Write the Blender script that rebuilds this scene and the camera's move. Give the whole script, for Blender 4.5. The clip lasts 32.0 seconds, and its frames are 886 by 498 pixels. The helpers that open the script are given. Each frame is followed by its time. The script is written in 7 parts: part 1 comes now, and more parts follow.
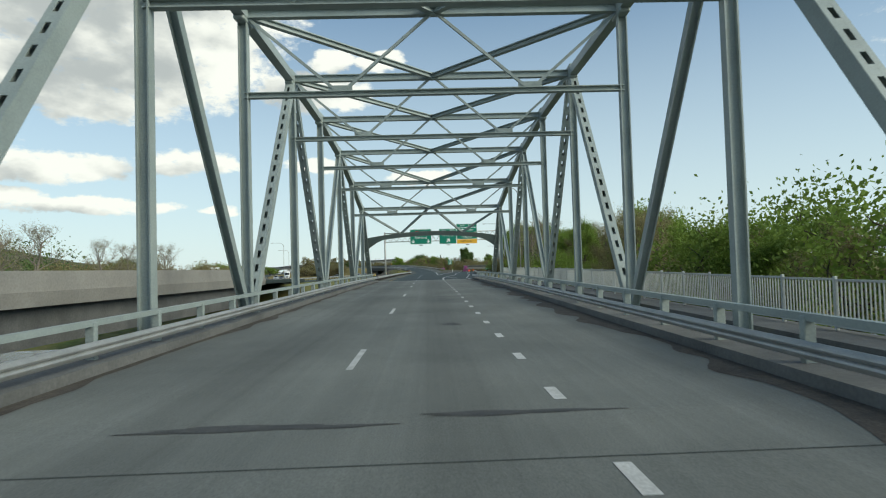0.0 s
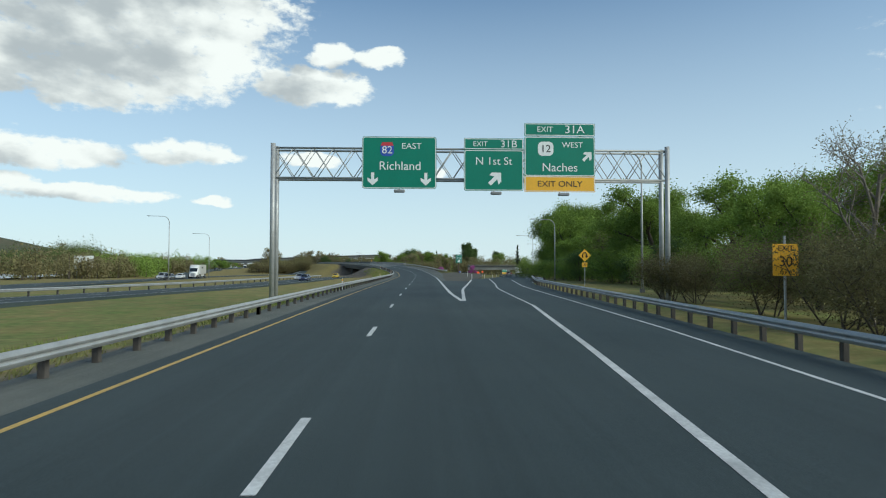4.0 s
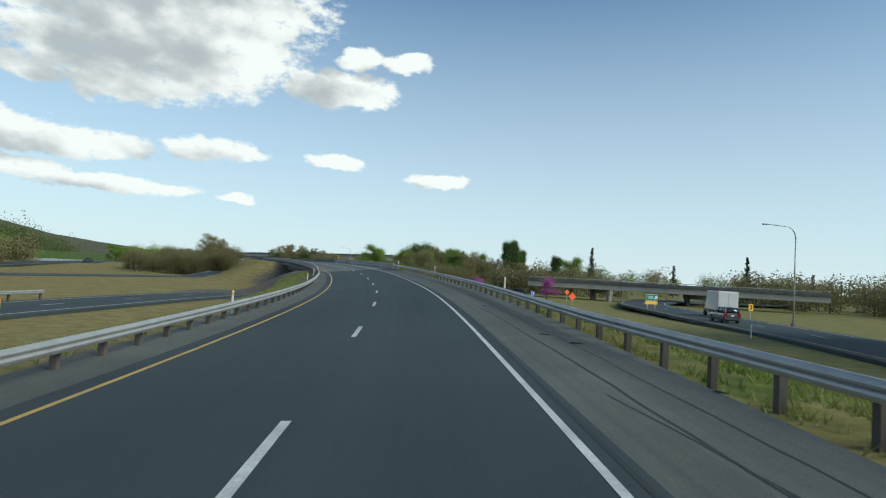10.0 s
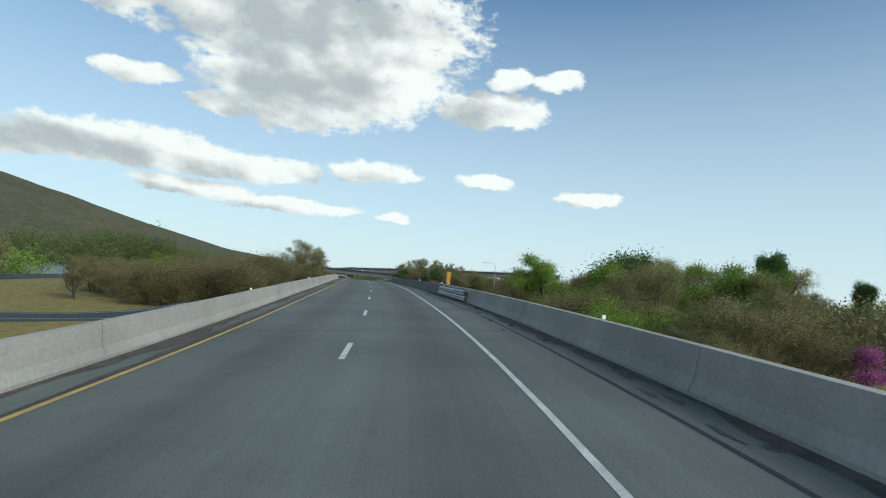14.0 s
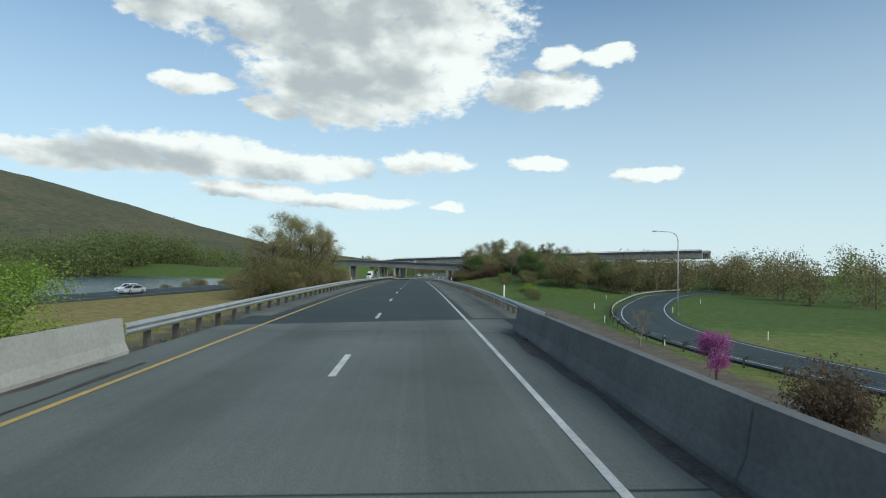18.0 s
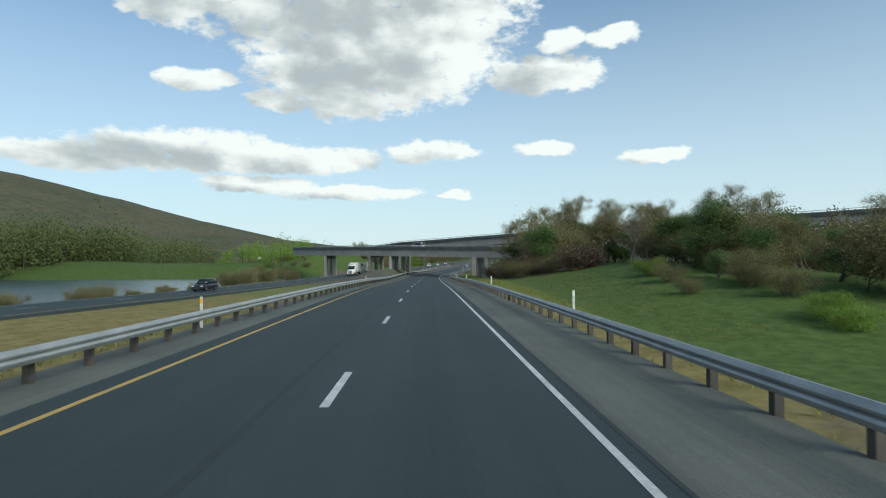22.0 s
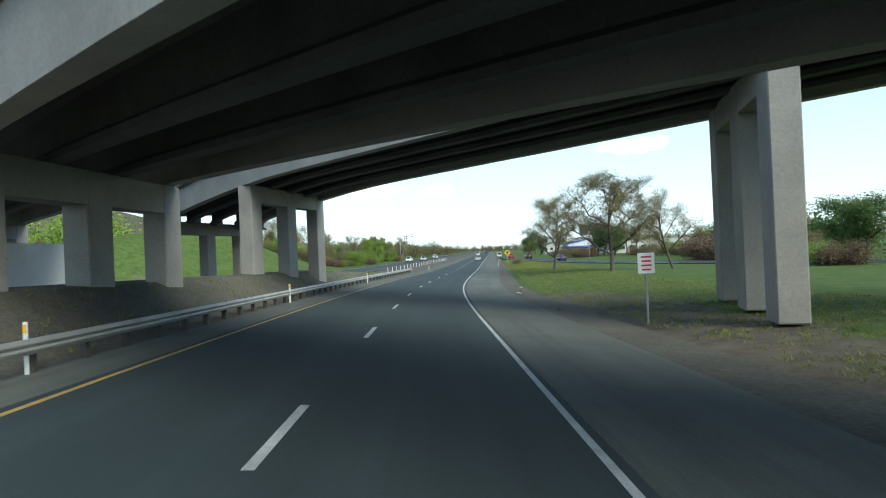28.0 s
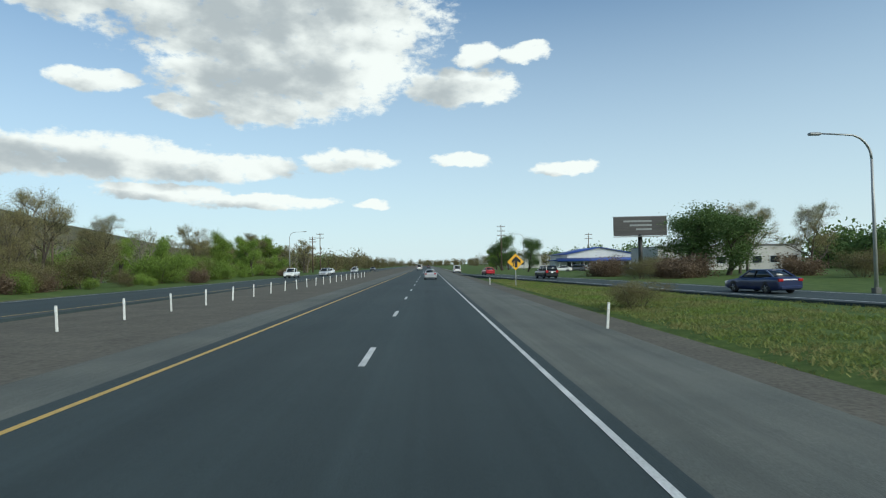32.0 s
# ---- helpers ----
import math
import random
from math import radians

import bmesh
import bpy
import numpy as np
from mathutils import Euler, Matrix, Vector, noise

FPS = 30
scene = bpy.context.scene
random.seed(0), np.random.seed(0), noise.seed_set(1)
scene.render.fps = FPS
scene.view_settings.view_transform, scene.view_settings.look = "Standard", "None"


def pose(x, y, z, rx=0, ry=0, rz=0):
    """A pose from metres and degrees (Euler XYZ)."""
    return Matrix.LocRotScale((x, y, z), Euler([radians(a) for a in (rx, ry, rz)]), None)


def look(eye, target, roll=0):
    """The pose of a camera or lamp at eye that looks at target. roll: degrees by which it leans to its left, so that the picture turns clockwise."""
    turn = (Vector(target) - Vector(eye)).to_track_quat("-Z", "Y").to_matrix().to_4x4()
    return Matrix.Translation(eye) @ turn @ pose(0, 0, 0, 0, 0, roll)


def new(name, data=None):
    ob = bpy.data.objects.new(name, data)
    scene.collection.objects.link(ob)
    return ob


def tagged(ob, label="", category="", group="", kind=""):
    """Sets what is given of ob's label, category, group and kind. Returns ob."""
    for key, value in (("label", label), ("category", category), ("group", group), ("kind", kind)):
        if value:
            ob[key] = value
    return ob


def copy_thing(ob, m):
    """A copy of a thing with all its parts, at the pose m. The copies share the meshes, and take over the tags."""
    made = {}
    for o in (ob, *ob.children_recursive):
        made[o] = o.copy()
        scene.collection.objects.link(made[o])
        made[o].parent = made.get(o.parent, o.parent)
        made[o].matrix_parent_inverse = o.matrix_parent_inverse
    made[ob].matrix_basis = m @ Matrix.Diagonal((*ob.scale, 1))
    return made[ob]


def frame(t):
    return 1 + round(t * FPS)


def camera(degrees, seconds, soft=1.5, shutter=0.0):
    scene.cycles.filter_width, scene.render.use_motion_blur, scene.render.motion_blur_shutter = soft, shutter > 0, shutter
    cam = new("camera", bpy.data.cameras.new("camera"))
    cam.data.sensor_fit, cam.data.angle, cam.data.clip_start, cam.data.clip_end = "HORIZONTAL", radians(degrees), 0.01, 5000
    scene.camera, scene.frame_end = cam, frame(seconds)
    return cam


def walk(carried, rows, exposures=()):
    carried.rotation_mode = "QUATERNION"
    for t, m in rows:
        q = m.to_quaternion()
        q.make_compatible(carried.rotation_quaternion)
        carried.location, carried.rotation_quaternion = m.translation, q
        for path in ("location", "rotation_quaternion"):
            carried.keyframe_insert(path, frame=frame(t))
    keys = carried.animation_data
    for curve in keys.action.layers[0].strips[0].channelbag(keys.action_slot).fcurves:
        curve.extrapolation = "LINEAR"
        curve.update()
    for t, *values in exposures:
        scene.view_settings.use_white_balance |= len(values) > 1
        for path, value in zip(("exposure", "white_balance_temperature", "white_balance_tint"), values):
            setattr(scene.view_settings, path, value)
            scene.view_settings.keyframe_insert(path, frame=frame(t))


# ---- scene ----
cam = camera(73.8, 32.0, soft=1.1, shutter=0.05)
PATH = [
    (0.0, 0.00, 0.00, 3.00, 91.90, 1.67, 0.94),
    (0.5, -0.60, 13.09, 3.10, 92.16, 0.99, 0.86),
    (1.0, -1.20, 26.17, 3.25, 91.86, 0.45, 0.82),
    (1.5, -1.73, 39.14, 3.39, 91.88, 0.50, 0.61),
    (2.0, -2.19, 51.93, 3.51, 91.76, 0.36, 0.54),
    (2.5, -2.75, 64.54, 3.59, 91.78, 0.24, 0.53),
    (3.0, -3.26, 77.13, 3.62, 91.74, 0.21, 0.54),
    (3.5, -3.84, 89.87, 3.64, 91.55, -0.13, 0.50),
    (4.5, -4.78, 115.33, 3.67, 91.93, -0.06, 0.07),
    (5.5, -5.68, 140.62, 3.70, 91.57, -0.11, 0.36),
    (6.0, -6.13, 153.14, 3.69, 91.68, -0.13, 0.17),
    (6.5, -6.58, 165.56, 3.72, 91.87, -0.24, 0.28),
    (7.0, -7.04, 177.89, 3.73, 91.52, -0.23, 0.33),
    (7.5, -7.38, 190.13, 3.74, 91.82, -0.84, -0.02),
    (8.0, -7.77, 202.45, 3.78, 91.81, -1.51, 0.08),
    (8.5, -8.30, 214.86, 3.80, 91.87, -1.62, 0.42),
    (9.0, -8.95, 227.27, 3.82, 91.85, -1.99, 0.89),
    (9.5, -9.61, 239.65, 3.88, 92.10, -2.63, 1.30),
    (10.0, -10.37, 252.01, 3.99, 92.42, -3.17, 1.91),
    (10.5, -11.34, 264.35, 4.15, 92.54, -3.67, 3.21),
    (11.0, -12.60, 276.64, 4.34, 92.73, -3.92, 4.65),
    (11.5, -14.17, 288.90, 4.58, 93.02, -4.65, 6.07),
    (12.0, -16.04, 301.09, 4.87, 93.19, -4.71, 7.44),
    (12.5, -18.23, 313.21, 5.18, 93.20, -4.70, 9.24),
    (13.0, -20.99, 325.21, 5.58, 93.42, -3.97, 11.54),
    (13.5, -24.09, 337.13, 5.93, 93.38, -4.24, 13.88),
    (14.0, -27.79, 348.90, 6.28, 93.28, -4.56, 16.24),
    (14.5, -32.02, 360.55, 6.59, 93.06, -4.88, 18.28),
    (15.0, -36.48, 372.14, 6.83, 92.76, -3.51, 19.64),
    (15.5, -41.13, 383.76, 7.09, 92.75, -3.22, 20.65),
    (16.5, -51.11, 407.23, 7.51, 92.56, -2.10, 21.59),
    (17.5, -61.45, 430.78, 7.78, 92.05, -1.23, 22.02),
    (18.0, -66.76, 442.43, 7.72, 91.78, -1.10, 21.95),
    (18.5, -72.11, 454.04, 7.75, 91.68, -0.27, 22.03),
    (19.0, -77.29, 465.68, 7.74, 91.64, -0.52, 22.19),
    (19.5, -82.52, 477.27, 7.70, 91.55, -0.07, 22.58),
    (20.0, -87.79, 488.83, 7.63, 91.44, 0.56, 22.63),
    (20.5, -93.08, 500.43, 7.57, 91.37, 0.85, 22.56),
    (21.0, -98.40, 512.07, 7.45, 90.97, 0.82, 22.72),
    (21.5, -103.80, 523.79, 7.26, 90.83, 1.03, 22.84),
    (22.0, -109.21, 535.64, 7.08, 90.63, 0.75, 22.81),
    (22.5, -114.64, 547.60, 6.91, 90.50, 0.66, 22.76),
    (23.0, -120.12, 559.66, 6.73, 90.24, 0.55, 22.69),
    (23.5, -125.66, 571.72, 6.51, 90.02, 0.96, 22.60),
    (24.0, -131.11, 583.72, 6.30, 89.92, 0.98, 22.44),
    (24.5, -136.62, 595.56, 5.95, 89.70, 1.34, 22.14),
    (25.5, -147.14, 619.49, 5.17, 90.25, 1.36, 21.65),
    (26.5, -157.59, 643.47, 4.48, 90.15, 1.13, 21.75),
    (27.0, -162.75, 655.48, 4.18, 90.39, 0.91, 21.60),
    (27.5, -167.85, 667.52, 3.99, 90.40, 1.93, 21.44),
    (28.0, -172.75, 679.54, 3.74, 90.19, 2.52, 21.12),
    (28.5, -177.73, 691.48, 3.41, 90.45, 3.44, 20.04),
    (29.0, -182.62, 703.38, 3.14, 90.67, 3.41, 18.83),
    (29.5, -187.08, 715.41, 2.91, 90.83, 3.22, 17.58),
    (30.0, -191.26, 727.51, 2.72, 90.90, 3.01, 16.57),
    (30.5, -195.15, 739.75, 2.62, 91.18, 2.41, 15.68),
    (31.0, -198.79, 752.07, 2.52, 91.37, 2.04, 15.23),
    (31.5, -202.63, 764.26, 2.43, 91.49, 1.42, 14.94),
    (32.0, -206.47, 776.42, 2.38, 91.47, 1.10, 14.83),
]
walk(cam, [(t, pose(*p)) for t, *p in PATH], [(s_, e_, k_, 0.0) for s_, e_, k_ in ((0.0, 0.05, 6700), (1.8, 0.05, 6700), (3.0, 0.0, 6250), (27.1, 0.0, 6250), (27.6, 0.3, 6250), (28.2, 0.85, 6250), (28.55, 1.0, 6250), (29.0, 0.35, 6250), (29.5, 0.1, 6250), (29.9, 0.0, 6250), (32.0, 0.0, 6250))])
# the driven lane's centre line: x, y, height and cross fall in degrees, every two seconds of driving
LANE = [(-0.06, 0.0, 0.8, 0.0), (-2.15, 51.87, 1.31, 0.0), (-4.32, 102.6, 1.44, -0.1), (-6.3, 153.09, 1.5, -0.2),
        (-7.92, 202.47, 1.58, -1.3), (-10.37, 252.01, 1.8, -3.2), (-15.88, 301.11, 2.69, -4.7), (-27.64, 348.96, 4.09, -4.5),
        (-45.88, 395.57, 5.12, -2.6), (-66.74, 442.43, 5.52, -0.9), (-87.87, 488.81, 5.44, 0.4), (-109.15, 535.71, 4.88, 0.8),
        (-130.89, 583.78, 4.1, 1.1), (-152.26, 631.54, 2.64, 1.3), (-173.07, 679.39, 1.55, 2.7), (-191.81, 727.34, 0.53, 2.9),
        (-206.27, 776.48, 0.18, 1.2)]
LANE = np.array(LANE, float)


def smooth_line(knots, step=1.0):
    """A Catmull-Rom line through the knots, resampled at even steps of its length in plan."""
    k = np.vstack([2 * knots[0] - knots[1], knots, 2 * knots[-1] - knots[-2]])
    out = []
    for i in range(1, len(k) - 2):
        u = np.linspace(0, 1, 40, endpoint=False)[:, None]
        a, b, c, d = k[i - 1], k[i], k[i + 1], k[i + 2]
        out.append(0.5 * (2 * b + (c - a) * u + (2 * a - 5 * b + 4 * c - d) * u**2 + (3 * b - a - 3 * c + d) * u**3))
    out = np.vstack(out + [k[-2:-1]])
    run = np.concatenate([[0], np.cumsum(np.hypot(*np.diff(out[:, :2], axis=0).T))])
    s = np.arange(0, run[-1], step)
    return s, np.stack([np.interp(s, run, out[:, j]) for j in range(out.shape[1])], 1)


ST, AX = smooth_line(LANE)
END = ST[-1]
TAN = np.gradient(AX[:, :2], axis=0)
TAN /= np.linalg.norm(TAN, axis=1)[:, None]


def axis_at(s):
    """Place, level, cross fall and direction of the lane at station s; straight on before and after."""
    s = np.asarray(s, float)
    p = np.stack([np.interp(s, ST, AX[:, j]) for j in range(4)], -1)
    t = np.stack([np.interp(s, ST, TAN[:, j]) for j in range(2)], -1)
    t /= np.linalg.norm(t, axis=-1, keepdims=True)
    over = np.where(s < 0, s, np.where(s > END, s - END, 0))[..., None]
    p[..., :2] += t * over
    return p, t


def at(s, d=0.0, h=0.0, flat=False):
    """World place at station s, d metres to the right of the lane's centre and h above the road's surface there."""
    p, t = axis_at(s)
    d = np.asarray(d, float)
    right = np.stack([t[..., 1], -t[..., 0]], -1)
    fall = 0 if flat else -np.tan(np.radians(p[..., 3])) * np.clip(d, -7, 9)
    return np.concatenate([p[..., :2] + right * d[..., None] if d.ndim else p[..., :2] + right * d, (p[..., 2] + fall + h)[..., None]], -1)


def heading(s):
    """Degrees to the left of +y."""
    _, t = axis_at(s)
    return float(np.degrees(np.arctan2(-t[0], t[1])))


# ---- sky, sun ----
SUN_AZ, SUN_EL = -116.0, 32.0  # degrees to the left of +y, and up


def make_sky():
    w = bpy.data.worlds.new("sky")
    scene.world = w
    w.use_nodes = True
    nt = w.node_tree
    nt.nodes.clear()
    N, L = nt.nodes.new, nt.links.new

    def m(op, a, b=None, c=None, clamp=False):
        n = N("ShaderNodeMath")
        n.operation, n.use_clamp = op, clamp
        for i, v in enumerate((a, b, c)):
            if v is None:
                continue
            if isinstance(v, (int, float)):
                n.inputs[i].default_value = v
            else:
                L(v, n.inputs[i])
        return n.outputs[0]

    sky = N("ShaderNodeTexSky")
    sky.sky_type, sky.sun_disc = "NISHITA", False
    sky.sun_elevation, sky.sun_rotation = radians(SUN_EL), radians(-SUN_AZ)
    sky.air_density, sky.dust_density, sky.ozone_density = 1.0, 0.35, 2.2
    co = N("ShaderNodeTexCoord").outputs["Generated"]
    sep = N("ShaderNodeSeparateXYZ")
    L(co, sep.inputs[0])
    az = m("MULTIPLY", m("ARCTAN2", m("MULTIPLY", sep.outputs[0], -1), sep.outputs[1]), 57.2958)
    el = m("MULTIPLY", m("ARCSINE", sep.outputs[2]), 57.2958)
    comb = N("ShaderNodeCombineXYZ")
    L(az, comb.inputs[0])
    L(m("MULTIPLY", el, 1.7), comb.inputs[1])

    def fbm(scale, detail, rough):
        n = N("ShaderNodeTexNoise")
        n.inputs["Scale"].default_value, n.inputs["Detail"].default_value, n.inputs["Roughness"].default_value = scale, detail, rough
        L(comb.outputs[0], n.inputs["Vector"])
        return n

    warp = fbm(0.16, 5, 0.6)
    ws = N("ShaderNodeSeparateColor")
    L(warp.outputs["Color"], ws.inputs[0])
    az2 = m("ADD", az, m("MULTIPLY", m("SUBTRACT", ws.outputs[0], 0.5), 4.0))
    el2 = m("ADD", el, m("MULTIPLY", m("SUBTRACT", ws.outputs[1], 0.5), 2.0))
    # clouds: bearing, height, half width, half height
    clouds = [(30.1, 23.2, 16.7, 7.3), (29.9, 17.2, 12.0, 4.0), (47.3, 22.3, 5.7, 2.5), (31.8, 14.8, 4.8, 2.2), (24.1, 20.3, 8.4, 5.2), (12.9, 16.9, 6.3, 1.9),
              (11.2, 19.6, 2.6, 1.2), (6.6, 19.4, 2.6, 0.9), (45.2, 15.8, 3.8, 1.1), (37.8, 14.3, 3.5, 1.0), (55.1, 8.7, 6.4, 1.4), (45.5, 9.5, 11.4, 2.1),
              (35.9, 9.2, 8.4, 1.3), (23.7, 10.0, 5.1, 1.2), (39.9, 6.9, 6.0, 0.9), (31.7, 6.2, 7.0, 0.9), (21.6, 5.7, 1.9, 0.6), (2.8, 8.9, 3.8, 0.75), (12.7, 10.0, 3.0, 0.8)]

    def heaps(az_, el_):
        best = None
        for a0, e0, wa, we in clouds:
            u = m("DIVIDE", m("SUBTRACT", az_, a0), wa)
            v = m("DIVIDE", m("SUBTRACT", el_, e0), we)
            q = m("SUBTRACT", 1.0, m("ADD", m("MULTIPLY", u, u), m("MULTIPLY", v, v)))
            best = q if best is None else m("MAXIMUM", best, q)
        return best

    best = heaps(az2, el2)
    # how much cloud stands towards the sun, up and to the right
    ahead = heaps(m("SUBTRACT", az2, 3.2), m("ADD", el2, 0.9))
    # scattered heaps over the rest of the sky
    rest = fbm(0.055, 3, 0.5)
    far_side = m("SUBTRACT", m("ABSOLUTE", m("SUBTRACT", az, 22)), 62)
    other = m("MULTIPLY", m("SUBTRACT", rest.outputs["Fac"], 0.56), 7.0)
    other = m("MINIMUM", other, m("MULTIPLY", far_side, 0.05))
    best = m("MAXIMUM", best, m("MAXIMUM", other, -3.0))
    fine = fbm(0.55, 9, 0.62)
    # the same grain a little towards the sun: their difference is the light on each puff
    lit_co = N("ShaderNodeVectorMath")
    lit_co.operation = "ADD"
    lit_co.inputs[1].default_value = (-1.7, 1.9, 0.0)
    L(comb.outputs[0], lit_co.inputs[0])
    fine2 = fbm(0.17, 5, 0.5)
    fine3 = fbm(0.17, 5, 0.5)
    L(lit_co.outputs[0], fine3.inputs["Vector"])
    relief = m("SUBTRACT", fine2.outputs["Fac"], fine3.outputs["Fac"])
    dens = m("ADD", m("MULTIPLY", m("MINIMUM", best, 0.6), 0.62), m("MULTIPLY", m("SUBTRACT", fine.outputs["Fac"], 0.5), 1.15))
    mask = N("ShaderNodeMapRange")
    mask.interpolation_type = "SMOOTHSTEP"
    mask.inputs["From Min"].default_value, mask.inputs["From Max"].default_value = -0.04, 0.30
    L(dens, mask.inputs["Value"])
    above = N("ShaderNodeMapRange")
    above.inputs["From Min"].default_value, above.inputs["From Max"].default_value = 2.0, 5.0
    L(el, above.inputs["Value"])
    cover = m("MULTIPLY", mask.outputs[0], above.outputs[0])
    # cloud body: bright heads, grey flat undersides where it is thick
    thick = N("ShaderNodeMapRange")
    thick.interpolation_type = "SMOOTHSTEP"
    thick.inputs["From Min"].default_value, thick.inputs["From Max"].default_value = -0.05, 1.1
    soft_n = fbm(0.11, 5, 0.6)
    L(m("ADD", m("MULTIPLY", ahead, 0.85), m("SUBTRACT", m("MULTIPLY", m("SUBTRACT", soft_n.outputs["Fac"], 0.5), 1.6), m("MULTIPLY", relief, 1.9))), thick.inputs["Value"])
    tone = N("ShaderNodeMix")
    tone.data_type = "RGBA"
    tone.inputs["A"].default_value, tone.inputs["B"].default_value = (9.8, 9.7, 9.55, 1), (4.9, 5.15, 5.45, 1)
    L(thick.outputs[0], tone.inputs["Factor"])
    # thin haze that whitens the sky towards the horizon
    hz = N("ShaderNodeMapRange")
    hz.inputs["From Min"].default_value, hz.inputs["From Max"].default_value = 30.0, 0.0
    hz.inputs["To Max"].default_value = 0.9
    L(el, hz.inputs["Value"])
    veil = N("ShaderNodeMix")
    veil.data_type = "RGBA"
    veil.inputs["B"].default_value = (7.5, 8.35, 8.95, 1)
    L(hz.outputs[0], veil.inputs["Factor"])
    blue = N("ShaderNodeMix")
    blue.data_type, blue.blend_type = "RGBA", "MULTIPLY"
    blue.inputs["Factor"].default_value, blue.inputs["B"].default_value = 1.0, (0.74, 1.06, 1.26, 1)
    L(sky.outputs[0], blue.inputs["A"])
    L(blue.outputs["Result"], veil.inputs["A"])
    mix = N("ShaderNodeMix")
    mix.data_type = "RGBA"
    L(cover, mix.inputs["Factor"])
    L(veil.outputs["Result"], mix.inputs["A"])
    L(tone.outputs["Result"], mix.inputs["B"])
    bg = N("ShaderNodeBackground")
    bg.inputs["Strength"].default_value = 0.1
    L(mix.outputs["Result"], bg.inputs["Color"])
    out = N("ShaderNodeOutputWorld")
    L(bg.outputs[0], out.inputs["Surface"])


make_sky()
sun = new("sun", bpy.data.lights.new("sun", "SUN"))
sun.data.energy, sun.data.angle, sun.data.color = 3.2, radians(38), (1.0, 0.93, 0.82)
sun.matrix_world = look((0, 0, 0), (math.sin(radians(SUN_AZ)) * math.cos(radians(SUN_EL)), -math.cos(radians(SUN_AZ)) * math.cos(radians(SUN_EL)), -math.sin(radians(SUN_EL))))


# ---- materials ----
def material(name, colour, rough=0.8, other=None, scale=1.0, amount=0.5, fine=30.0, fine_amount=0.25, bump=0.0, bump_scale=None, metal=0.0, spec=0.5, stretch=(1, 1, 1), vary=0.0, coord="Object"):
    """A surface with two scales of variation: broad patches towards `other`, and a fine grain; vary: a tint of its own for each object."""
    mt = bpy.data.materials.new(name)
    mt.use_nodes = True
    nt = mt.node_tree
    N, L = nt.nodes.new, nt.links.new
    b = nt.nodes["Principled BSDF"]
    tc = N("ShaderNodeTexCoord")
    mp = N("ShaderNodeMapping")
    mp.inputs["Scale"].default_value = stretch
    if coord == "World":
        L(N("ShaderNodeNewGeometry").outputs["Position"], mp.inputs["Vector"])
    else:
        L(tc.outputs[coord], mp.inputs["Vector"])
    n1, n2 = N("ShaderNodeTexNoise"), N("ShaderNodeTexNoise")
    n1.inputs["Scale"].default_value, n1.inputs["Detail"].default_value, n1.inputs["Roughness"].default_value = scale, 5, 0.6
    n2.inputs["Scale"].default_value, n2.inputs["Detail"].default_value = fine, 3
    L(mp.outputs[0], n1.inputs["Vector"])
    L(mp.outputs[0], n2.inputs["Vector"])
    other = other or tuple(c * 0.6 for c in colour)
    r = N("ShaderNodeMapRange")
    r.inputs["From Min"].default_value, r.inputs["From Max"].default_value = 0.35, 0.68
    r.inputs["To Max"].default_value = amount
    L(n1.outputs["Fac"], r.inputs["Value"])
    mx = N("ShaderNodeMix")
    mx.data_type = "RGBA"
    mx.inputs["A"].default_value, mx.inputs["B"].default_value = (*colour, 1), (*other, 1)
    L(r.outputs[0], mx.inputs["Factor"])
    hs = N("ShaderNodeHueSaturation")
    g = N("ShaderNodeMapRange")
    g.inputs["From Min"].default_value, g.inputs["From Max"].default_value = 0.25, 0.75
    g.inputs["To Min"].default_value, g.inputs["To Max"].default_value = 1 - fine_amount, 1 + fine_amount
    L(n2.outputs["Fac"], g.inputs["Value"])
    val = g.outputs[0]
    if vary:
        oi = N("ShaderNodeObjectInfo")
        v = N("ShaderNodeMapRange")
        v.inputs["To Min"].default_value, v.inputs["To Max"].default_value = 1 - vary, 1 + vary
        L(oi.outputs["Random"], v.inputs["Value"])
        mu = N("ShaderNodeMath")
        mu.operation = "MULTIPLY"
        L(val, mu.inputs[0])
        L(v.outputs[0], mu.inputs[1])
        val = mu.outputs[0]
    L(val, hs.inputs["Value"])
    L(mx.outputs["Result"], hs.inputs["Color"])
    L(hs.outputs[0], b.inputs["Base Color"])
    b.inputs["Roughness"].default_value, b.inputs["Metallic"].default_value = rough, metal
    b.inputs["Specular IOR Level"].default_value = spec
    if bump:
        bp = N("ShaderNodeBump")
        bp.inputs["Strength"].default_value = bump
        bp.inputs["Distance"].default_value = 0.02
        n3 = N("ShaderNodeTexNoise")
        n3.inputs["Scale"].default_value, n3.inputs["Detail"].default_value = bump_scale or fine, 4
        L(mp.outputs[0], n3.inputs["Vector"])
        L(n3.outputs["Fac"], bp.inputs["Height"])
        L(bp.outputs[0], b.inputs["Normal"])
    return mt


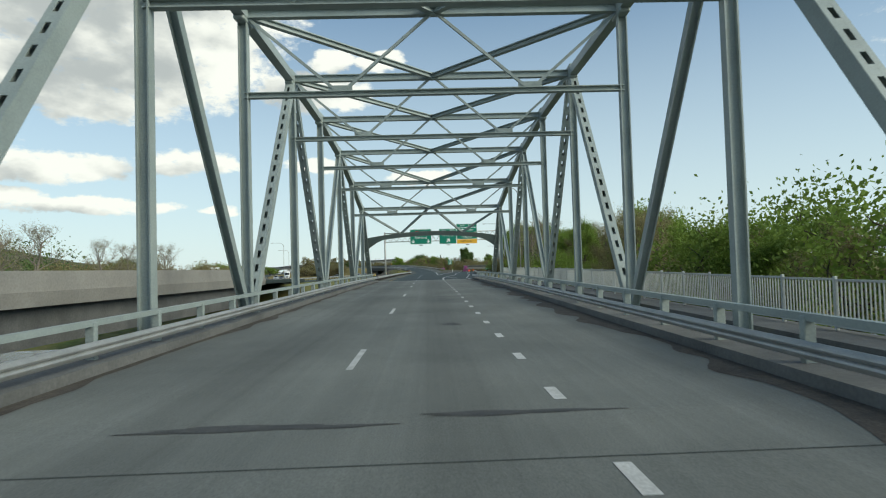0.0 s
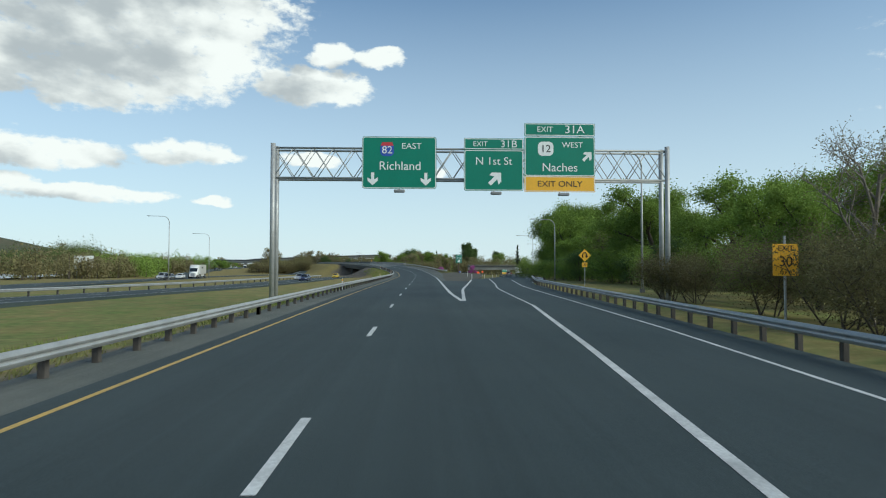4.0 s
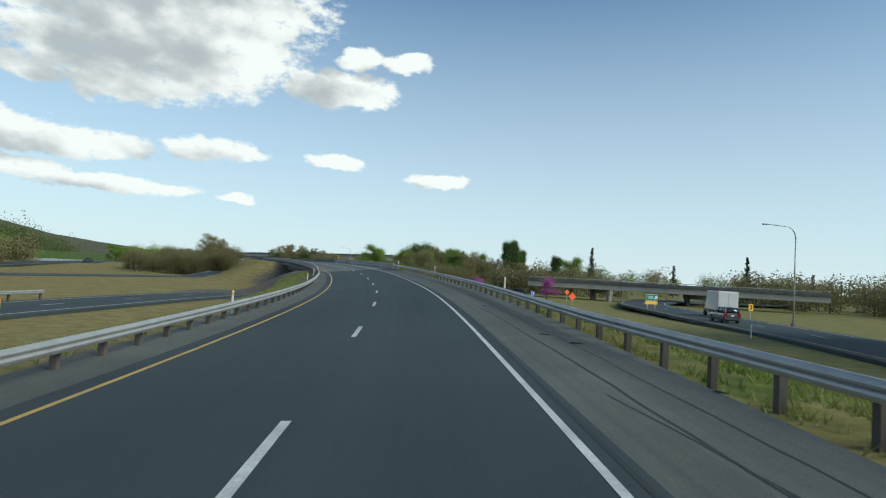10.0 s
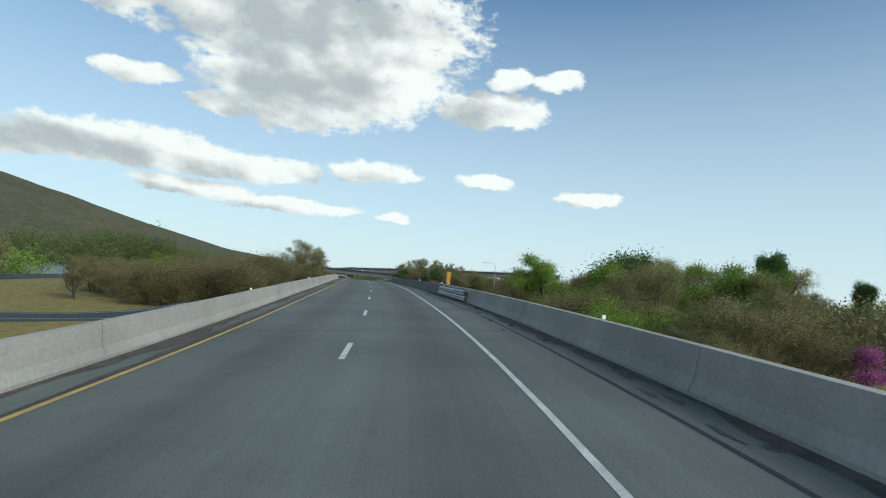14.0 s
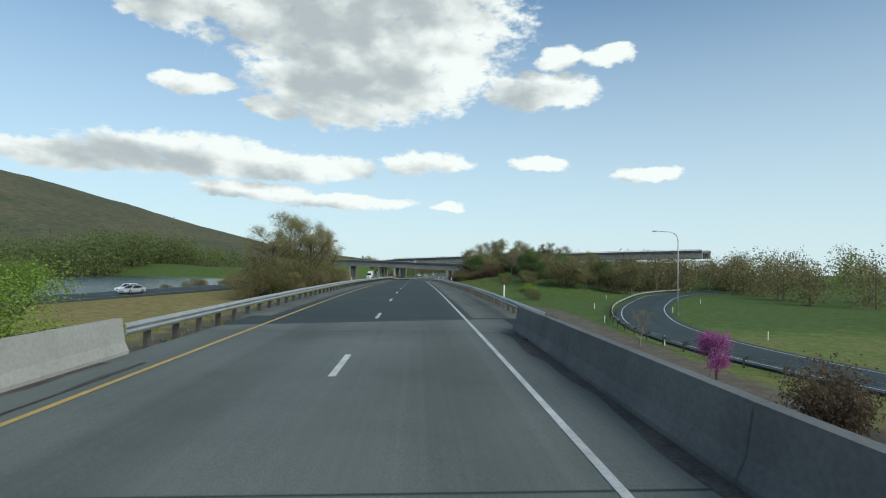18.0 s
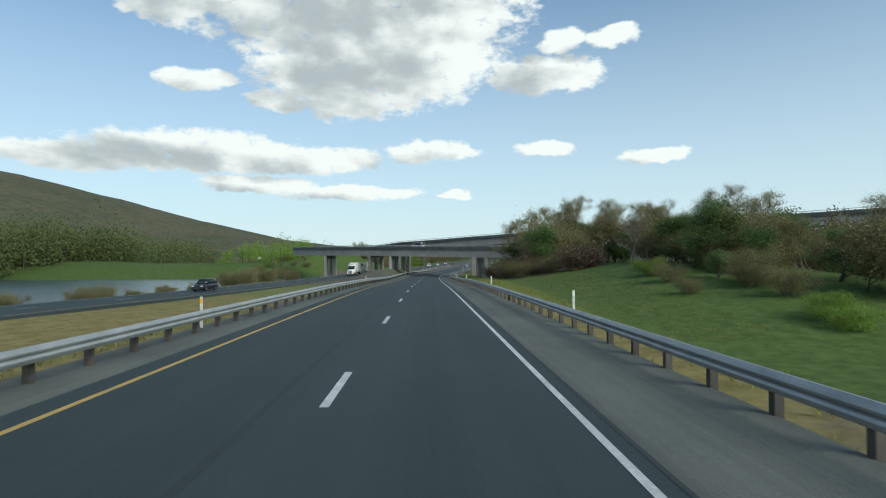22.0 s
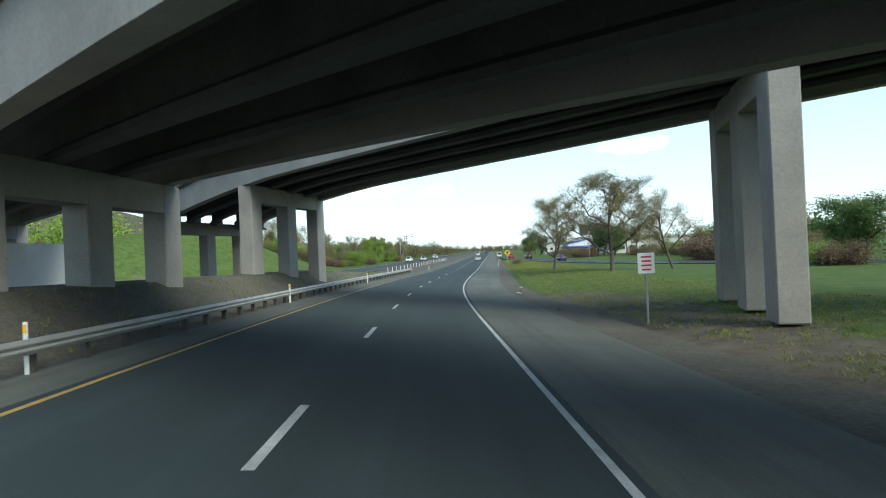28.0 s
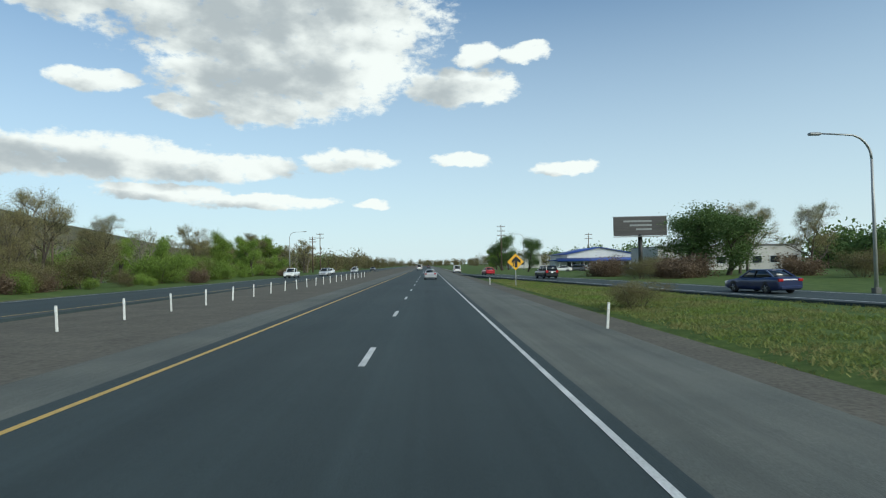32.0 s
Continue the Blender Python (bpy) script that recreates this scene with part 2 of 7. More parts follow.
M_ASPH = material("asphalt", (0.036, 0.051, 0.052), 0.8, (0.049, 0.065, 0.065), 0.12, 0.8, 60, 0.35, 0.35, 120, spec=0.3, coord="World")
M_SHOULDER = material("shoulder_asphalt", (0.102, 0.111, 0.099), 0.9, (0.142, 0.148, 0.128), 0.25, 0.9, 50, 0.35, 0.4, 100, spec=0.25, coord="World")
M_DECK = material("deck_pavement", (0.19, 0.203, 0.187), 0.88, (0.125, 0.136, 0.127), 0.18, 0.9, 40, 0.25, 0.3, 90, spec=0.3, coord="World")
M_DECK_PALE = material("pale_deck_pavement", (0.145, 0.16, 0.146), 0.88, (0.10, 0.112, 0.103), 0.18, 0.9, 40, 0.25, 0.3, 90, spec=0.3, coord="World")


def streaked(mt, amount, band):
    """Long faint streaks along a road and a darker wheel band in the driven lane, over the road's own (offset, station) map."""
    nt = mt.node_tree
    N, L = nt.nodes.new, nt.links.new
    b = nt.nodes["Principled BSDF"]
    uv = N("ShaderNodeUVMap")
    uv.uv_map = "along"
    val = None
    for sc, lo in (((1.3, 0.010, 1), 1.0), ((7.0, 0.030, 1), 0.6), ((0.25, 0.09, 1), 0.8)):
        mp = N("ShaderNodeMapping")
        mp.inputs["Scale"].default_value = sc
        L(uv.outputs[0], mp.inputs["Vector"])
        n = N("ShaderNodeTexNoise")
        n.inputs["Scale"].default_value, n.inputs["Detail"].default_value, n.inputs["Roughness"].default_value = 1.0, 4, 0.55
        L(mp.outputs[0], n.inputs["Vector"])
        r = N("ShaderNodeMapRange")
        r.inputs["From Min"].default_value, r.inputs["From Max"].default_value = 0.3, 0.7
        r.inputs["To Min"].default_value, r.inputs["To Max"].default_value = 1 - amount * lo, 1 + amount * lo
        L(n.outputs["Fac"], r.inputs["Value"])
        if val is None:
            val = r.outputs[0]
        else:
            mu = N("ShaderNodeMath")
            mu.operation = "MULTIPLY"
            L(val, mu.inputs[0])
            L(r.outputs[0], mu.inputs[1])
            val = mu.outputs[0]
    sep = N("ShaderNodeSeparateXYZ")
    L(uv.outputs[0], sep.inputs[0])
    for centre, half in ((0.55, 1.3), (-3.6, 1.0)):
        off = N("ShaderNodeMath")
        off.operation = "SUBTRACT"
        L(sep.outputs[0], off.inputs[0])
        off.inputs[1].default_value = centre
        mag = N("ShaderNodeMath")
        mag.operation = "ABSOLUTE"
        L(off.outputs[0], mag.inputs[0])
        r = N("ShaderNodeMapRange")
        r.interpolation_type = "SMOOTHSTEP"
        r.inputs["From Min"].default_value, r.inputs["From Max"].default_value = half * 0.25, half
        r.inputs["To Min"].default_value, r.inputs["To Max"].default_value = 1 - band, 1.0
        L(mag.outputs[0], r.inputs["Value"])
        mu = N("ShaderNodeMath")
        mu.operation = "MULTIPLY"
        L(val, mu.inputs[0])
        L(r.outputs[0], mu.inputs[1])
        val = mu.outputs[0]
    hs = N("ShaderNodeHueSaturation")
    L(b.inputs["Base Color"].links[0].from_socket, hs.inputs["Color"])
    L(val, hs.inputs["Value"])
    L(hs.outputs[0], b.inputs["Base Color"])
    return mt


streaked(M_ASPH, 0.10, 0.07)
streaked(M_DECK, 0.10, 0.16)
streaked(M_DECK_PALE, 0.10, 0.20)
streaked(M_SHOULDER, 0.14, 0.0)
M_CONC = material("concrete", (0.37, 0.355, 0.32), 0.85, (0.25, 0.24, 0.215), 0.35, 0.8, 12, 0.12, 0.25, 30, coord="World")
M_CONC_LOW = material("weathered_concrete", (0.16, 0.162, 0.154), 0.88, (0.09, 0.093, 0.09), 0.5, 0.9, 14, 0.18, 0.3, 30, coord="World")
M_STEEL = material("green_grey_bridge_paint", (0.325, 0.375, 0.36), 0.5, (0.24, 0.285, 0.275), 0.8, 0.7, 20, 0.1, 0.1, 40, spec=0.4)
M_GALV = material("galvanized_steel", (0.42, 0.43, 0.42), 0.5, (0.30, 0.31, 0.30), 1.5, 0.8, 40, 0.12, metal=0.35)
M_POST = material("weathered_wood_post", (0.10, 0.09, 0.078), 0.9, (0.05, 0.045, 0.04), 3, 0.8, 30, 0.3, stretch=(1, 1, 0.15), vary=0.25)
M_WHITE = material("white_road_paint", (0.60, 0.61, 0.585), 0.7, (0.33, 0.335, 0.32), 1.6, 0.75, 25, 0.2, coord="World")
M_YELLOW = material("yellow_road_paint", (0.55, 0.36, 0.09), 0.7, (0.32, 0.24, 0.09), 1.6, 0.7, 25, 0.2, coord="World")
M_WATER = material("river_water", (0.05, 0.075, 0.085), 0.22, (0.06, 0.085, 0.09), 0.05, 0.5, 1, 0.05, 0.35, 0.9, spec=0.6, coord="World")


# ---- mesh helpers ----
def mesh_of(name, verts, faces, smooth=False):
    me = bpy.data.meshes.new(name)
    me.from_pydata([tuple(map(float, v)) for v in verts], [], faces)
    if smooth:
        me.shade_smooth()
    return me


def part(name, data, mat, parent=None, label="", m=None):
    """Links a bmesh or a mesh as one object, under a thing or a part."""
    if isinstance(data, bmesh.types.BMesh):
        me = bpy.data.meshes.new(name)
        data.to_mesh(me)
        data.free()
    else:
        me = data
    if mat and not me.materials:
        me.materials.append(mat)
    ob = new(name, me)
    if parent is not None:
        ob.parent = parent
    if m is not None:
        ob.matrix_basis = m
    return tagged(ob, label=label)


def empty(name, m=None, **tags):
    ob = new(name)
    ob.empty_display_size = 0.2
    if m is not None:
        ob.matrix_basis = m
    return tagged(ob, **tags)


def bm_box(size, centre=(0, 0, 0), bevel=0.0, bm=None, m=None):
    bm = bm or bmesh.new()
    r = bmesh.ops.create_cube(bm, size=1)
    mat4 = Matrix.Translation(centre) @ Matrix.Diagonal((*size, 1))
    bmesh.ops.transform(bm, matrix=(m @ mat4) if m is not None else mat4, verts=r["verts"])
    if bevel:
        es = {e for v in r["verts"] for e in v.link_edges}
        bmesh.ops.bevel(bm, geom=list(es), offset=bevel, segments=1, affect="EDGES")
    return bm


def bm_tube(points, radii, sides=8, bm=None, cap=True):
    """A tube along points; radii one or one for each point."""
    bm = bm or bmesh.new()
    pts = [Vector(p) for p in points]
    if not isinstance(radii, (list, tuple)):
        radii = [radii] * len(pts)
    rings = []
    for i, p in enumerate(pts):
        t = (pts[min(i + 1, len(pts) - 1)] - pts[max(i - 1, 0)]).normalized()
        a = t.orthogonal().normalized() if abs(t.z) > 0.9 else t.cross(Vector((0, 0, 1))).normalized()
        b = t.cross(a)
        rings.append([bm.verts.new(p + radii[i] * (math.cos(2 * math.pi * k / sides) * a + math.sin(2 * math.pi * k / sides) * b)) for k in range(sides)])
    for r0, r1 in zip(rings, rings[1:]):
        for k in range(sides):
            bm.faces.new((r0[k], r0[(k + 1) % sides], r1[(k + 1) % sides], r1[k])).smooth = True
    if cap:
        bm.faces.new(rings[0][::-1])
        bm.faces.new(rings[-1])
    return bm


def bm_beam(a, b, w, h, up=(0, 0, 1), bm=None, flange=0.0):
    """A beam from a to b, w wide and h high; flange: an I section of that thickness."""
    bm = bm or bmesh.new()
    a, b = Vector(a), Vector(b)
    t = (b - a).normalized()
    side = t.cross(Vector(up))
    side = side.normalized() if side.length > 1e-4 else t.orthogonal().normalized()
    u = side.cross(t)
    if flange:
        f = flange
        prof = [(-w / 2, -h / 2), (w / 2, -h / 2), (w / 2, -h / 2 + f), (f / 2, -h / 2 + f), (f / 2, h / 2 - f), (w / 2, h / 2 - f), (w / 2, h / 2), (-w / 2, h / 2), (-w / 2, h / 2 - f), (-f / 2, h / 2 - f), (-f / 2, -h / 2 + f), (-w / 2, -h / 2 + f)]
    else:
        prof = [(-w / 2, -h / 2), (w / 2, -h / 2), (w / 2, h / 2), (-w / 2, h / 2)]
    r0 = [bm.verts.new(a + side * x + u * y) for x, y in prof]
    r1 = [bm.verts.new(b + side * x + u * y) for x, y in prof]
    n = len(prof)
    for k in range(n):
        bm.faces.new((r0[k], r0[(k + 1) % n], r1[(k + 1) % n], r1[k]))
    bm.faces.new(r0[::-1])
    bm.faces.new(r1)
    return bm


def sweep(name, profile, s0, s1, step=3.0, closed=False, line=None, origin=None):
    """A mesh with the cross section profile [(d, h), ...] carried along the road (or along another line(s, d, h)).
    d and h may be functions of the station."""
    line = line or at
    n = max(2, int(abs(s1 - s0) / step) + 1)
    ss = np.linspace(s0, s1, n)
    val = lambda v: np.array([v(q) for q in ss]) if callable(v) else np.full(n, float(v))
    cols = [line(ss, val(d), val(h)) for d, h in profile]
    v = np.stack(cols, 1).reshape(-1, 3)
    if origin is not None:
        v = v - np.array(origin)
    k = len(profile)
    f = []
    for i in range(n - 1):
        for j in range(k if closed else k - 1):
            j2 = (j + 1) % k
            f.append((i * k + j, i * k + j2, (i + 1) * k + j2, (i + 1) * k + j))
    if closed:
        f.append(tuple(range(k))[::-1])
        f.append(tuple((n - 1) * k + j for j in range(k)))
    return mesh_of(name, v, f)


def knots(*pairs):
    """A function that runs linearly through (station, value) pairs."""
    xs, ys = [p[0] for p in pairs], [p[1] for p in pairs]
    return lambda s: np.interp(s, xs, ys)


def place(s, d=0.0, h=0.0, turn=0.0, flat=False):
    """A pose on the road's surface, its +y along the road, turned by degrees."""
    p = at(s, d, h, flat)
    return pose(*map(float, p), 0, 0, heading(s) + turn)


# ---- ground ----
LEVEL_L = knots((-400, -3.5), (40, -3.5), (75, 0.2), (110, 0.7), (250, 0.3), (350, -0.6), (440, -0.3), (500, 1.6), (600, 2.6), (680, 1.9), (760, 0.6), (840, 0.2))
LEVEL_R = knots((-400, -3.5), (40, -3.5), (80, 0.3), (160, 1.3), (230, 0.9), (300, 0.2), (350, -0.8), (450, -0.8), (520, 0.3), (600, 1.6), (680, 1.4), (730, 1.0), (770, 0.45), (840, 0.1))
EDGE_L = knots((0, -8.4), (84, -8.0), (300, -8.2), (790, -8.6), (830, -9.5))
EDGE_R = knots((0, 9.6), (84, 9.0), (110, 10.0), (140, 13.0), (172, 15.5), (200, 7.5), (230, 6.6), (330, 6.0), (480, 5.6), (690, 6.0), (705, 8.6), (840, 8.4))
BANK = knots((684, 0), (700, 1), (768, 1), (792, 0.35), (815, 0))


def ground_level(s, d):
    """Height of the open ground at station s and offset d."""
    zr = float(np.interp(s, ST, AX[:, 2]))
    left = d < 0
    lev = LEVEL_L(s) if left else LEVEL_R(s)
    edge = EDGE_L(s) if left else EDGE_R(s)
    off = edge - d if left else d - edge
    top = float(at(s, edge)[2]) - 0.05
    under = 0.0
    if 352 < s < 412:  # the road is carried by a bridge here
        under = min(1, (s - 352) / 8, (412 - s) / 14)
    if s < 72:
        under = max(under, min(1, (72 - s) / 14))
    slope = 9.0 if not left else float(np.interp(s, (330, 395, 470, 500), (8, 20, 18, 8)))
    k = min(max(off / slope, 0), 1)
    k = k * k * (3 - 2 * k)
    z = top * (1 - k) + lev * k
    if off < 0:
        z = min(top, float(at(s, d)[2])) - 0.25
    z = z * (1 - under) + min(lev, z) * under
    # low ground between the opposite carriageway and the river
    if left and 500 < s < 800:
        foot = float(np.interp(s, (500, 540, 600, 640, 720), (-80, -61, -47, -40, -33)))
        z -= 2.1 * min(1, (s - 500) / 30, (800 - s) / 40) * min(1, max(0, (foot - d) / 10))
    # the river and its banks
    if left and s > 470:
        w = min(max((-d - 58) / 12, 0), 1) * min(max((s - 480) / 30, 0), 1) * min(max((980 - s) / 40, 0), 1)
        bank_d = float(np.interp(s, (560, 720, 800), (-300, -215, -160)))
        z -= w * 4.2 * min(1, max(0, 1 - (bank_d - d) / 20))
    if left and 150 < s < 480:
        w = min(max((-d - 115) / 15, 0), 1) * min(max((s - 150) / 30, 0), 1) * max(0, min(1, (d + 330) / 20))
        z -= w * 2.4
    if left and 684 < s < 815:  # gravel bank in the median
        z += 1.6 * float(BANK(s)) * float(np.interp(-d, (8.6, 11.5, 14.5, 18.5), (0, 1, 1, 0)))
    # embankments of the crossing road
    far = abs(d)
    if left:
        rise = max(0.0, min(1, (s - 745) / 33, (872 - s) / 37))
        foot = float(np.interp(s, (740, 775, 830), (-62, -52, -31)))
        z += 9.0 * rise * min(1, max(0.0, (foot - d) / 20)) * (1 if d > -160 else max(0, 1 - (-d - 160) / 60))
    else:
        bank = max(0, min(1, (d - 17) / 16)) * max(0, 1 - abs(s - 697 + (d - 20) * 0.3) / 26)
        z += bank * 3.6
        mound = max(0, 1 - ((s - 642) / 56) ** 2) * max(0, min(1, (d - 6.5) / 22)) * max(0, min(1, (58 - d) / 16))
        z += mound * 4.2
    if far > 60:
        z += 0.5 * noise.noise((s * 0.012, d * 0.012, 0.3)) * min(1, (far - 60) / 60)
    return z


MEAN = np.array([-math.sin(radians(12)), math.cos(radians(12))])
MEAN_R = np.array([MEAN[1], -MEAN[0]])


def spread(s, d):
    """Plan place of (s, d), whose lines run parallel beyond 60 m, so that the sheet never folds."""
    c = min(max(d, -60), 60)
    p = at(s, c)[:2]
    return p + MEAN_R * (d - c)


def make_ground():
    ss = np.concatenate([[-2500, -1200, -600, -300], np.arange(-150, 900, 5.0), np.arange(900, 1300, 20.0), [1500, 1900, 2600, 4200]])
    near = np.concatenate([np.arange(-60, -4, 2.0), [0.0], np.arange(4, 61, 2.0)])
    dd = np.concatenate([[-3500, -1800, -900, -600, -450], np.arange(-340, -60, 10.0), near, np.arange(70, 200, 10.0), [240, 300, 400, 600, 1000, 1800, 3500]])
    v, f = [], []
    for s in ss:
        for d in dd:
            p = spread(s, d)
            v.append((p[0], p[1], ground_level(s, d)))
    k = len(dd)
    for i in range(len(ss) - 1):
        for j in range(k - 1):
            f.append((i * k + j, i * k + j + 1, (i + 1) * k + j + 1, (i + 1) * k + j))
    me = mesh_of("ground", v, f, True)
    cover = me.color_attributes.new("cover", "FLOAT_COLOR", "POINT")
    cover.data.foreach_set("color", np.array([ground_cover(s, d) for s in ss for d in dd], np.float32).ravel())
    return part("ground", me, M_GRASS)


def ground_cover(s, d):
    """What grows at (s, d): bare soil, lush grass, dry grass."""
    ramp_ = lambda v, a, b: float(np.clip((v - a) / (b - a), 0, 1))
    soil = lush = dry = 0.0
    if d > 0:
        lush = 0.85 * ramp_(s, 505, 540) * ramp_(d, 4, 12) + 0.3 * ramp_(s, 690, 720) + 0.25 * ramp_(s, 790, 810)
        dry = 0.5 * (1 - ramp_(s, 480, 540)) + 0.62 * (1 - ramp_(d, 7, 14)) * ramp_(s, 480, 520) * (1 - ramp_(s, 690, 720))
        soil = 1.3 * ramp_(s, 430, 450) * (1 - ramp_(s, 545, 572)) * (1 - ramp_(d, 20, 27))
        soil = max(soil, ramp_(s, 692, 700) * (1 - ramp_(s, 752, 765)) * (1 - ramp_(d, 9, 16)))
        soil = max(soil, 0.8 * ramp_(s, 640, 655) * (1 - ramp_(s, 690, 700)) * ramp_(d, 11, 15) * (1 - ramp_(d, 24, 30)))
    else:
        dry = 0.68 * ramp_(s, 150, 300) * (1 - ramp_(s, 600, 700)) + 0.45 * (1 - ramp_(s, 150, 300))
        lush = 0.8 * ramp_(s, 740, 770) * ramp_(-d, 29, 33)
        soil = ramp_(s, 318, 330) * (1 - ramp_(s, 352, 362)) * ramp_(-d, 7, 9) * (1 - ramp_(-d, 22, 30))
        soil = max(soil, ramp_(s, 362, 370) * (1 - ramp_(s, 400, 412)) * (1 - ramp_(-d, 10, 20)))
        soil = max(soil, ramp_(s, 640, 690) * (1 - ramp_(-d, 29, 33)), ramp_(s, 715, 735) * (1 - ramp_(s, 790, 805)) * (1 - ramp_(-d, 46, 52)))
        soil = max(soil, 0.9 * (1 - ramp_(-d, 8.6, 9.6)))
    return soil, lush, dry, 1.0


def grass_material():
    """Grass that turns lush, dry or to bare soil with the cover of the ground, in ragged patches."""
    mt = material("spring_grass", (0.120, 0.165, 0.042), 0.95, (0.175, 0.165, 0.065), 0.09, 0.75, 1.6, 0.35, 0.8, 2.5, spec=0.12, coord="World")
    nt = mt.node_tree
    N, L = nt.nodes.new, nt.links.new
    b = nt.nodes["Principled BSDF"]
    base = b.inputs["Base Color"].links[0].from_socket
    at_ = N("ShaderNodeAttribute")
    at_.attribute_name = "cover"
    sep = N("ShaderNodeSeparateColor")
    L(at_.outputs["Color"], sep.inputs[0])
    pos = N("ShaderNodeNewGeometry").outputs["Position"]
    grain = N("ShaderNodeTexNoise")
    grain.inputs["Scale"].default_value, grain.inputs["Detail"].default_value, grain.inputs["Roughness"].default_value = 0.35, 8, 0.68
    L(pos, grain.inputs["Vector"])
    blades = N("ShaderNodeTexNoise")
    blades.inputs["Scale"].default_value, blades.inputs["Detail"].default_value, blades.inputs["Roughness"].default_value = 0.9, 10, 0.75
    L(pos, blades.inputs["Vector"])
    for k, dark, pale in ((2, (0.17, 0.135, 0.05), (0.27, 0.225, 0.09)), (1, (0.058, 0.096, 0.024), (0.105, 0.146, 0.042)), (0, (0.105, 0.09, 0.07), (0.165, 0.142, 0.11))):
        tone = N("ShaderNodeMix")
        tone.data_type = "RGBA"
        tone.inputs["A"].default_value, tone.inputs["B"].default_value = (*dark, 1), (*pale, 1)
        wide = N("ShaderNodeMapRange")
        wide.inputs["From Min"].default_value, wide.inputs["From Max"].default_value = 0.32, 0.68
        wide.inputs["To Min"].default_value, wide.inputs["To Max"].default_value = -0.35, 1.3
        wide.clamp = False
        L(blades.outputs["Fac"], wide.inputs["Value"])
        L(wide.outputs[0], tone.inputs["Factor"])
        sum_ = N("ShaderNodeMath")
        sum_.operation = "ADD"
        L(sep.outputs[k], sum_.inputs[0])
        L(grain.outputs["Fac"], sum_.inputs[1])
        r = N("ShaderNodeMapRange")
        r.interpolation_type = "SMOOTHSTEP"
        r.inputs["From Min"].default_value, r.inputs["From Max"].default_value = 0.82, 1.12
        L(sum_.outputs[0], r.inputs["Value"])
        mx = N("ShaderNodeMix")
        mx.data_type = "RGBA"
        L(r.outputs[0], mx.inputs["Factor"])
        L(base, mx.inputs["A"])
        L(tone.outputs["Result"], mx.inputs["B"])
        base = mx.outputs["Result"]
    L(base, b.inputs["Base Color"])
    return mt


M_GRASS = grass_material()
M_DIRT = material("gravel_verge", (0.10, 0.094, 0.076), 0.95, (0.14, 0.13, 0.105), 0.4, 0.8, 8, 0.28, 0.8, 14, spec=0.15, coord="World")
ground = tagged(make_ground(), "uneven spring grass with dry yellow patches", "grass", kind="structure")


# ---- road surfaces ----
def slab(name, dl, dr, s0, s1, mat, label, h=0.0, step=4.0, thick=0.35, line=None, category="road"):
    n = 5
    fl = dl if callable(dl) else (lambda s: dl)
    fr = dr if callable(dr) else (lambda s: dr)
    prof = [((lambda s, k=k: fl(s) + (fr(s) - fl(s)) * k / (n - 1)), h) for k in range(n)]
    prof += [(fr, h - thick), (fl, h - thick)]
    me = sweep(name, prof, s0, s1, step, closed=True, line=line)
    rows_ = max(2, int(abs(s1 - s0) / step) + 1)
    flat = np.array([(p[0](q) if callable(p[0]) else p[0], q) for q in np.linspace(s0, s1, rows_) for p in prof], np.float32)
    idx = np.empty(len(me.loops), np.int32)
    me.loops.foreach_get("vertex_index", idx)
    me.uv_layers.new(name="along").data.foreach_set("uv", flat[idx].ravel())
    ob = part(name, me, mat)
    return tagged(ob, label, category, kind="structure")


slab("road_bridge_deck", -7.9, 9.0, -120, 83.4, M_DECK, "worn grey-brown bridge deck with tyre tracks")
slab("road_main", -6.2, lambda s: 2.55 if s > 190 else float(knots((84, 7.2), (98, 8.0), (110, 8.6), (140, 10.4), (172, 12.0), (184, 9.5), (191, 2.55))(s)), 83.4, 338, M_ASPH, "smooth dark asphalt carriageway")
SKEW = knots((343, 0.83), (478, 0.35))
slab("road_overpass_deck", -7.0, knots((340, 4.9), (380, 4.6), (400, 4.35), (420, 3.9), (455, 3.5), (478, 3.7)), 345, 476.3, M_DECK_PALE, "pale worn concrete bridge carriageway", line=lambda s, d, h: at(s + SKEW(s) * d, d, h))
slab("road_approach", -7.0, 5.2, 338, 352, M_ASPH, "dark asphalt up to the skewed bridge joint", h=-0.008)
slab("road_approach_far", -7.0, 4.3, 470, 478, M_ASPH, "dark asphalt up to the skewed bridge joint", h=-0.008)
slab("road_exit_lane", knots((84, 4), (139, 3.2), (159, 3.9), (175, 5.2), (190, 6.8), (200, 8.0)), knots((84, 7.6), (98, 8.5), (110, 9.4), (140, 11.6), (172, 13.2), (190, 15.6), (200, 18.0)), 84, 200, M_ASPH, "dark asphalt exit lane beside the gore", h=-0.006)
slab("road_far", -6.2, 2.45, 478, 1500, M_ASPH, "smooth dark asphalt carriageway")
slab("shoulder_left", -8.0, -6.2, 84, 338, M_SHOULDER, "gritty brown-grey road shoulder", 0.0)
slab("shoulder_left_far", -8.0, -6.2, 478, 1500, M_SHOULDER, "gritty brown-grey road shoulder", 0.0)
slab("shoulder_right", lambda s: 2.55, knots((190, 3.2), (215, 3.6), (250, 5.0), (300, 6.0), (338, 5.8)), 190, 338, M_SHOULDER, "gritty brown-grey road shoulder")
slab("shoulder_right_far", 2.45, knots((478, 4.9), (690, 5.0), (720, 5.8), (850, 6.0), (1500, 6.0)), 478, 1500, M_SHOULDER, "grey paved shoulder with gravel edge")


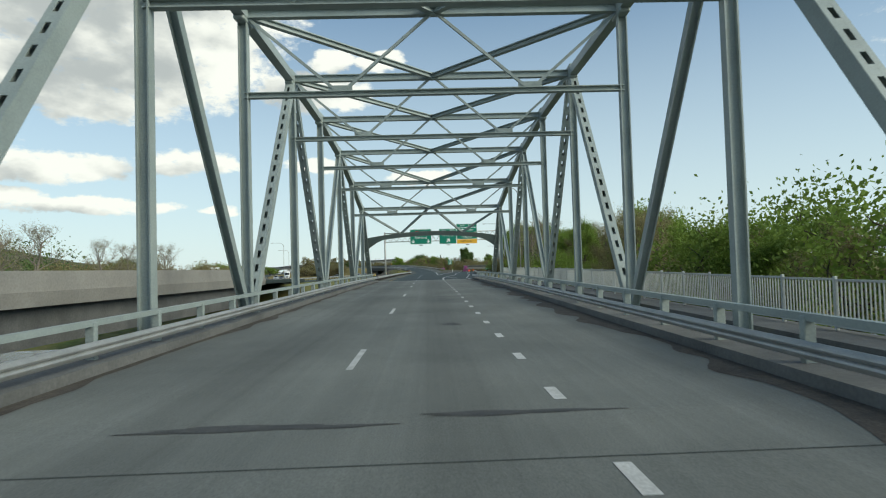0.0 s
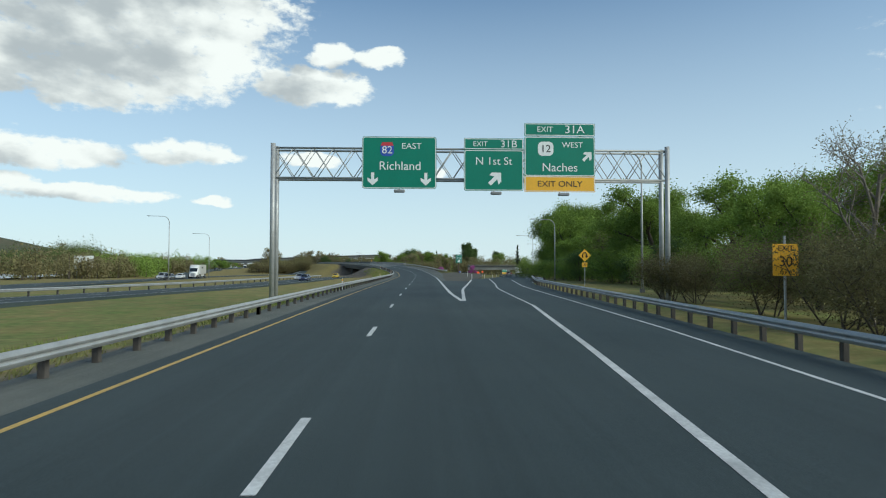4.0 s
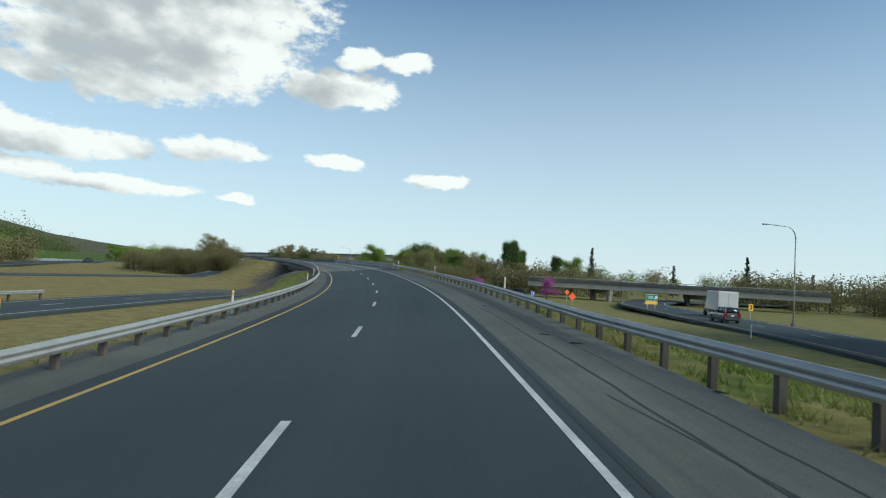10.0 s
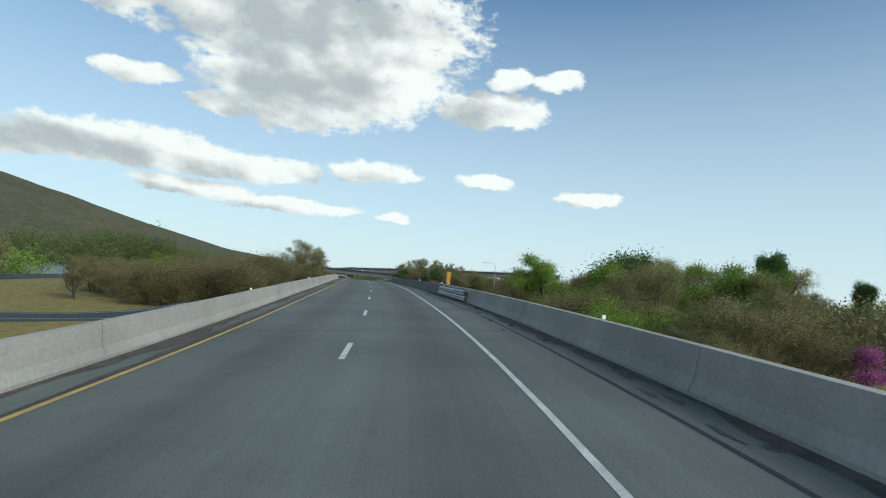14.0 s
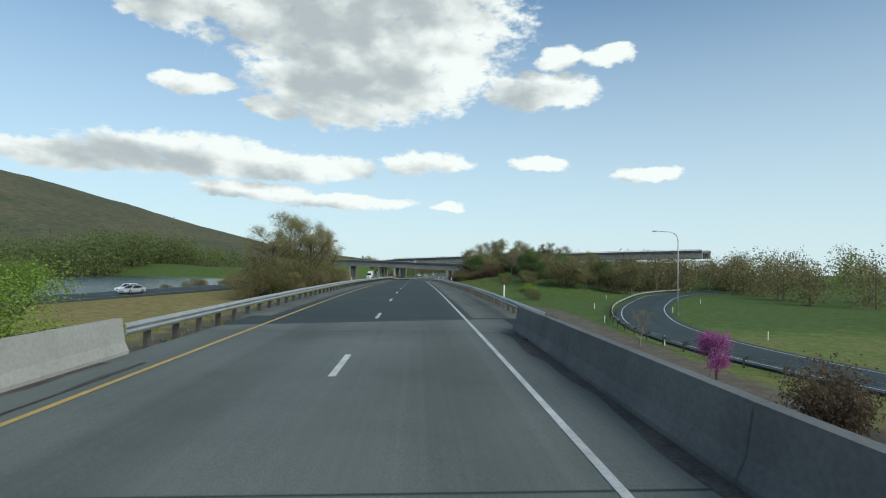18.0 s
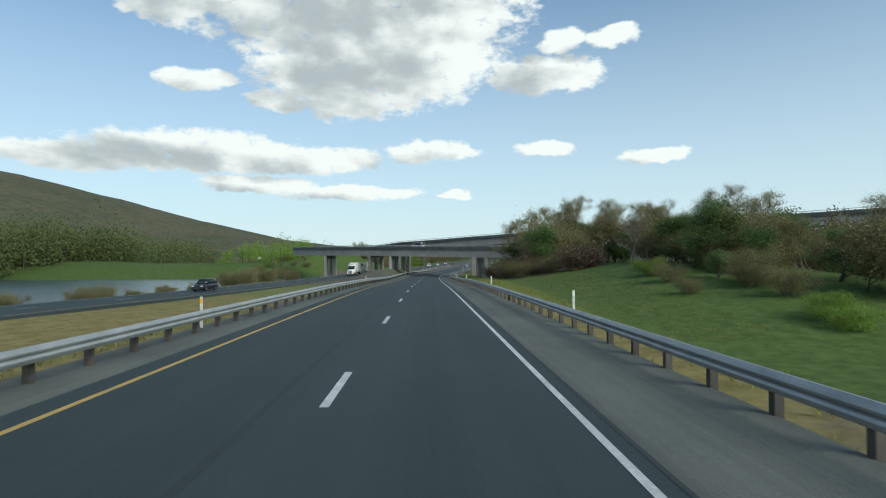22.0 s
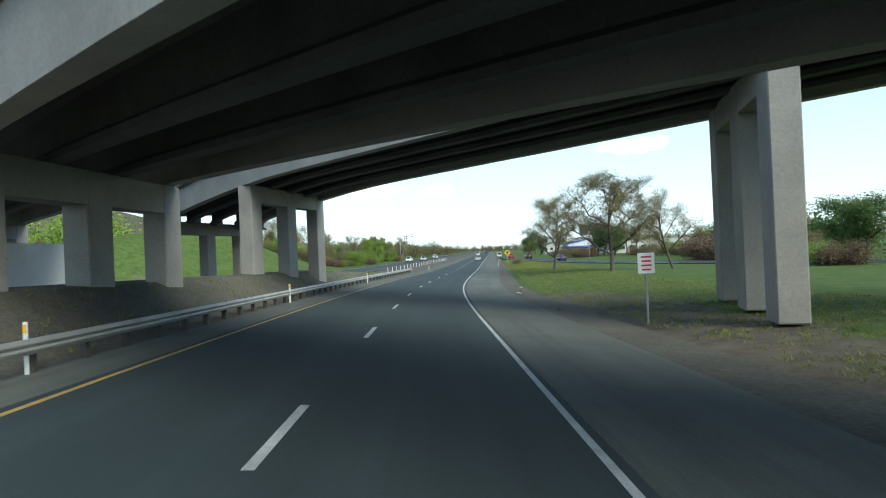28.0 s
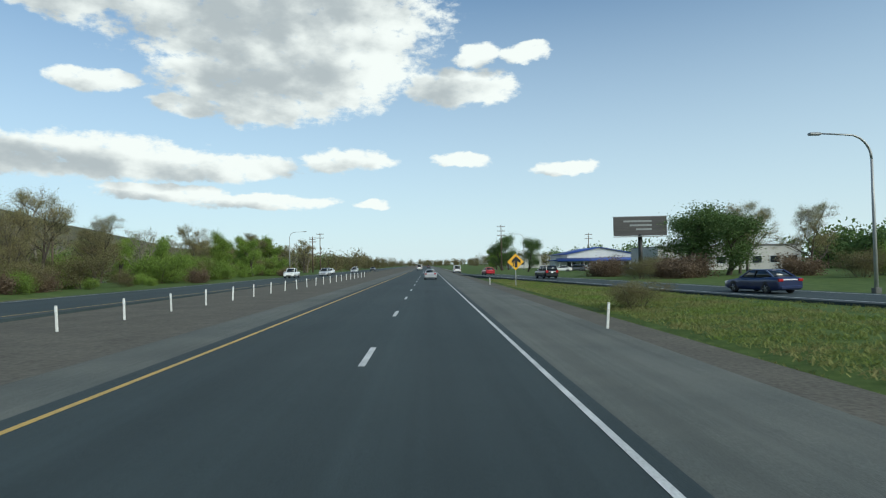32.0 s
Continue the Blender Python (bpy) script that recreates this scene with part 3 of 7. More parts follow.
def stripe(name, d, width, s0, s1, mat, label, group="", step=4.0, line=None, h=0.006):
    f = d if callable(d) else (lambda s: d)
    me = sweep(name, [((lambda s: f(s) - width / 2), h), ((lambda s: f(s) + width / 2), h)], s0, s1, step, line=line)
    return tagged(part(name, me, mat), label, "road marking", group=group)


stripe("edge_line", knots((84, -5.62), (335, -5.62), (350, -5.85), (460, -5.6), (690, -5.55), (725, -5.95), (785, -6.0), (830, -5.7)), 0.13, 84, 1400, M_YELLOW, "thin yellow edge line painted on asphalt")
RIGHT_LINE = knots((140.5, 2.55), (150, 2.32), (215, 2.27), (233, 2.1), (300, 2.12), (335, 2.15), (350, 1.98), (400, 1.85), (458, 2.02), (512, 2.15), (560, 2.08), (620, 1.98), (692, 2.1), (730, 2.3), (770, 2.18), (800, 2.1), (830, 2.12))
stripe("edge_line", RIGHT_LINE, 0.12, 212, 1400, M_WHITE, "solid white edge line on asphalt, worn in places")
stripe("gore_line", RIGHT_LINE, 0.27, 140.5, 212, M_WHITE, "broad white gore line")
stripe("gore_line", knots((140.5, 2.7), (159, 3.82), (170, 4.94), (193, 7.2)), 0.24, 140.5, 193, M_WHITE, "broad white gore line along the ramp")
stripe("gore_line", knots((84, 2.2), (94, 2.38), (103, 2.8), (118, 4.5), (136, 6.3)), 0.2, 84.5, 136, M_WHITE, "white lane line before the exit, bending aside")
stripe("ramp_line", knots((136, 6.3), (162, 7.45), (173, 8.6), (196, 10.3)), 0.13, 136, 196, M_WHITE, "white lane line of the exit ramp")
stripe("ramp_line", knots((84, 6.0), (95, 6.18), (124, 8.7), (140, 9.6), (167, 10.85), (192, 13.2)), 0.13, 84, 192, M_WHITE, "white edge line of the exit ramp")

# broken lane line: the near end of known dashes, and the number of gaps up to the next one
anchors = [(-35.0, 4), (12.5, 2), (39.7, 1), (55.8, 1), (67.3, 1), (82.1, 1), (95.6, 5), (160.2, 2), (185.2, 2), (209.8, 2), (233.6, 2), (257.8, 2), (282.7, 2), (305.8, 1), (317.3, 5), (377.0, 7), (464.1, 2), (490.1, 2), (514.8, 4), (563.8, 4), (613.5, 2), (636.7, 4), (683.5, 3), (718.4, 3), (752.3, 1), (764.4, 1), (773.8, 1), (785.2, 1), (795.4, 3), (827.5, 22), (1095.0, 0)]
for (s0, n), (s1, _) in zip(anchors, anchors[1:]):
    for i in range(n):
        s = s0 + (s1 - s0) * i / n
        stripe("lane_dash", -1.68, 0.15, s, s + 2.9, M_WHITE, "white broken lane line dash", "lane dashes")
for i in range(24):
    stripe("lane_dash", 2.07, 0.2, -9.9 + 3.84 * i, -9.0 + 3.84 * i, M_WHITE, "short white dash of the exit lane line", "short lane dashes")


# ---- steel truss bridge ----
TL, TR = -8.2, 9.4
NODES = [(84.6, 0.0), (75.0, 9.4), (65.5, 11.3), (55.9, 12.9), (46.3, 13.7), (36.7, 13.9), (27.1, 13.9), (17.5, 13.9), (7.9, 13.8), (-1.7, 13.7), (-11.3, 13.0), (-20.9, 11.5), (-30.5, 9.5), (-40.0, 0.0)]
SWAY = {65.5: 7.8, 55.9: 9.4, 46.3: 9.85, 36.7: 10.1, 27.1: 10.1, 17.5: 10.1, 7.9: 10.1, -1.7: 10.0, -11.3: 10.0, -20.9: 8.5}


def tp(s, d, h):
    p = at(s, 0, h, True) + (at(s, d) - at(s, 0)) * np.array([1, 1, 0])
    return Vector(map(float, p))


def laced(name, a, b, w, h, parent):
    """A riveted box member, its sides cut by a row of oval holes: four corner angles and short batten plates."""
    a, b = Vector(a), Vector(b)
    n = max(3, int((b - a).length / 0.8))
    bm = bmesh.new()
    t = (b - a).normalized()
    out = Vector((1, 0, 0)) - t * t.x
    out.normalize()
    u = out.cross(t)
    for sx in (-1, 1):
        bm_beam(a + out * sx * w / 2, b + out * sx * w / 2, h, 0.03, up=out, bm=bm)
    for su in (-1, 1):
        for e in (-1, 1):
            bm_beam(a + u * su * h / 2 + out * e * (w / 2 - 0.075), b + u * su * h / 2 + out * e * (w / 2 - 0.075), 0.15, 0.025, up=u, bm=bm)
        for i in range(n + 1):
            p0 = a + (b - a) * (i / n) - t * 0.2 + u * su * h / 2
            bm_beam(p0, p0 + t * 0.4, w - 0.1, 0.022, up=u, bm=bm)
    return part(name, bm, M_STEEL, parent)


truss = empty("truss_bridge", label="grey-green painted steel through truss bridge with riveted members", category="bridge")
for d in (TL, TR):
    for i, (s, top) in enumerate(NODES):
        if 0 < i < len(NODES) - 1:
            part("vertical", bm_beam(tp(s, d, -0.4), tp(s, d, top), 0.36, 0.42, up=(1, 0, 0), flange=0.05), M_STEEL, truss)
            part("gusset", bm_box((0.5, 1.3, 0.9), tuple(tp(s, d, top)), 0.05), M_STEEL, truss)
        if i + 1 < len(NODES):
            s2, top2 = NODES[i + 1]
            if i == 0 or i + 1 == len(NODES) - 1:
                laced("end_post", tp(s, d, top), tp(s2, d, top2), 0.55, 0.5, truss)
            else:
                part("top_chord", bm_beam(tp(s, d, top), tp(s2, d, top2), 0.5, 0.5), M_STEEL, truss)
                a, b = (tp(s, d, top), tp(s2, d, -0.3)) if i % 2 == 1 else (tp(s, d, -0.3), tp(s2, d, top2))
                if i in (2, 4, 5, 7, 10):
                    laced("diagonal", a, b, 0.45, 0.42, truss)
                else:
                    part("diagonal", bm_beam(a, b, 0.38, 0.36, up=(1, 0, 0), flange=0.05), M_STEEL, truss)
            part("floor_chord", bm_beam(tp(s, d, -0.6), tp(s2, d, -0.6), 0.5, 0.6), M_STEEL, truss)
mid = (TL + TR) / 2
for i, (s, top) in enumerate(NODES[1:-1], 1):
    part("top_strut", bm_beam(tp(s, TL, top), tp(s, TR, top), 0.35, 0.42, flange=0.05), M_STEEL, truss)
    if s in SWAY:
        low = SWAY[s]
        part("sway_strut", bm_beam(tp(s, TL, low), tp(s, TR, low), 0.3, 0.26, flange=0.04), M_STEEL, truss)
        q = (TR - TL) / 4
        for a, b in (((TL, top), (mid - q, low)), ((mid - q, low), (mid, top)), ((mid, top), (mid + q, low)), ((mid + q, low), (TR, top))):
            part("sway_brace", bm_beam(tp(s, *a), tp(s, *b), 0.13, 0.13), M_STEEL, truss)
        for dd in (mid - q, mid + q):
            part("gusset", bm_beam(tp(s, dd - 0.55, low + 0.2), tp(s, dd + 0.55, low + 0.2), 0.06, 0.4), M_STEEL, truss)
    if i + 1 < len(NODES) - 1:
        s2, top2 = NODES[i + 1]
        for d in (TL, TR):
            part("top_lateral", bm_beam(tp(s2, d, top2), tp(s, mid, top), 0.3, 0.3, flange=0.05), M_STEEL, truss)
# arched portal across the end posts
for (s0, h0, s1, h1) in ((75.0, 9.4, 84.6, 0.0), (-30.5, 9.5, -40.0, 0.0)):
    def portal(d, h):
        k = (h0 - h) / h0
        return tp(s0 + (s1 - s0) * k, d, h)
    n = 24
    bm = bmesh.new()
    rows = []
    for i in range(n + 1):
        u = -1 + 2 * i / n
        d = mid + u * (TR - TL) / 2
        bow = 6.6 - 0.75 * u * u
        deep = 0.55 + 1.6 * max(0, abs(u) - 0.72) ** 1.5 * 4
        rows.append([portal(d, bow), portal(d, bow - deep)])
    vs = []
    for r in rows:
        off = Vector((0, 0.18, 0))
        vs.append([bm.verts.new(p + o) for p in r for o in (-off, off)])
    for a, b in zip(vs, vs[1:]):
        for f in ((0, 1), (1, 3), (3, 2), (2, 0)):
            bm.faces.new((a[f[0]], a[f[1]], b[f[1]], b[f[0]]))
    part("portal_arch", bm, M_STEEL, truss)
    q = (TR - TL) / 4
    for a, b in (((TL, 9.2), (mid - q * 0.95, 6.45)), ((mid - q * 0.9, 6.45), (mid - 0.5, 9.2)), ((mid + 0.5, 9.2), (mid + q * 0.9, 6.45)), ((mid + q * 0.95, 6.45), (TR, 9.2))):
        part("portal_brace", bm_beam(portal(*a), portal(*b), 0.24, 0.24), M_STEEL, truss)
bm = bmesh.new()
for s in np.arange(-38, 84, 9.6):
    bm_beam(tp(s, TL, -0.9), tp(s, TR, -0.9), 0.4, 0.9, bm=bm)
part("floor_beam", bm, M_STEEL, truss)


# ---- guardrails ----
WBEAM = [(0.0, 0.0), (0.02, 0.0), (0.06, 0.05), (0.08, 0.09), (0.06, 0.13), (0.01, 0.155), (0.06, 0.18), (0.08, 0.22), (0.06, 0.26), (0.02, 0.31), (0.0, 0.31)]


def guardrail(s0, s1, d, side, label, gap=1.9, post_h=0.63, line=None, steel_post=False):
    """side: +1 when the rail's face looks to the right (rail on the left of the lane)."""
    f = d if callable(d) else (lambda s: d)
    line_ = line or at
    root = empty("guardrail", label=label, category="guardrail", group="guardrails")
    prof = [((lambda s, x=x: f(s) + side * (x + 0.0)), 0.42 + y) for x, y in WBEAM]
    prof += [((lambda s, x=x: f(s) + side * (x - 0.012)), 0.42 + y) for x, y in WBEAM[::-1]]
    part("rail_beam", sweep("rail_beam", prof, s0, s1, 3.8, closed=True, line=line), M_GALV, root)
    n = int(abs(s1 - s0) / gap)
    me = bpy.data.meshes.new("post")
    b = bm_box((0.16, 0.15, post_h + 0.5), (0, 0, (post_h - 0.5) / 2), 0.012)
    b.to_mesh(me)
    b.free()
    me.materials.append(M_POST)
    me2 = bpy.data.meshes.new("spacer")
    b = bm_box((0.18, 0.13, 0.28), (0, 0, 0.555), 0.01)
    b.to_mesh(me2)
    b.free()
    me2.materials.append(M_POST)
    for i in range(n + 1):
        s = s0 + (s1 - s0) * i / n
        for nm, m_, o in (("post", me, -0.30), ("spacer", me2, -0.105)):
            p = line_(np.array(s), np.array(f(s) + side * o), np.array(0.0))
            part(nm, m_, None, root, m=pose(*map(float, p), 0, 0, heading(s)))
    return root


guardrail(84, 130, -7.15, 1, "weathered galvanized guardrail on dark wooden posts")
guardrail(130, 240, -7.15, 1, "weathered galvanized guardrail on dark wooden posts")
guardrail(240, 331, -7.15, 1, "weathered galvanized guardrail on dark wooden posts")
guardrail(467, 560, -7.1, 1, "weathered galvanized guardrail on dark wooden posts")
guardrail(560, 690, knots((560, -7.1), (615, -6.75), (690, -7.1)), 1, "weathered galvanized guardrail on dark wooden posts")
guardrail(690, 808, knots((690, -7.1), (808, -8.6)), 1, "weathered galvanized guardrail on dark wooden posts")
guardrail(84, 190, knots((84, 8.0), (98, 8.6), (105, 9.2), (140, 11.5), (172, 13.2), (190, 16.0)), -1, "galvanized guardrail beside the exit lane")
guardrail(254, 346, knots((254, 6.3), (270, 5.2), (346, 4.8)), -1, "galvanized guardrail on wooden posts along the shoulder")
guardrail(471.5, 590, knots((471.5, 4.2), (490, 4.65), (512, 4.9), (560, 4.7), (590, 4.5)), -1, "galvanized guardrail on wooden posts along the shoulder")
guardrail(590, 700, knots((590, 4.5), (690, 4.5), (700, 5.7)), -1, "galvanized guardrail on wooden posts, ending in a blunt terminal")
guardrail(388.5, 399.5, knots((388.5, 4.3), (399.5, 3.95)), -1, "doubled guardrail beam between two concrete barriers")


# ---- concrete barriers of the second bridge ----
JERSEY = [(0.0, 0.0), (0.0, 0.08), (-0.10, 0.30), (-0.18, 0.85), (-0.36, 0.85), (-0.40, 0.0)]


def barrier(s0, s1, d, side, label, mat=None):
    f = d if callable(d) else (lambda s: d)
    n = max(1, round((s1 - s0) / 7.5))
    root = empty("concrete_barrier", label=label, category="barrier", group="bridge barriers")
    for i in range(n):
        a, b = s0 + (s1 - s0) * i / n, s0 + (s1 - s0) * (i + 1) / n - 0.025
        part("panel", sweep("panel", [((lambda s, x=x: f(s) + side * x), y) for x, y in JERSEY], a, b, 2.5, closed=True), mat or M_CONC, root)
    return root


barrier(330.5, 467, -6.95, 1, "pale grey concrete bridge barrier with dirt along its foot")
barrier(346, 406, knots((346, 4.8), (383, 4.45), (406, 4.3)), -1, "pale grey concrete bridge barrier with cracks")
barrier(399, 473, knots((399, 3.98), (420, 3.7), (440, 3.4), (458, 3.2), (473, 3.35)), -1, "dark weathered concrete bridge barrier with cracks", M_CONC_LOW)
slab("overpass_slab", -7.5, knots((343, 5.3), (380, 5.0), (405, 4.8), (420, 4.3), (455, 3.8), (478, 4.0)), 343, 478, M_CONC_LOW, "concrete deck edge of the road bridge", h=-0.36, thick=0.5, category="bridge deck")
bm = bmesh.new()
for d in (-6.2, -4.0, -1.8, 0.4, 2.6, 4.4):
    for s in np.arange(346, 474, 8.0):
        bm_beam(at(s, d, -1.4), at(s + 8, d, -1.4), 0.4, 1.1, bm=bm)
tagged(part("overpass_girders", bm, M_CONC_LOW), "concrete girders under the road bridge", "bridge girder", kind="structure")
for s in (372, 398, 424, 448):
    for d in (-5.5, -1.2, 3.2):
        p = at(s, d, -1.9)
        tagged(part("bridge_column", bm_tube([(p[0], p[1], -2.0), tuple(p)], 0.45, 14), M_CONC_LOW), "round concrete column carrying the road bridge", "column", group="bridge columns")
# ---- other roads of the interchange ----
def road_line(pts):
    """A side road through (station, offset, level) points of the main road: a function like at(), and its length."""
    k = np.array([(*spread(s, d), z, 0.0) for s, d, z in pts])
    s_, a_ = smooth_line(k)
    t_ = np.gradient(a_[:, :2], axis=0)
    t_ /= np.linalg.norm(t_, axis=1)[:, None]

    def line(s, d=0.0, h=0.0):
        s = np.asarray(s, float)
        p = np.stack([np.interp(s, s_, a_[:, j]) for j in range(3)], -1)
        t = np.stack([np.interp(s, s_, t_[:, j]) for j in range(2)], -1)
        r = np.stack([t[..., 1], -t[..., 0]], -1)
        d = np.asarray(d, float) + np.zeros_like(s)
        return np.concatenate([p[..., :2] + r * d[..., None], (p[..., 2] + h)[..., None]], -1)

    def turn(s):
        return float(np.degrees(np.arctan2(-np.interp(s, s_, t_[:, 0]), np.interp(s, s_, t_[:, 1]))))
    return line, s_[-1], turn


def far_road(name, pts, width, label, dashes=True, edge=M_WHITE, edge2=M_WHITE, mat=None):
    line, n, turn = road_line(pts)
    slab(name, -width / 2, width / 2, 0, n, mat or M_ASPH, label, line=line, step=6)
    for d, m_ in ((-width / 2 + 0.9, edge), (width / 2 - 0.9, edge2)):
        stripe("edge_line", d, 0.16, 0, n, m_, "solid edge line of a side carriageway", "edge lines", 6, line, 0.01)
    if dashes:
        for i in range(min(70, int(n / 12.2))):
            stripe("lane_dash", 0.0, 0.15, 12.2 * i, 12.2 * i + 3, M_WHITE, "white broken lane line dash", "lane dashes", line=line, h=0.01)
    return line, n, turn


def gl(s, d, up=0.22):
    return (s, d, ground_level(s, d) + up)


west, west_n, west_turn = far_road("road_opposite", [(-140, -20, 2.5), (0, -20, 2.55), (60, -20.5, 2.4), (88, -24, 1.9), (115, -34, 1.3), (150, -48, 0.95)] + [gl(s, d) for s, d in ((185, -58), (220, -63), (300, -71), (400, -80), (470, -72), (540, -52), (600, -38), (640, -31), (720, -25), (850, -23.5), (1100, -23.5), (1500, -23.5))], 11, "grey asphalt carriageway of the opposite direction", edge2=M_YELLOW)
under, under_n, under_turn = far_road("road_underpass", [(90, -25.2, 1.82), (112, -31.5, 1.32), (140, -34.5, 0.98), gl(165, -32.5), gl(195, -29), gl(240, -27.5), gl(300, -26), gl(335, -20), (358, -10, -0.75), (380, 5, -0.8), (402, 24, -0.7), gl(425, 44), gl(450, 75)], 8, "dark asphalt ramp curving under the bridge")
loop, loop_n, loop_turn = far_road("road_loop", [gl(435, 92), gl(460, 58), gl(482, 39), gl(503, 31.5), gl(525, 31), gl(546, 36.5), gl(570, 47), gl(600, 64), gl(645, 97), gl(700, 150)], 8.6, "dark asphalt loop ramp", False)
ramp, ramp_n, ramp_turn = far_road("road_exit_ramp", [(168, 8.8, 1.42), (180, 10.6, 1.36), (200, 13.4, 1.24), (222, 16.3, 1.12), (250, 22.2, 0.92), (290, 33.2, 0.55), (325, 44, 0.3), (360, 62, 0.1), (390, 95, 0.1), (405, 150, 0.2)], 10.4, "dark asphalt exit ramp falling away from the road", edge=M_YELLOW)
cross, cross_n, cross_turn = far_road("road_cross", [gl(s, d) for s, d in ((325, -82), (350, -74), (378, -61), (399, -46.5), (410, -38.5), (422, -28.5), (434, -21))], 7.5, "dark asphalt link road crossing the field", False)
merge, merge_n, merge_turn = far_road("road_slip", [gl(780, 48, 0.15), gl(815, 31, 0.15), gl(845, 22, 0.15), gl(880, 17, 0.15), gl(930, 11, 0.15), gl(990, 6.5, 0.15), gl(1300, 5, 0.12)], 7, "grey asphalt slip road", False)
slab("gore_paving", 2.6, knots((160, 4.0), (176, 6.0), (188, 7.2), (200, 8.8), (225, 12.2), (240, 13.5), (256, 8.0)), 160, 256, M_DIRT, "brown gravel and grit between road and ramp", h=-0.04, thick=0.3)
berm = [(-18.5, 0.0), (-17, 0.45), (-14.5, 1.0), (-13, 1.06), (-11.5, 0.98), (-10, 0.5), (-8.6, 0.03), (-7.9, 0.0)]
tagged(part("ground_berm", sweep("ground_berm", [(d, (lambda s, k=k: 0.0 + 1.6 * k * float(BANK(s)))) for d, k in berm] + [(-7.9, -0.3), (-18.5, -0.3)], 684, 815, 2, closed=True), M_DIRT), "brown gravel bank in the median hiding the column feet", "gravel", kind="structure")
slab("median_gravel", knots((815, -18.5), (860, -18.0), (1300, -18.0)), -7.9, 815, 1400, M_DIRT, "brown gravel median", h=-0.03, thick=0.3)
slab("verge_gravel", 4.2, knots((700, 8.0), (800, 7.6), (1200, 7.6)), 700, 1200, M_DIRT, "brown gravel verge", h=-0.04, thick=0.3)
guardrail(60, 215, -4.6, 1, "galvanized guardrail along the ramp", gap=3.8, line=under)


# ---- water, hill ----
def sheet(name, corners, z, mat, label, category, nx=24):
    a, b, c, d = [np.array(q) for q in corners]
    v, f = [], []
    for i in range(nx + 1):
        for j in range(nx + 1):
            u, w = i / nx, j / nx
            p = (a * (1 - u) + b * u) * (1 - w) + (d * (1 - u) + c * u) * w
            v.append((p[0], p[1], z))
    for i in range(nx):
        for j in range(nx):
            k = i * (nx + 1) + j
            f.append((k, k + 1, k + nx + 2, k + nx + 1))
    return tagged(part(name, mesh_of(name, v, f), mat), label, category, kind="structure")


sheet("water_river", [spread(470, -58), spread(1000, -58), spread(1000, -318), spread(470, -318)], -0.55, M_WATER, "calm grey-blue river water", "water")
sheet("water_pond", [spread(140, -112), spread(500, -112), spread(500, -330), spread(140, -330)], -0.75, M_WATER, "pale calm water beyond the field", "water")
sheet("water_under_bridge", [spread(-400, -200), spread(52, -200), spread(52, 200), spread(-400, 200)], -2.6, M_WATER, "dark river water under the bridge", "water")

M_HILL = material("dry_hillside", (0.115, 0.105, 0.065), 0.95, (0.075, 0.085, 0.05), 0.006, 0.9, 0.05, 0.25, 0.4, 0.08, spec=0.1, coord="World")


def make_hill():
    """A long bare ridge that falls to the right."""
    v, f = [], []
    na, nr = 90, 26
    for i in range(na):
        azi = radians(16 + 120 * i / (na - 1))
        a = math.degrees(azi)
        crest = np.interp(a, (16, 24, 31, 37, 44, 50, 56, 62, 75, 100, 136), (6, 20, 50, 92, 170, 248, 318, 370, 430, 380, 120))
        for j in range(nr):
            u = j / (nr - 1)
            r = 1250 + 2300 * u
            z = crest * math.sin(min(1, u * 1.45) * math.pi / 2) ** 1.35 if u < 0.69 else crest * (1 - (u - 0.69) * 0.6)
            z += 10 * noise.fractal((azi * 9, u * 5, 0.0), 1.0, 2.0, 5) * min(1, z / 60)
            v.append((-100 - r * math.sin(azi), 430 + r * math.cos(azi), z - 3))
    for i in range(na - 1):
        for j in range(nr - 1):
            k = i * nr + j
            f.append((k, k + 1, k + nr + 1, k + nr))
    return tagged(part("hill", mesh_of("hill", v, f, True), M_HILL), "bare brown-green hill ridge in the distance", "hill", kind="structure")


make_hill()


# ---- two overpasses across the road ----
# inner girders: the shade under the deck is put into this darker concrete colour
M_UNDER_SHADE = material("soot_stained_concrete", (0.115, 0.117, 0.112), 0.92, (0.065, 0.067, 0.065), 0.4, 0.9, 12, 0.2, 0.3, 30, coord="World")
M_RAIL = material("grey_bridge_rail", (0.33, 0.35, 0.34), 0.6, (0.24, 0.25, 0.25), 1.0, 0.6, 20, 0.1)


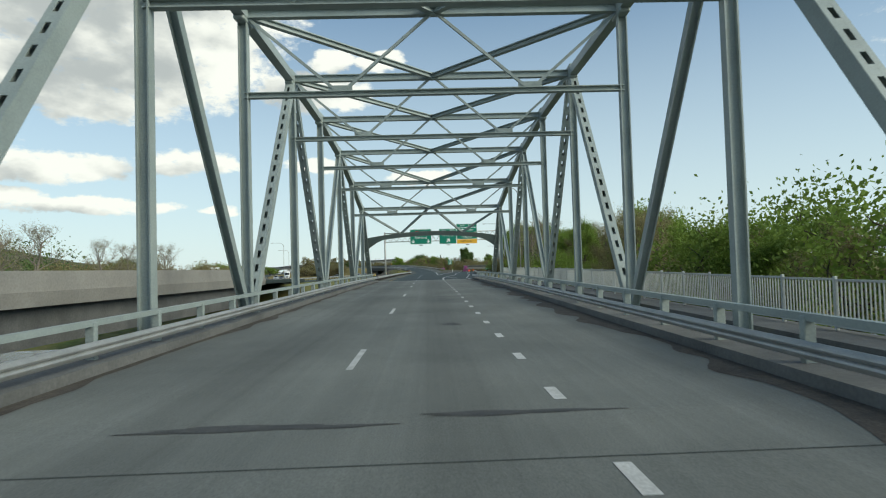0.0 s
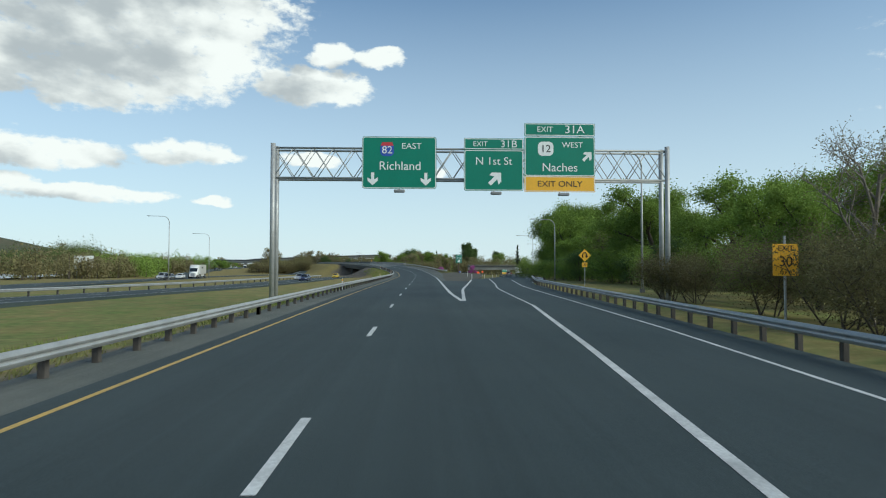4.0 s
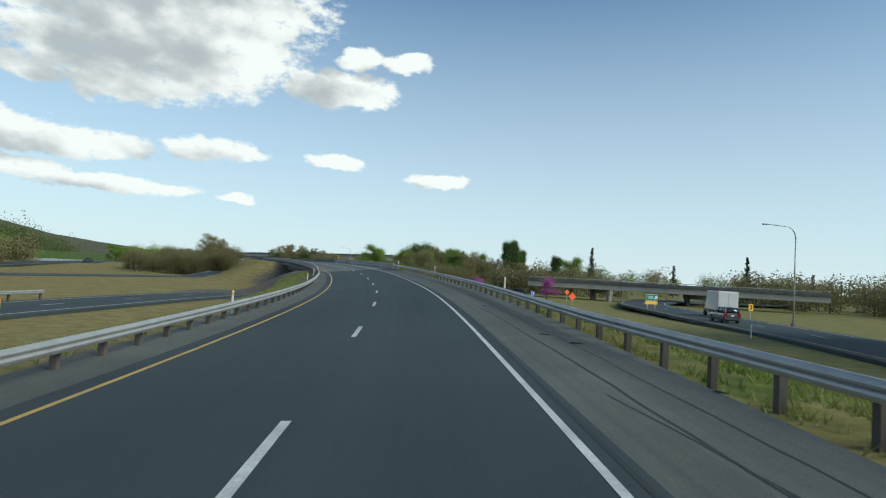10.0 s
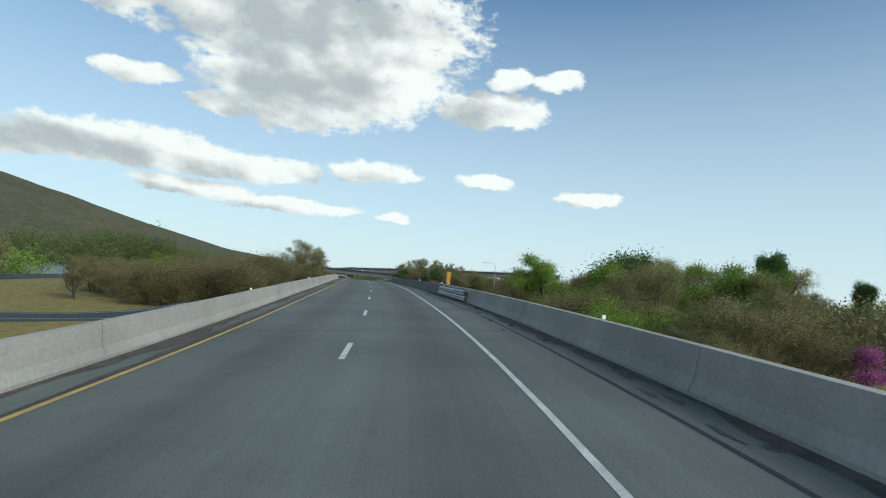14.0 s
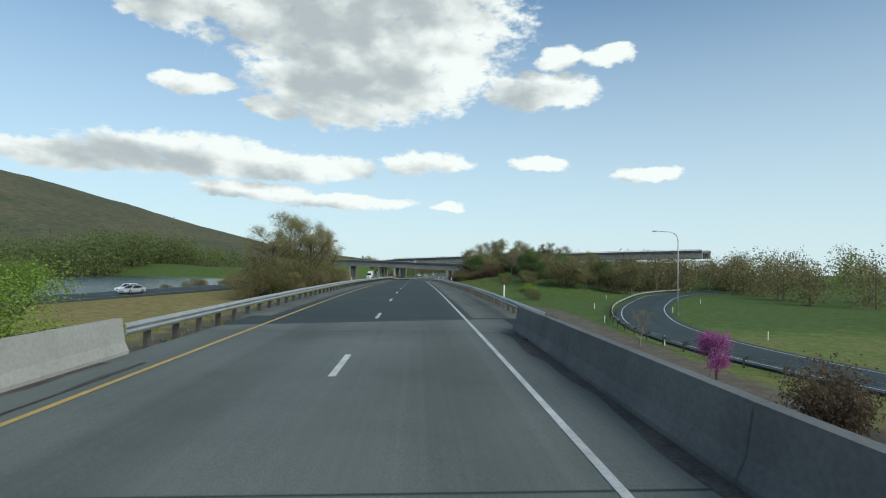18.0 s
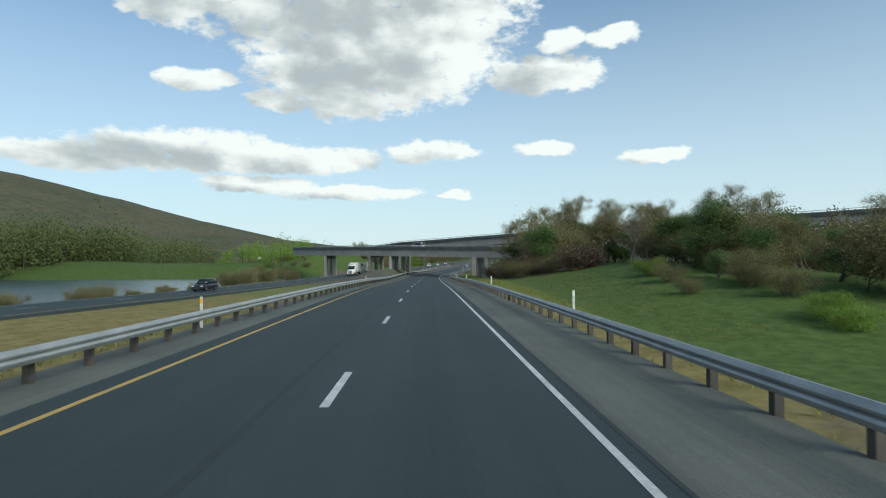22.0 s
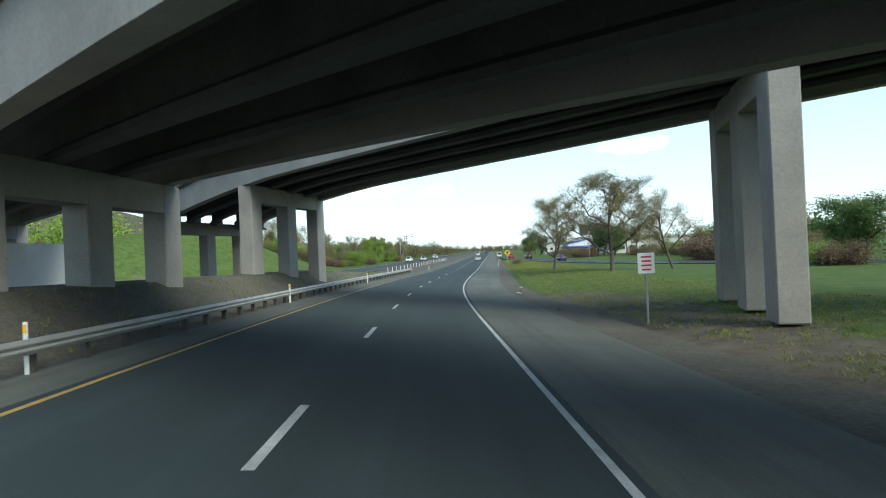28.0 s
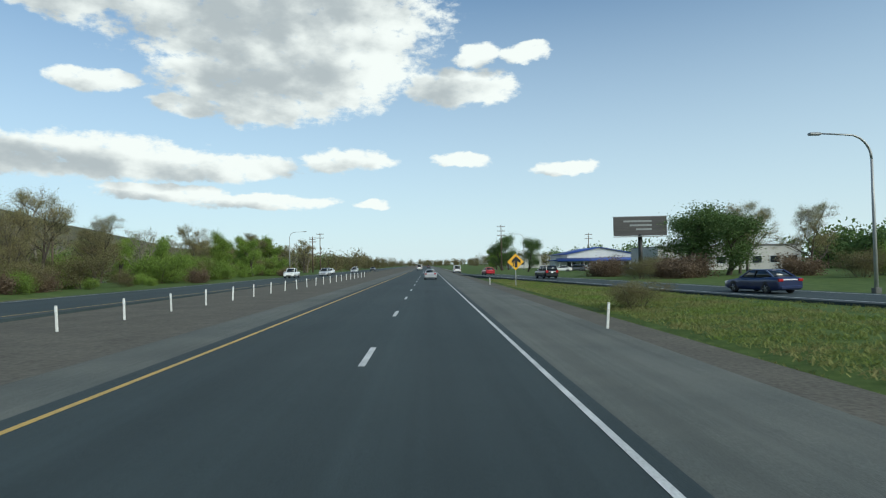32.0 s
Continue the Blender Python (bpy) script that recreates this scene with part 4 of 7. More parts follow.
def overpass(name, near, width, depth, bents, cols, label, short=(), lean=-0.29, first=None):
    """near: places (x, y, z) of the underside along the near edge; bents: lengths along it; cols: offsets of the columns across."""
    k = np.array([(*p, 0.0) for p in near], float)
    s_, a_ = smooth_line(k)
    t_ = np.gradient(a_[:, :2], axis=0)
    t_ /= np.linalg.norm(t_, axis=1)[:, None]

    def line(s, d=0.0, h=0.0):
        s = np.asarray(s, float)
        p = np.stack([np.interp(s, s_, a_[:, j]) for j in range(3)], -1)
        t = np.stack([np.interp(s, s_, t_[:, j]) for j in range(2)], -1)
        r = np.stack([t[..., 1], -t[..., 0]], -1)
        d = np.asarray(d, float) + np.zeros_like(s)
        return np.concatenate([p[..., :2] + r * d[..., None], (p[..., 2] + h)[..., None]], -1)
    n = s_[-1]
    root = empty(name, label=label, category="overpass", group="overpasses")
    ng = max(4, int(width / 1.75))
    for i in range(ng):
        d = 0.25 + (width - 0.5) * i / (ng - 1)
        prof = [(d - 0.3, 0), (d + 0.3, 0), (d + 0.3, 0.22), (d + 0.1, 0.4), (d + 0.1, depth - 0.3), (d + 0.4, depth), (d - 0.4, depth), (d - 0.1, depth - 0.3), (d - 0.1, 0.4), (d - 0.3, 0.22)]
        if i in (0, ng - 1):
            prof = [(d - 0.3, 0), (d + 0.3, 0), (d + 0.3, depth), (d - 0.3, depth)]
        part("girder", sweep("girder", prof, 0, n, 4, closed=True, line=line), M_CONC if i in (0, ng - 1) else M_UNDER_SHADE, root)
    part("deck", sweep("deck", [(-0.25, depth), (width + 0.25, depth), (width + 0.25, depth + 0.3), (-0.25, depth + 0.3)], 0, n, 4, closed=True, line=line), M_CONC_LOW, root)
    for d, sg in ((-0.25, 1), (width + 0.25, -1)):
        part("parapet", sweep("parapet", [(d, depth + 0.3), (d + sg * 0.35, depth + 0.3), (d + sg * 0.3, depth + 0.95), (d, depth + 0.95)], 0, n, 4, closed=True, line=line), M_CONC_LOW, root)
        for k in range(3):
            hh, o = depth + 0.06 + 0.27 * k, 0.17 - 0.05 * k
            part("ledge", sweep("ledge", [(d - sg * o, hh + 0.05), (d - sg * (o - 0.05), hh), (d + sg * 0.05, hh), (d + sg * 0.05, hh + 0.2), (d - sg * o, hh + 0.2)], 0, n, 4, closed=True, line=line), M_CONC_LOW, root)
        part("hand_rail", sweep("hand_rail", [(d + sg * 0.1, depth + 1.22), (d + sg * 0.2, depth + 1.22), (d + sg * 0.2, depth + 1.32), (d + sg * 0.1, depth + 1.32)], 0, n, 4, closed=True, line=line), M_RAIL, root)
        me = bpy.data.meshes.new("rail_post")
        b = bm_box((0.16, 0.2, 0.42), (0, 0, 0.15), 0.02)
        b.to_mesh(me)
        b.free()
        me.materials.append(M_RAIL)
        for s in np.arange(1, n - 1, 3.0):
            p = line(s, d + sg * 0.15, depth + 0.95)
            part("rail_post", me, None, root, m=pose(*map(float, p)))
    for s in bents:
        k = first if first and s == bents[0] else lean
        skew = np.array([k, math.sqrt(1 - k * k)])
        a, t = line(s, 0.1), line(s + 0.5, 0) - line(s - 0.5, 0)
        nrm = np.array([t[1], -t[0]]) / np.hypot(t[0], t[1])
        run = skew * (width - 0.2) / float(skew @ nrm)
        b = a + np.array([*run, float(line(s, width)[2] - a[2])])
        turn = float(np.degrees(np.arctan2(-skew[0], skew[1])))
        stop = a + (b - a) * min(1, (short[-1] if short and s == bents[0] else 1) + 0.06)
        part("pier_cap", bm_beam(a + (0, 0, -0.6), stop + (0, 0, -0.6), 0.96, 1.2), M_CONC, root)
        for c in (cols if s != bents[0] else short or cols):
            p = a + (b - a) * c
            part("column", bm_box((1.0, 1.35, 9.0), (0, 0, -4.5), 0.05), M_CONC, root, m=pose(p[0], p[1], p[2] - 0.01, 0, 0, turn))
    return line, n


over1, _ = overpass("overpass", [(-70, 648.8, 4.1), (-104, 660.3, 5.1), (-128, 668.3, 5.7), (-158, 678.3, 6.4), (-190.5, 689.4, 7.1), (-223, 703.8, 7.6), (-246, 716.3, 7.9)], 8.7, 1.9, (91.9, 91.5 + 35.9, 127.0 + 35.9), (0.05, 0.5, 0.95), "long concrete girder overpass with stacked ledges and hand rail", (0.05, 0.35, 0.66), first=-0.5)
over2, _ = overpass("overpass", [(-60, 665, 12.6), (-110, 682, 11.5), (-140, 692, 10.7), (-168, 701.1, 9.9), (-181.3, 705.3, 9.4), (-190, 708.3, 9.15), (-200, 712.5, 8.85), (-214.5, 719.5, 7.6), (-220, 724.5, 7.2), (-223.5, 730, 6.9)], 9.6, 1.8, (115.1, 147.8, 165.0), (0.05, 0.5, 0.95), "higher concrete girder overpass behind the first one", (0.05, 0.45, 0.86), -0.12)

q0, q1 = spread(404, 62), spread(370, 118)
overpass("overpass", [(*map(float, q0 + (q1 - q0) * u), 2.2) for u in (0, 0.33, 0.66, 1)], 9.0, 1.3, (16, 40), (0.1, 0.9), "low concrete overpass of the cross street beyond the exit ramp")
guardrail(24, 110, 5.7, -1, "galvanized guardrail along the exit ramp", gap=3.8, line=ramp)
guardrail(80, 230, -4.9, 1, "galvanized guardrail round the outside of the loop ramp", gap=3.8, line=loop)
# ---- trees and shrubs ----
def leaf_material(name, colour, other):
    mt = material(name, colour, 0.75, other, 0.35, 0.9, 3.0, 0.3, spec=0.2, vary=0.18)
    nt = mt.node_tree
    b = nt.nodes["Principled BSDF"]
    tr = nt.nodes.new("ShaderNodeBsdfTranslucent")
    mx = nt.nodes.new("ShaderNodeMixShader")
    mx.inputs[0].default_value = 0.35
    nt.links.new(b.inputs["Base Color"].links[0].from_socket, tr.inputs["Color"])
    out = nt.nodes["Material Output"]
    nt.links.new(b.outputs[0], mx.inputs[1])
    nt.links.new(tr.outputs[0], mx.inputs[2])
    nt.links.new(mx.outputs[0], out.inputs["Surface"])
    return mt


L_BUD = leaf_material("budding_leaves", (0.275, 0.265, 0.115), (0.24, 0.195, 0.105))
L_GREEN = leaf_material("young_green_leaves", (0.22, 0.32, 0.06), (0.15, 0.22, 0.05))
L_OLIVE = leaf_material("olive_shrub_leaves", (0.205, 0.195, 0.085), (0.175, 0.14, 0.08))
L_DARK = leaf_material("dark_green_leaves", (0.12, 0.185, 0.06), (0.08, 0.13, 0.045))
L_WOOD = leaf_material("mixed_wood_leaves", (0.15, 0.205, 0.06), (0.14, 0.14, 0.07))
L_NEEDLE = leaf_material("dark_needles", (0.03, 0.056, 0.026), (0.02, 0.036, 0.02))
L_PINK = leaf_material("pink_purple_blossom", (0.495, 0.148, 0.396), (0.33, 0.099, 0.264))
L_BROWN = leaf_material("dead_bramble", (0.20, 0.145, 0.095), (0.15, 0.11, 0.075))
M_BARK = material("grey_brown_bark", (0.10, 0.082, 0.065), 0.95, (0.055, 0.046, 0.038), 2.0, 0.8, 14, 0.3, 0.5, 20, stretch=(1, 1, 0.25))
M_BARK_PALE = material("pale_bark", (0.26, 0.23, 0.19), 0.95, (0.14, 0.12, 0.10), 2.0, 0.8, 14, 0.3, 0.5, 20, stretch=(1, 1, 0.25))


def leaf_mesh(name, centres, size, rng, flat=0.0):
    """Small four-cornered leaves, turned at random, one at each centre."""
    n = len(centres)
    a = rng.normal(size=(n, 3))
    a /= np.linalg.norm(a, axis=1)[:, None]
    b = rng.normal(size=(n, 3))
    b -= (b * a).sum(1)[:, None] * a
    b /= np.linalg.norm(b, axis=1)[:, None]
    sz = size * rng.uniform(0.6, 1.4, (n, 1))
    a, b = a * sz, b * sz * 0.7
    v = np.stack([centres - a, centres - b * 0.8 + a * 0.1, centres + a, centres + b * 0.8 + a * 0.1], 1).reshape(-1, 3)
    me = bpy.data.meshes.new(name)
    me.from_pydata(v.tolist(), [], np.arange(4 * n).reshape(n, 4).tolist())
    return me


def grow(rng, height, spread_, levels, lean=0.1, limbs=5, start=0.25, trunk=0.03, upward=0.55, stems=1):
    """Wood of a tree as a bmesh, and the twig ends."""
    bm, tips = bmesh.new(), []

    def limb(p, d, length, r, lev):
        n = 4 if lev < levels else 3
        pts, rad = [p], [r]
        q = p.copy()
        for i in range(n):
            d = (d + Vector(rng.normal(size=3)) * (0.10 + 0.08 * lev) + Vector((0, 0, 0.08 * upward))).normalized()
            q = q + d * length / n
            pts.append(q.copy())
            rad.append(max(0.012, r * (1 - 0.62 * (i + 1) / n)))
        bm_tube(pts, rad, 6 if lev < 2 else 3, bm, cap=False)
        if lev >= levels:
            tips.extend(pts[1:])
            return
        k = limbs if lev == 0 else max(3, limbs - 1)
        for i in range(k):
            u = start + (1 - start) * (i + rng.uniform(0.1, 0.9)) / k if lev == 0 else 0.3 + 0.7 * (i + rng.uniform(0, 1)) / k
            j = min(int(u * n), n - 1)
            at_ = pts[j].lerp(pts[j + 1], u * n - j)
            ang = rng.uniform(0, 2 * math.pi) if lev else 2.4 * i + rng.uniform(-0.5, 0.5)
            out = Vector((math.cos(ang), math.sin(ang), 0)) * spread_ + Vector((0, 0, upward * rng.uniform(0.5, 1.4)))
            out = (out.normalized() + d * 0.35).normalized()
            limb(at_, out, length * rng.uniform(0.42, 0.62) * (1.15 - 0.45 * u), rad[j] * 0.6, lev + 1)
        tips.append(pts[-1])
    for k in range(stems):
        d0 = Vector((rng.normal() * lean, rng.normal() * lean, 1)).normalized()
        if stems > 1:
            d0 = Vector((math.cos(6.28 * k / stems) * 0.45, math.sin(6.28 * k / stems) * 0.45, 1)).normalized()
        limb(Vector((0.25 * math.cos(6.28 * k / stems), 0.25 * math.sin(6.28 * k / stems), -0.3)) if stems > 1 else Vector((0, 0, -0.3)), d0, height * (0.75 if stems == 1 else 0.7), height * trunk / stems**0.5, 0)
    return bm, np.array([tuple(t) for t in tips])


def make_tree(seed, height, leaf, name="tree", per=14, size=0.16, cloud=0.5, label="", bark=None, **kw):
    """A tree kept as a pattern away from view: trunk and crown."""
    rng = np.random.default_rng(seed)
    bm, tips = grow(rng, height, **kw)
    zmax = tips[:, 2].max()
    k = height / zmax
    bmesh.ops.scale(bm, vec=(k, k, k), verts=bm.verts)
    tips = tips * k
    root = empty(name, label=label, category="shrub" if name == "shrub" else "tree")
    part("trunk", bm, bark or M_BARK, root)
    if leaf and per:
        c = np.repeat(tips, per, axis=0) + rng.normal(size=(len(tips) * per, 3)) * cloud
        c[:, 2] = np.maximum(c[:, 2], 0.05)
        part("crown", leaf_mesh("crown", c, size, rng), leaf, root)
    return root


def make_conifer(seed, height, label):
    rng = np.random.default_rng(seed)
    root = empty("conifer", label=label, category="tree")
    part("trunk", bm_tube([(0, 0, -0.3), (0.05, 0, height * 0.5), (0, 0, height)], [height * 0.018, height * 0.011, 0.02], 7), M_BARK, root)
    c = []
    for h in np.arange(height * 0.10, height, 0.42):
        reach = (1 - h / height) ** 0.8 * height * 0.17 * rng.uniform(0.75, 1.2)
        for k in range(9):
            a = rng.uniform(0, 6.28)
            r = np.linspace(0.12, 1, max(3, int(reach * 6))) * reach * rng.uniform(0.6, 1.1)
            pts = np.stack([np.cos(a) * r, np.sin(a) * r, h - 0.28 * r + 0.05 * r * r], 1)
            c.append(pts + rng.normal(size=pts.shape) * 0.14)
    c = np.vstack(c)
    part("crown", leaf_mesh("crown", c, 0.24, rng), L_NEEDLE, root)
    return root


AWAY = pose(0, 0, 0)
KINDS = {
    "bud": [make_tree(11 + i, 12, L_BUD, per=13, size=0.05, cloud=0.30, levels=3, spread_=0.95, limbs=9, start=0.2, trunk=0.017, label="budding deciduous tree with fine branches and sparse tan leaves") for i in range(3)],
    "lawn": [make_tree(15 + i, 12, L_BUD, per=9, size=0.055, cloud=0.28, levels=3, spread_=1.0, limbs=11, start=0.22, trunk=0.018, label="round-crowned lawn tree with fine dark twigs and sparse buds") for i in range(1)],
    "green": [make_tree(31 + i, 12, L_GREEN, per=42, size=0.105, cloud=0.55, levels=3, spread_=1.0, limbs=6, start=0.15, label="broad tree in fresh yellow-green leaf") for i in range(3)],
    "poplar": [make_tree(41 + i, 15, L_DARK, per=36, size=0.13, cloud=0.55, levels=3, spread_=0.42, limbs=8, start=0.12, upward=1.0, label="tall narrow dark green tree") for i in range(2)],
    "bare": [make_tree(51 + i, 10, L_BUD, per=2, size=0.05, cloud=0.3, levels=3, spread_=0.9, limbs=8, start=0.3, trunk=0.018, bark=M_BARK_PALE, label="bare pale-barked tree with thin branches") for i in range(2)],
    "shrub": [make_tree(61 + i, 4.2, L_OLIVE, "shrub", per=60, size=0.05, cloud=0.40, levels=2, spread_=1.1, limbs=5, start=0.1, trunk=0.02, stems=4, label="dense olive-brown roadside shrub") for i in range(3)],
    "bush": [make_tree(71 + i, 3.6, L_GREEN, "shrub", per=60, size=0.055, cloud=0.38, levels=2, spread_=1.15, limbs=5, start=0.08, trunk=0.02, stems=4, label="dense fresh green shrub") for i in range(2)],
    "dark": [make_tree(81 + i, 8, L_DARK, per=44, size=0.10, cloud=0.58, levels=3, spread_=1.0, limbs=5, start=0.12, label="dark green bushy tree") for i in range(2)],
    "pink": [make_tree(91, 4.0, L_PINK, per=20, size=0.075, cloud=0.3, levels=3, spread_=1.1, limbs=5, start=0.2, label="small tree in pink-purple blossom")],
    "bramble": [make_tree(95, 2.0, L_BROWN, "shrub", per=26, size=0.07, cloud=0.35, levels=2, spread_=1.3, limbs=5, start=0.05, trunk=0.015, stems=4, label="tangle of dead brown brambles")],
    "conifer": [make_conifer(101, 15, "dark conifer with drooping branches"), make_conifer(102, 12, "dark conifer with drooping branches")],
}
HEIGHTS = {"bud": 12, "lawn": 12, "green": 12, "poplar": 15, "bare": 10, "shrub": 4.2, "bush": 3.6, "dark": 8, "pink": 4, "bramble": 2, "conifer": 14}
USED = set()
rng_t = random.Random(5)


def plant(kind, s, d, height=None, wide=None, sink=0.15, turn=None):
    """Sets a tree or shrub of that kind on the ground at (s, d)."""
    i = rng_t.randrange(len(KINDS[kind]))
    i = next((j for j in range(len(KINDS[kind])) if (kind, j) not in USED), i)
    src = KINDS[kind][i]
    p = spread(s, d)
    k = (height or HEIGHTS[kind]) / HEIGHTS[kind]
    w = k * (wide or rng_t.uniform(0.9, 1.15))
    m = pose(p[0], p[1], ground_level(s, d) - sink, 0, 0, rng_t.uniform(0, 360) if turn is None else turn)
    if (kind, i) not in USED:
        USED.add((kind, i))
        ob = src
        ob.matrix_basis = m
    else:
        ob = copy_thing(src, m)
    ob.scale = (w, w, k)
    return ob


def belt(kinds, s0, s1, d0, d1, n, h0, h1, wide=None):
    for i in range(n):
        plant(rng_t.choice(kinds), s0 + (s1 - s0) * (i + rng_t.random()) / n, rng_t.uniform(d0, d1), rng_t.uniform(h0, h1), wide)


# beside the steel bridge and the exit lane
belt(["green", "bud", "bush"], -10, 60, 17, 26, 16, 7, 10.5)
belt(["green", "green", "bud"], 50, 150, 21, 34, 22, 6.5, 10)
belt(["bush", "shrub"], 60, 150, 15.5, 20, 14, 2.5, 4.5)
belt(["bare"], 60, 135, 17, 26, 4, 9, 12)
belt(["green", "green", "bud"], 150, 262, 36, 48, 20, 10, 15, 1.25)
belt(["green"], 264, 290, 40, 50, 9, 19, 24, 1.05)
belt(["bush", "dark"], 160, 262, 30, 34, 16, 4, 6, 1.3)
belt(["bare"], 70, 150, -75, -48, 6, 8, 11)
belt(["bare", "bud"], 20, 75, -64, -36, 7, 8, 12)
# field and far side on the left
belt(["shrub", "bud", "shrub", "shrub"], 438, 470, -34, -19, 32, 4.5, 6.8, 1.2)
belt(["bud", "shrub"], 464, 482, -36, -25, 7, 6.5, 8.5)
belt(["bush"], 484, 492, -32, -26, 3, 5, 6.5, 1.2)
belt(["shrub", "bud"], 440, 470, -46, -34, 9, 4, 6.5, 1.2)
belt(["bush", "green"], 520, 545, -60, -54, 4, 5, 7, 1.3)
for s, d, h in ((553, -24, 12), (557, -18, 13.5), (562, -22.5, 15), (566, -17, 12.5)):
    plant("bud", s, d, h, 1.1)
belt(["shrub", "bud", "shrub"], 546, 567, -27, -16, 18, 4, 7, 1.2)
belt(["shrub", "shrub", "bud"], 690, 735, -52, -40, 16, 2.5, 5)
belt(["shrub", "bare", "shrub", "shrub"], 585, 700, -58, -49, 26, 1.4, 3.0, 1.3)
belt(["shrub", "bud", "shrub"], 748, 790, -72, -54, 22, 1.6, 4.0, 1.3)
belt(["shrub", "bush"], 735, 790, -75, -60, 8, 1.5, 3)
# right side: interchange and mound
belt(["bud", "bud", "dark", "green"], 416, 474, 30, 62, 32, 9.5, 14, 1.1)
belt(["shrub", "bush", "bud", "shrub"], 398, 470, 24, 40, 34, 4, 7.5, 1.25)
for s, d, h in ((500, 104, 20), (508, 112, 17), (494, 122, 15)):
    plant("poplar", s, d, h)
for s, d, h in ((485, 133, 18), (470, 160, 16), (455, 180, 17), (450, 205, 15), (520, 90, 14)):
    plant("conifer", s, d, h)
belt(["bud", "green"], 440, 540, 84, 100, 5, 9, 13)
belt(["pink"], 365, 400, 34, 48, 3, 3.5, 5)
plant("pink", 493.7, 21.5, 3.4)
plant("bramble", 482, 21.5, 3.0, 0.8)
plant("bare", 511, 22.5, 4.0)
belt(["bud", "bush", "bud"], 610, 650, 40, 60, 6, 7, 10, 1.2)
belt(["bud", "bud", "bud", "dark", "bare", "shrub"], 648, 690, 20, 60, 30, 6, 10.5, 1.2)
belt(["shrub", "bush"], 575, 625, 20, 30, 6, 1.6, 2.6, 1.3)
belt(["shrub", "bud", "shrub", "dark", "bud"], 592, 648, 33, 52, 38, 3.5, 7.5, 1.25)
belt(["shrub", "shrub", "dark"], 600, 632, 28, 38, 10, 2.0, 4.5, 1.3)
belt(["bud", "bud", "bare"], 625, 660, 26, 46, 9, 7, 10.5, 1.2)
belt(["shrub", "bramble", "shrub"], 645, 692, 14, 26, 22, 1.8, 3.6, 1.3)
for s, d, h in ((690, 19, 13), (697, 26, 15), (706, 33, 16), (676, 29, 14), (684, 40, 13), (668, 36, 11)):
    plant("bud", s, d, h, 1.1)
belt(["bramble"], 655, 690, 13, 22, 14, 1.4, 2.4, 1.3)
belt(["shrub", "dark"], 660, 705, 22, 40, 10, 3, 6)
# lawn and slip road at the end
plant("lawn", 802.5, 14.1, 11.5, 1.05)
plant("lawn", 786.8, 19.8, 12.8, 1.15)
plant("bud", 786, 27, 10, 1.0)
plant("shrub", 844.5, 10.3, 1.55, 1.5)
belt(["dark", "bud"], 775, 880, 56, 64, 9, 6, 9, 1.3)
belt(["shrub", "bush", "bramble"], 770, 890, 42, 56, 30, 2.0, 4.0, 1.4)
for s, d, h in ((901, 37.5, 9.5), (907, 40.5, 8.5), (897, 42, 8.0)):
    plant("dark", s, d, h, 1.45)
for s, d, h in ((903, 47, 11), (910, 52, 10.5), (893, 51, 9.5)):
    plant("bud", s, d, h, 1.2)
belt(["bramble", "shrub"], 884, 905, 25, 34, 10, 1.8, 3.0, 1.4)
plant("dark", 1003, 25.5, 10.5, 0.8)
belt(["green", "dark"], 960, 1060, 22, 34, 5, 5, 8)
belt(["shrub", "bush", "bramble"], 830, 1000, -46, -34, 34, 1.2, 2.4)
belt(["green", "bud", "bare", "bud", "green"], 868, 1050, -66, -44, 50, 7, 12, 1.0)
belt(["shrub", "bush"], 845, 1000, -56, -40, 40, 2.5, 5, 1.3)
belt(["bud", "bare"], 865, 900, -60, -52, 4, 13, 16)


def wood(name, rows, leaf, n, h0, h1, seed, label, leaves=230, size=0.6):
    """Far trees past counting, as one mesh of leaf clumps on thin trunks."""
    rng = np.random.default_rng(seed)
    c, tv, tf = [], [], []
    for i in range(n):
        s0, s1, d0, d1 = rows[i % len(rows)]
        s, d = rng.uniform(s0, s1), rng.uniform(d0, d1)
        p, z, h = spread(s, d), ground_level(s, d), rng.uniform(h0, h1)
        q = rng.normal(size=(leaves, 3))
        q /= np.linalg.norm(q, axis=1)[:, None]
        q *= rng.uniform(0.35, 1.0, (leaves, 1)) ** 0.6
        q *= (h * rng.uniform(0.26, 0.42), h * rng.uniform(0.26, 0.42), h * 0.52)
        lump = rng.normal(size=(9, 3)) * (h * 0.17, h * 0.17, h * 0.13)
        q = q * 0.75 + lump[rng.integers(0, 9, leaves)] + (p[0], p[1], z + h * 0.44)
        q[:, 2] = np.maximum(q[:, 2], z + 0.1)
        c.append(q)
        k = len(tv)
        for zz, r in ((z - 0.4, 0.22), (z + h * 0.7, 0.06)):
            for a in range(3):
                tv.append((p[0] + r * math.cos(a * 2.1), p[1] + r * math.sin(a * 2.1), zz))
        tf += [(k, k + 1, k + 4, k + 3), (k + 1, k + 2, k + 5, k + 4), (k + 2, k, k + 3, k + 5)]
    c = np.vstack(c)
    root = empty(name, label=label, category="trees", kind="stuff")
    tagged(part("crowns", leaf_mesh("crowns", c, size, rng), leaf, root), kind="stuff")
    tagged(part("trunks", mesh_of("trunks", tv, tf), M_BARK, root), kind="stuff")


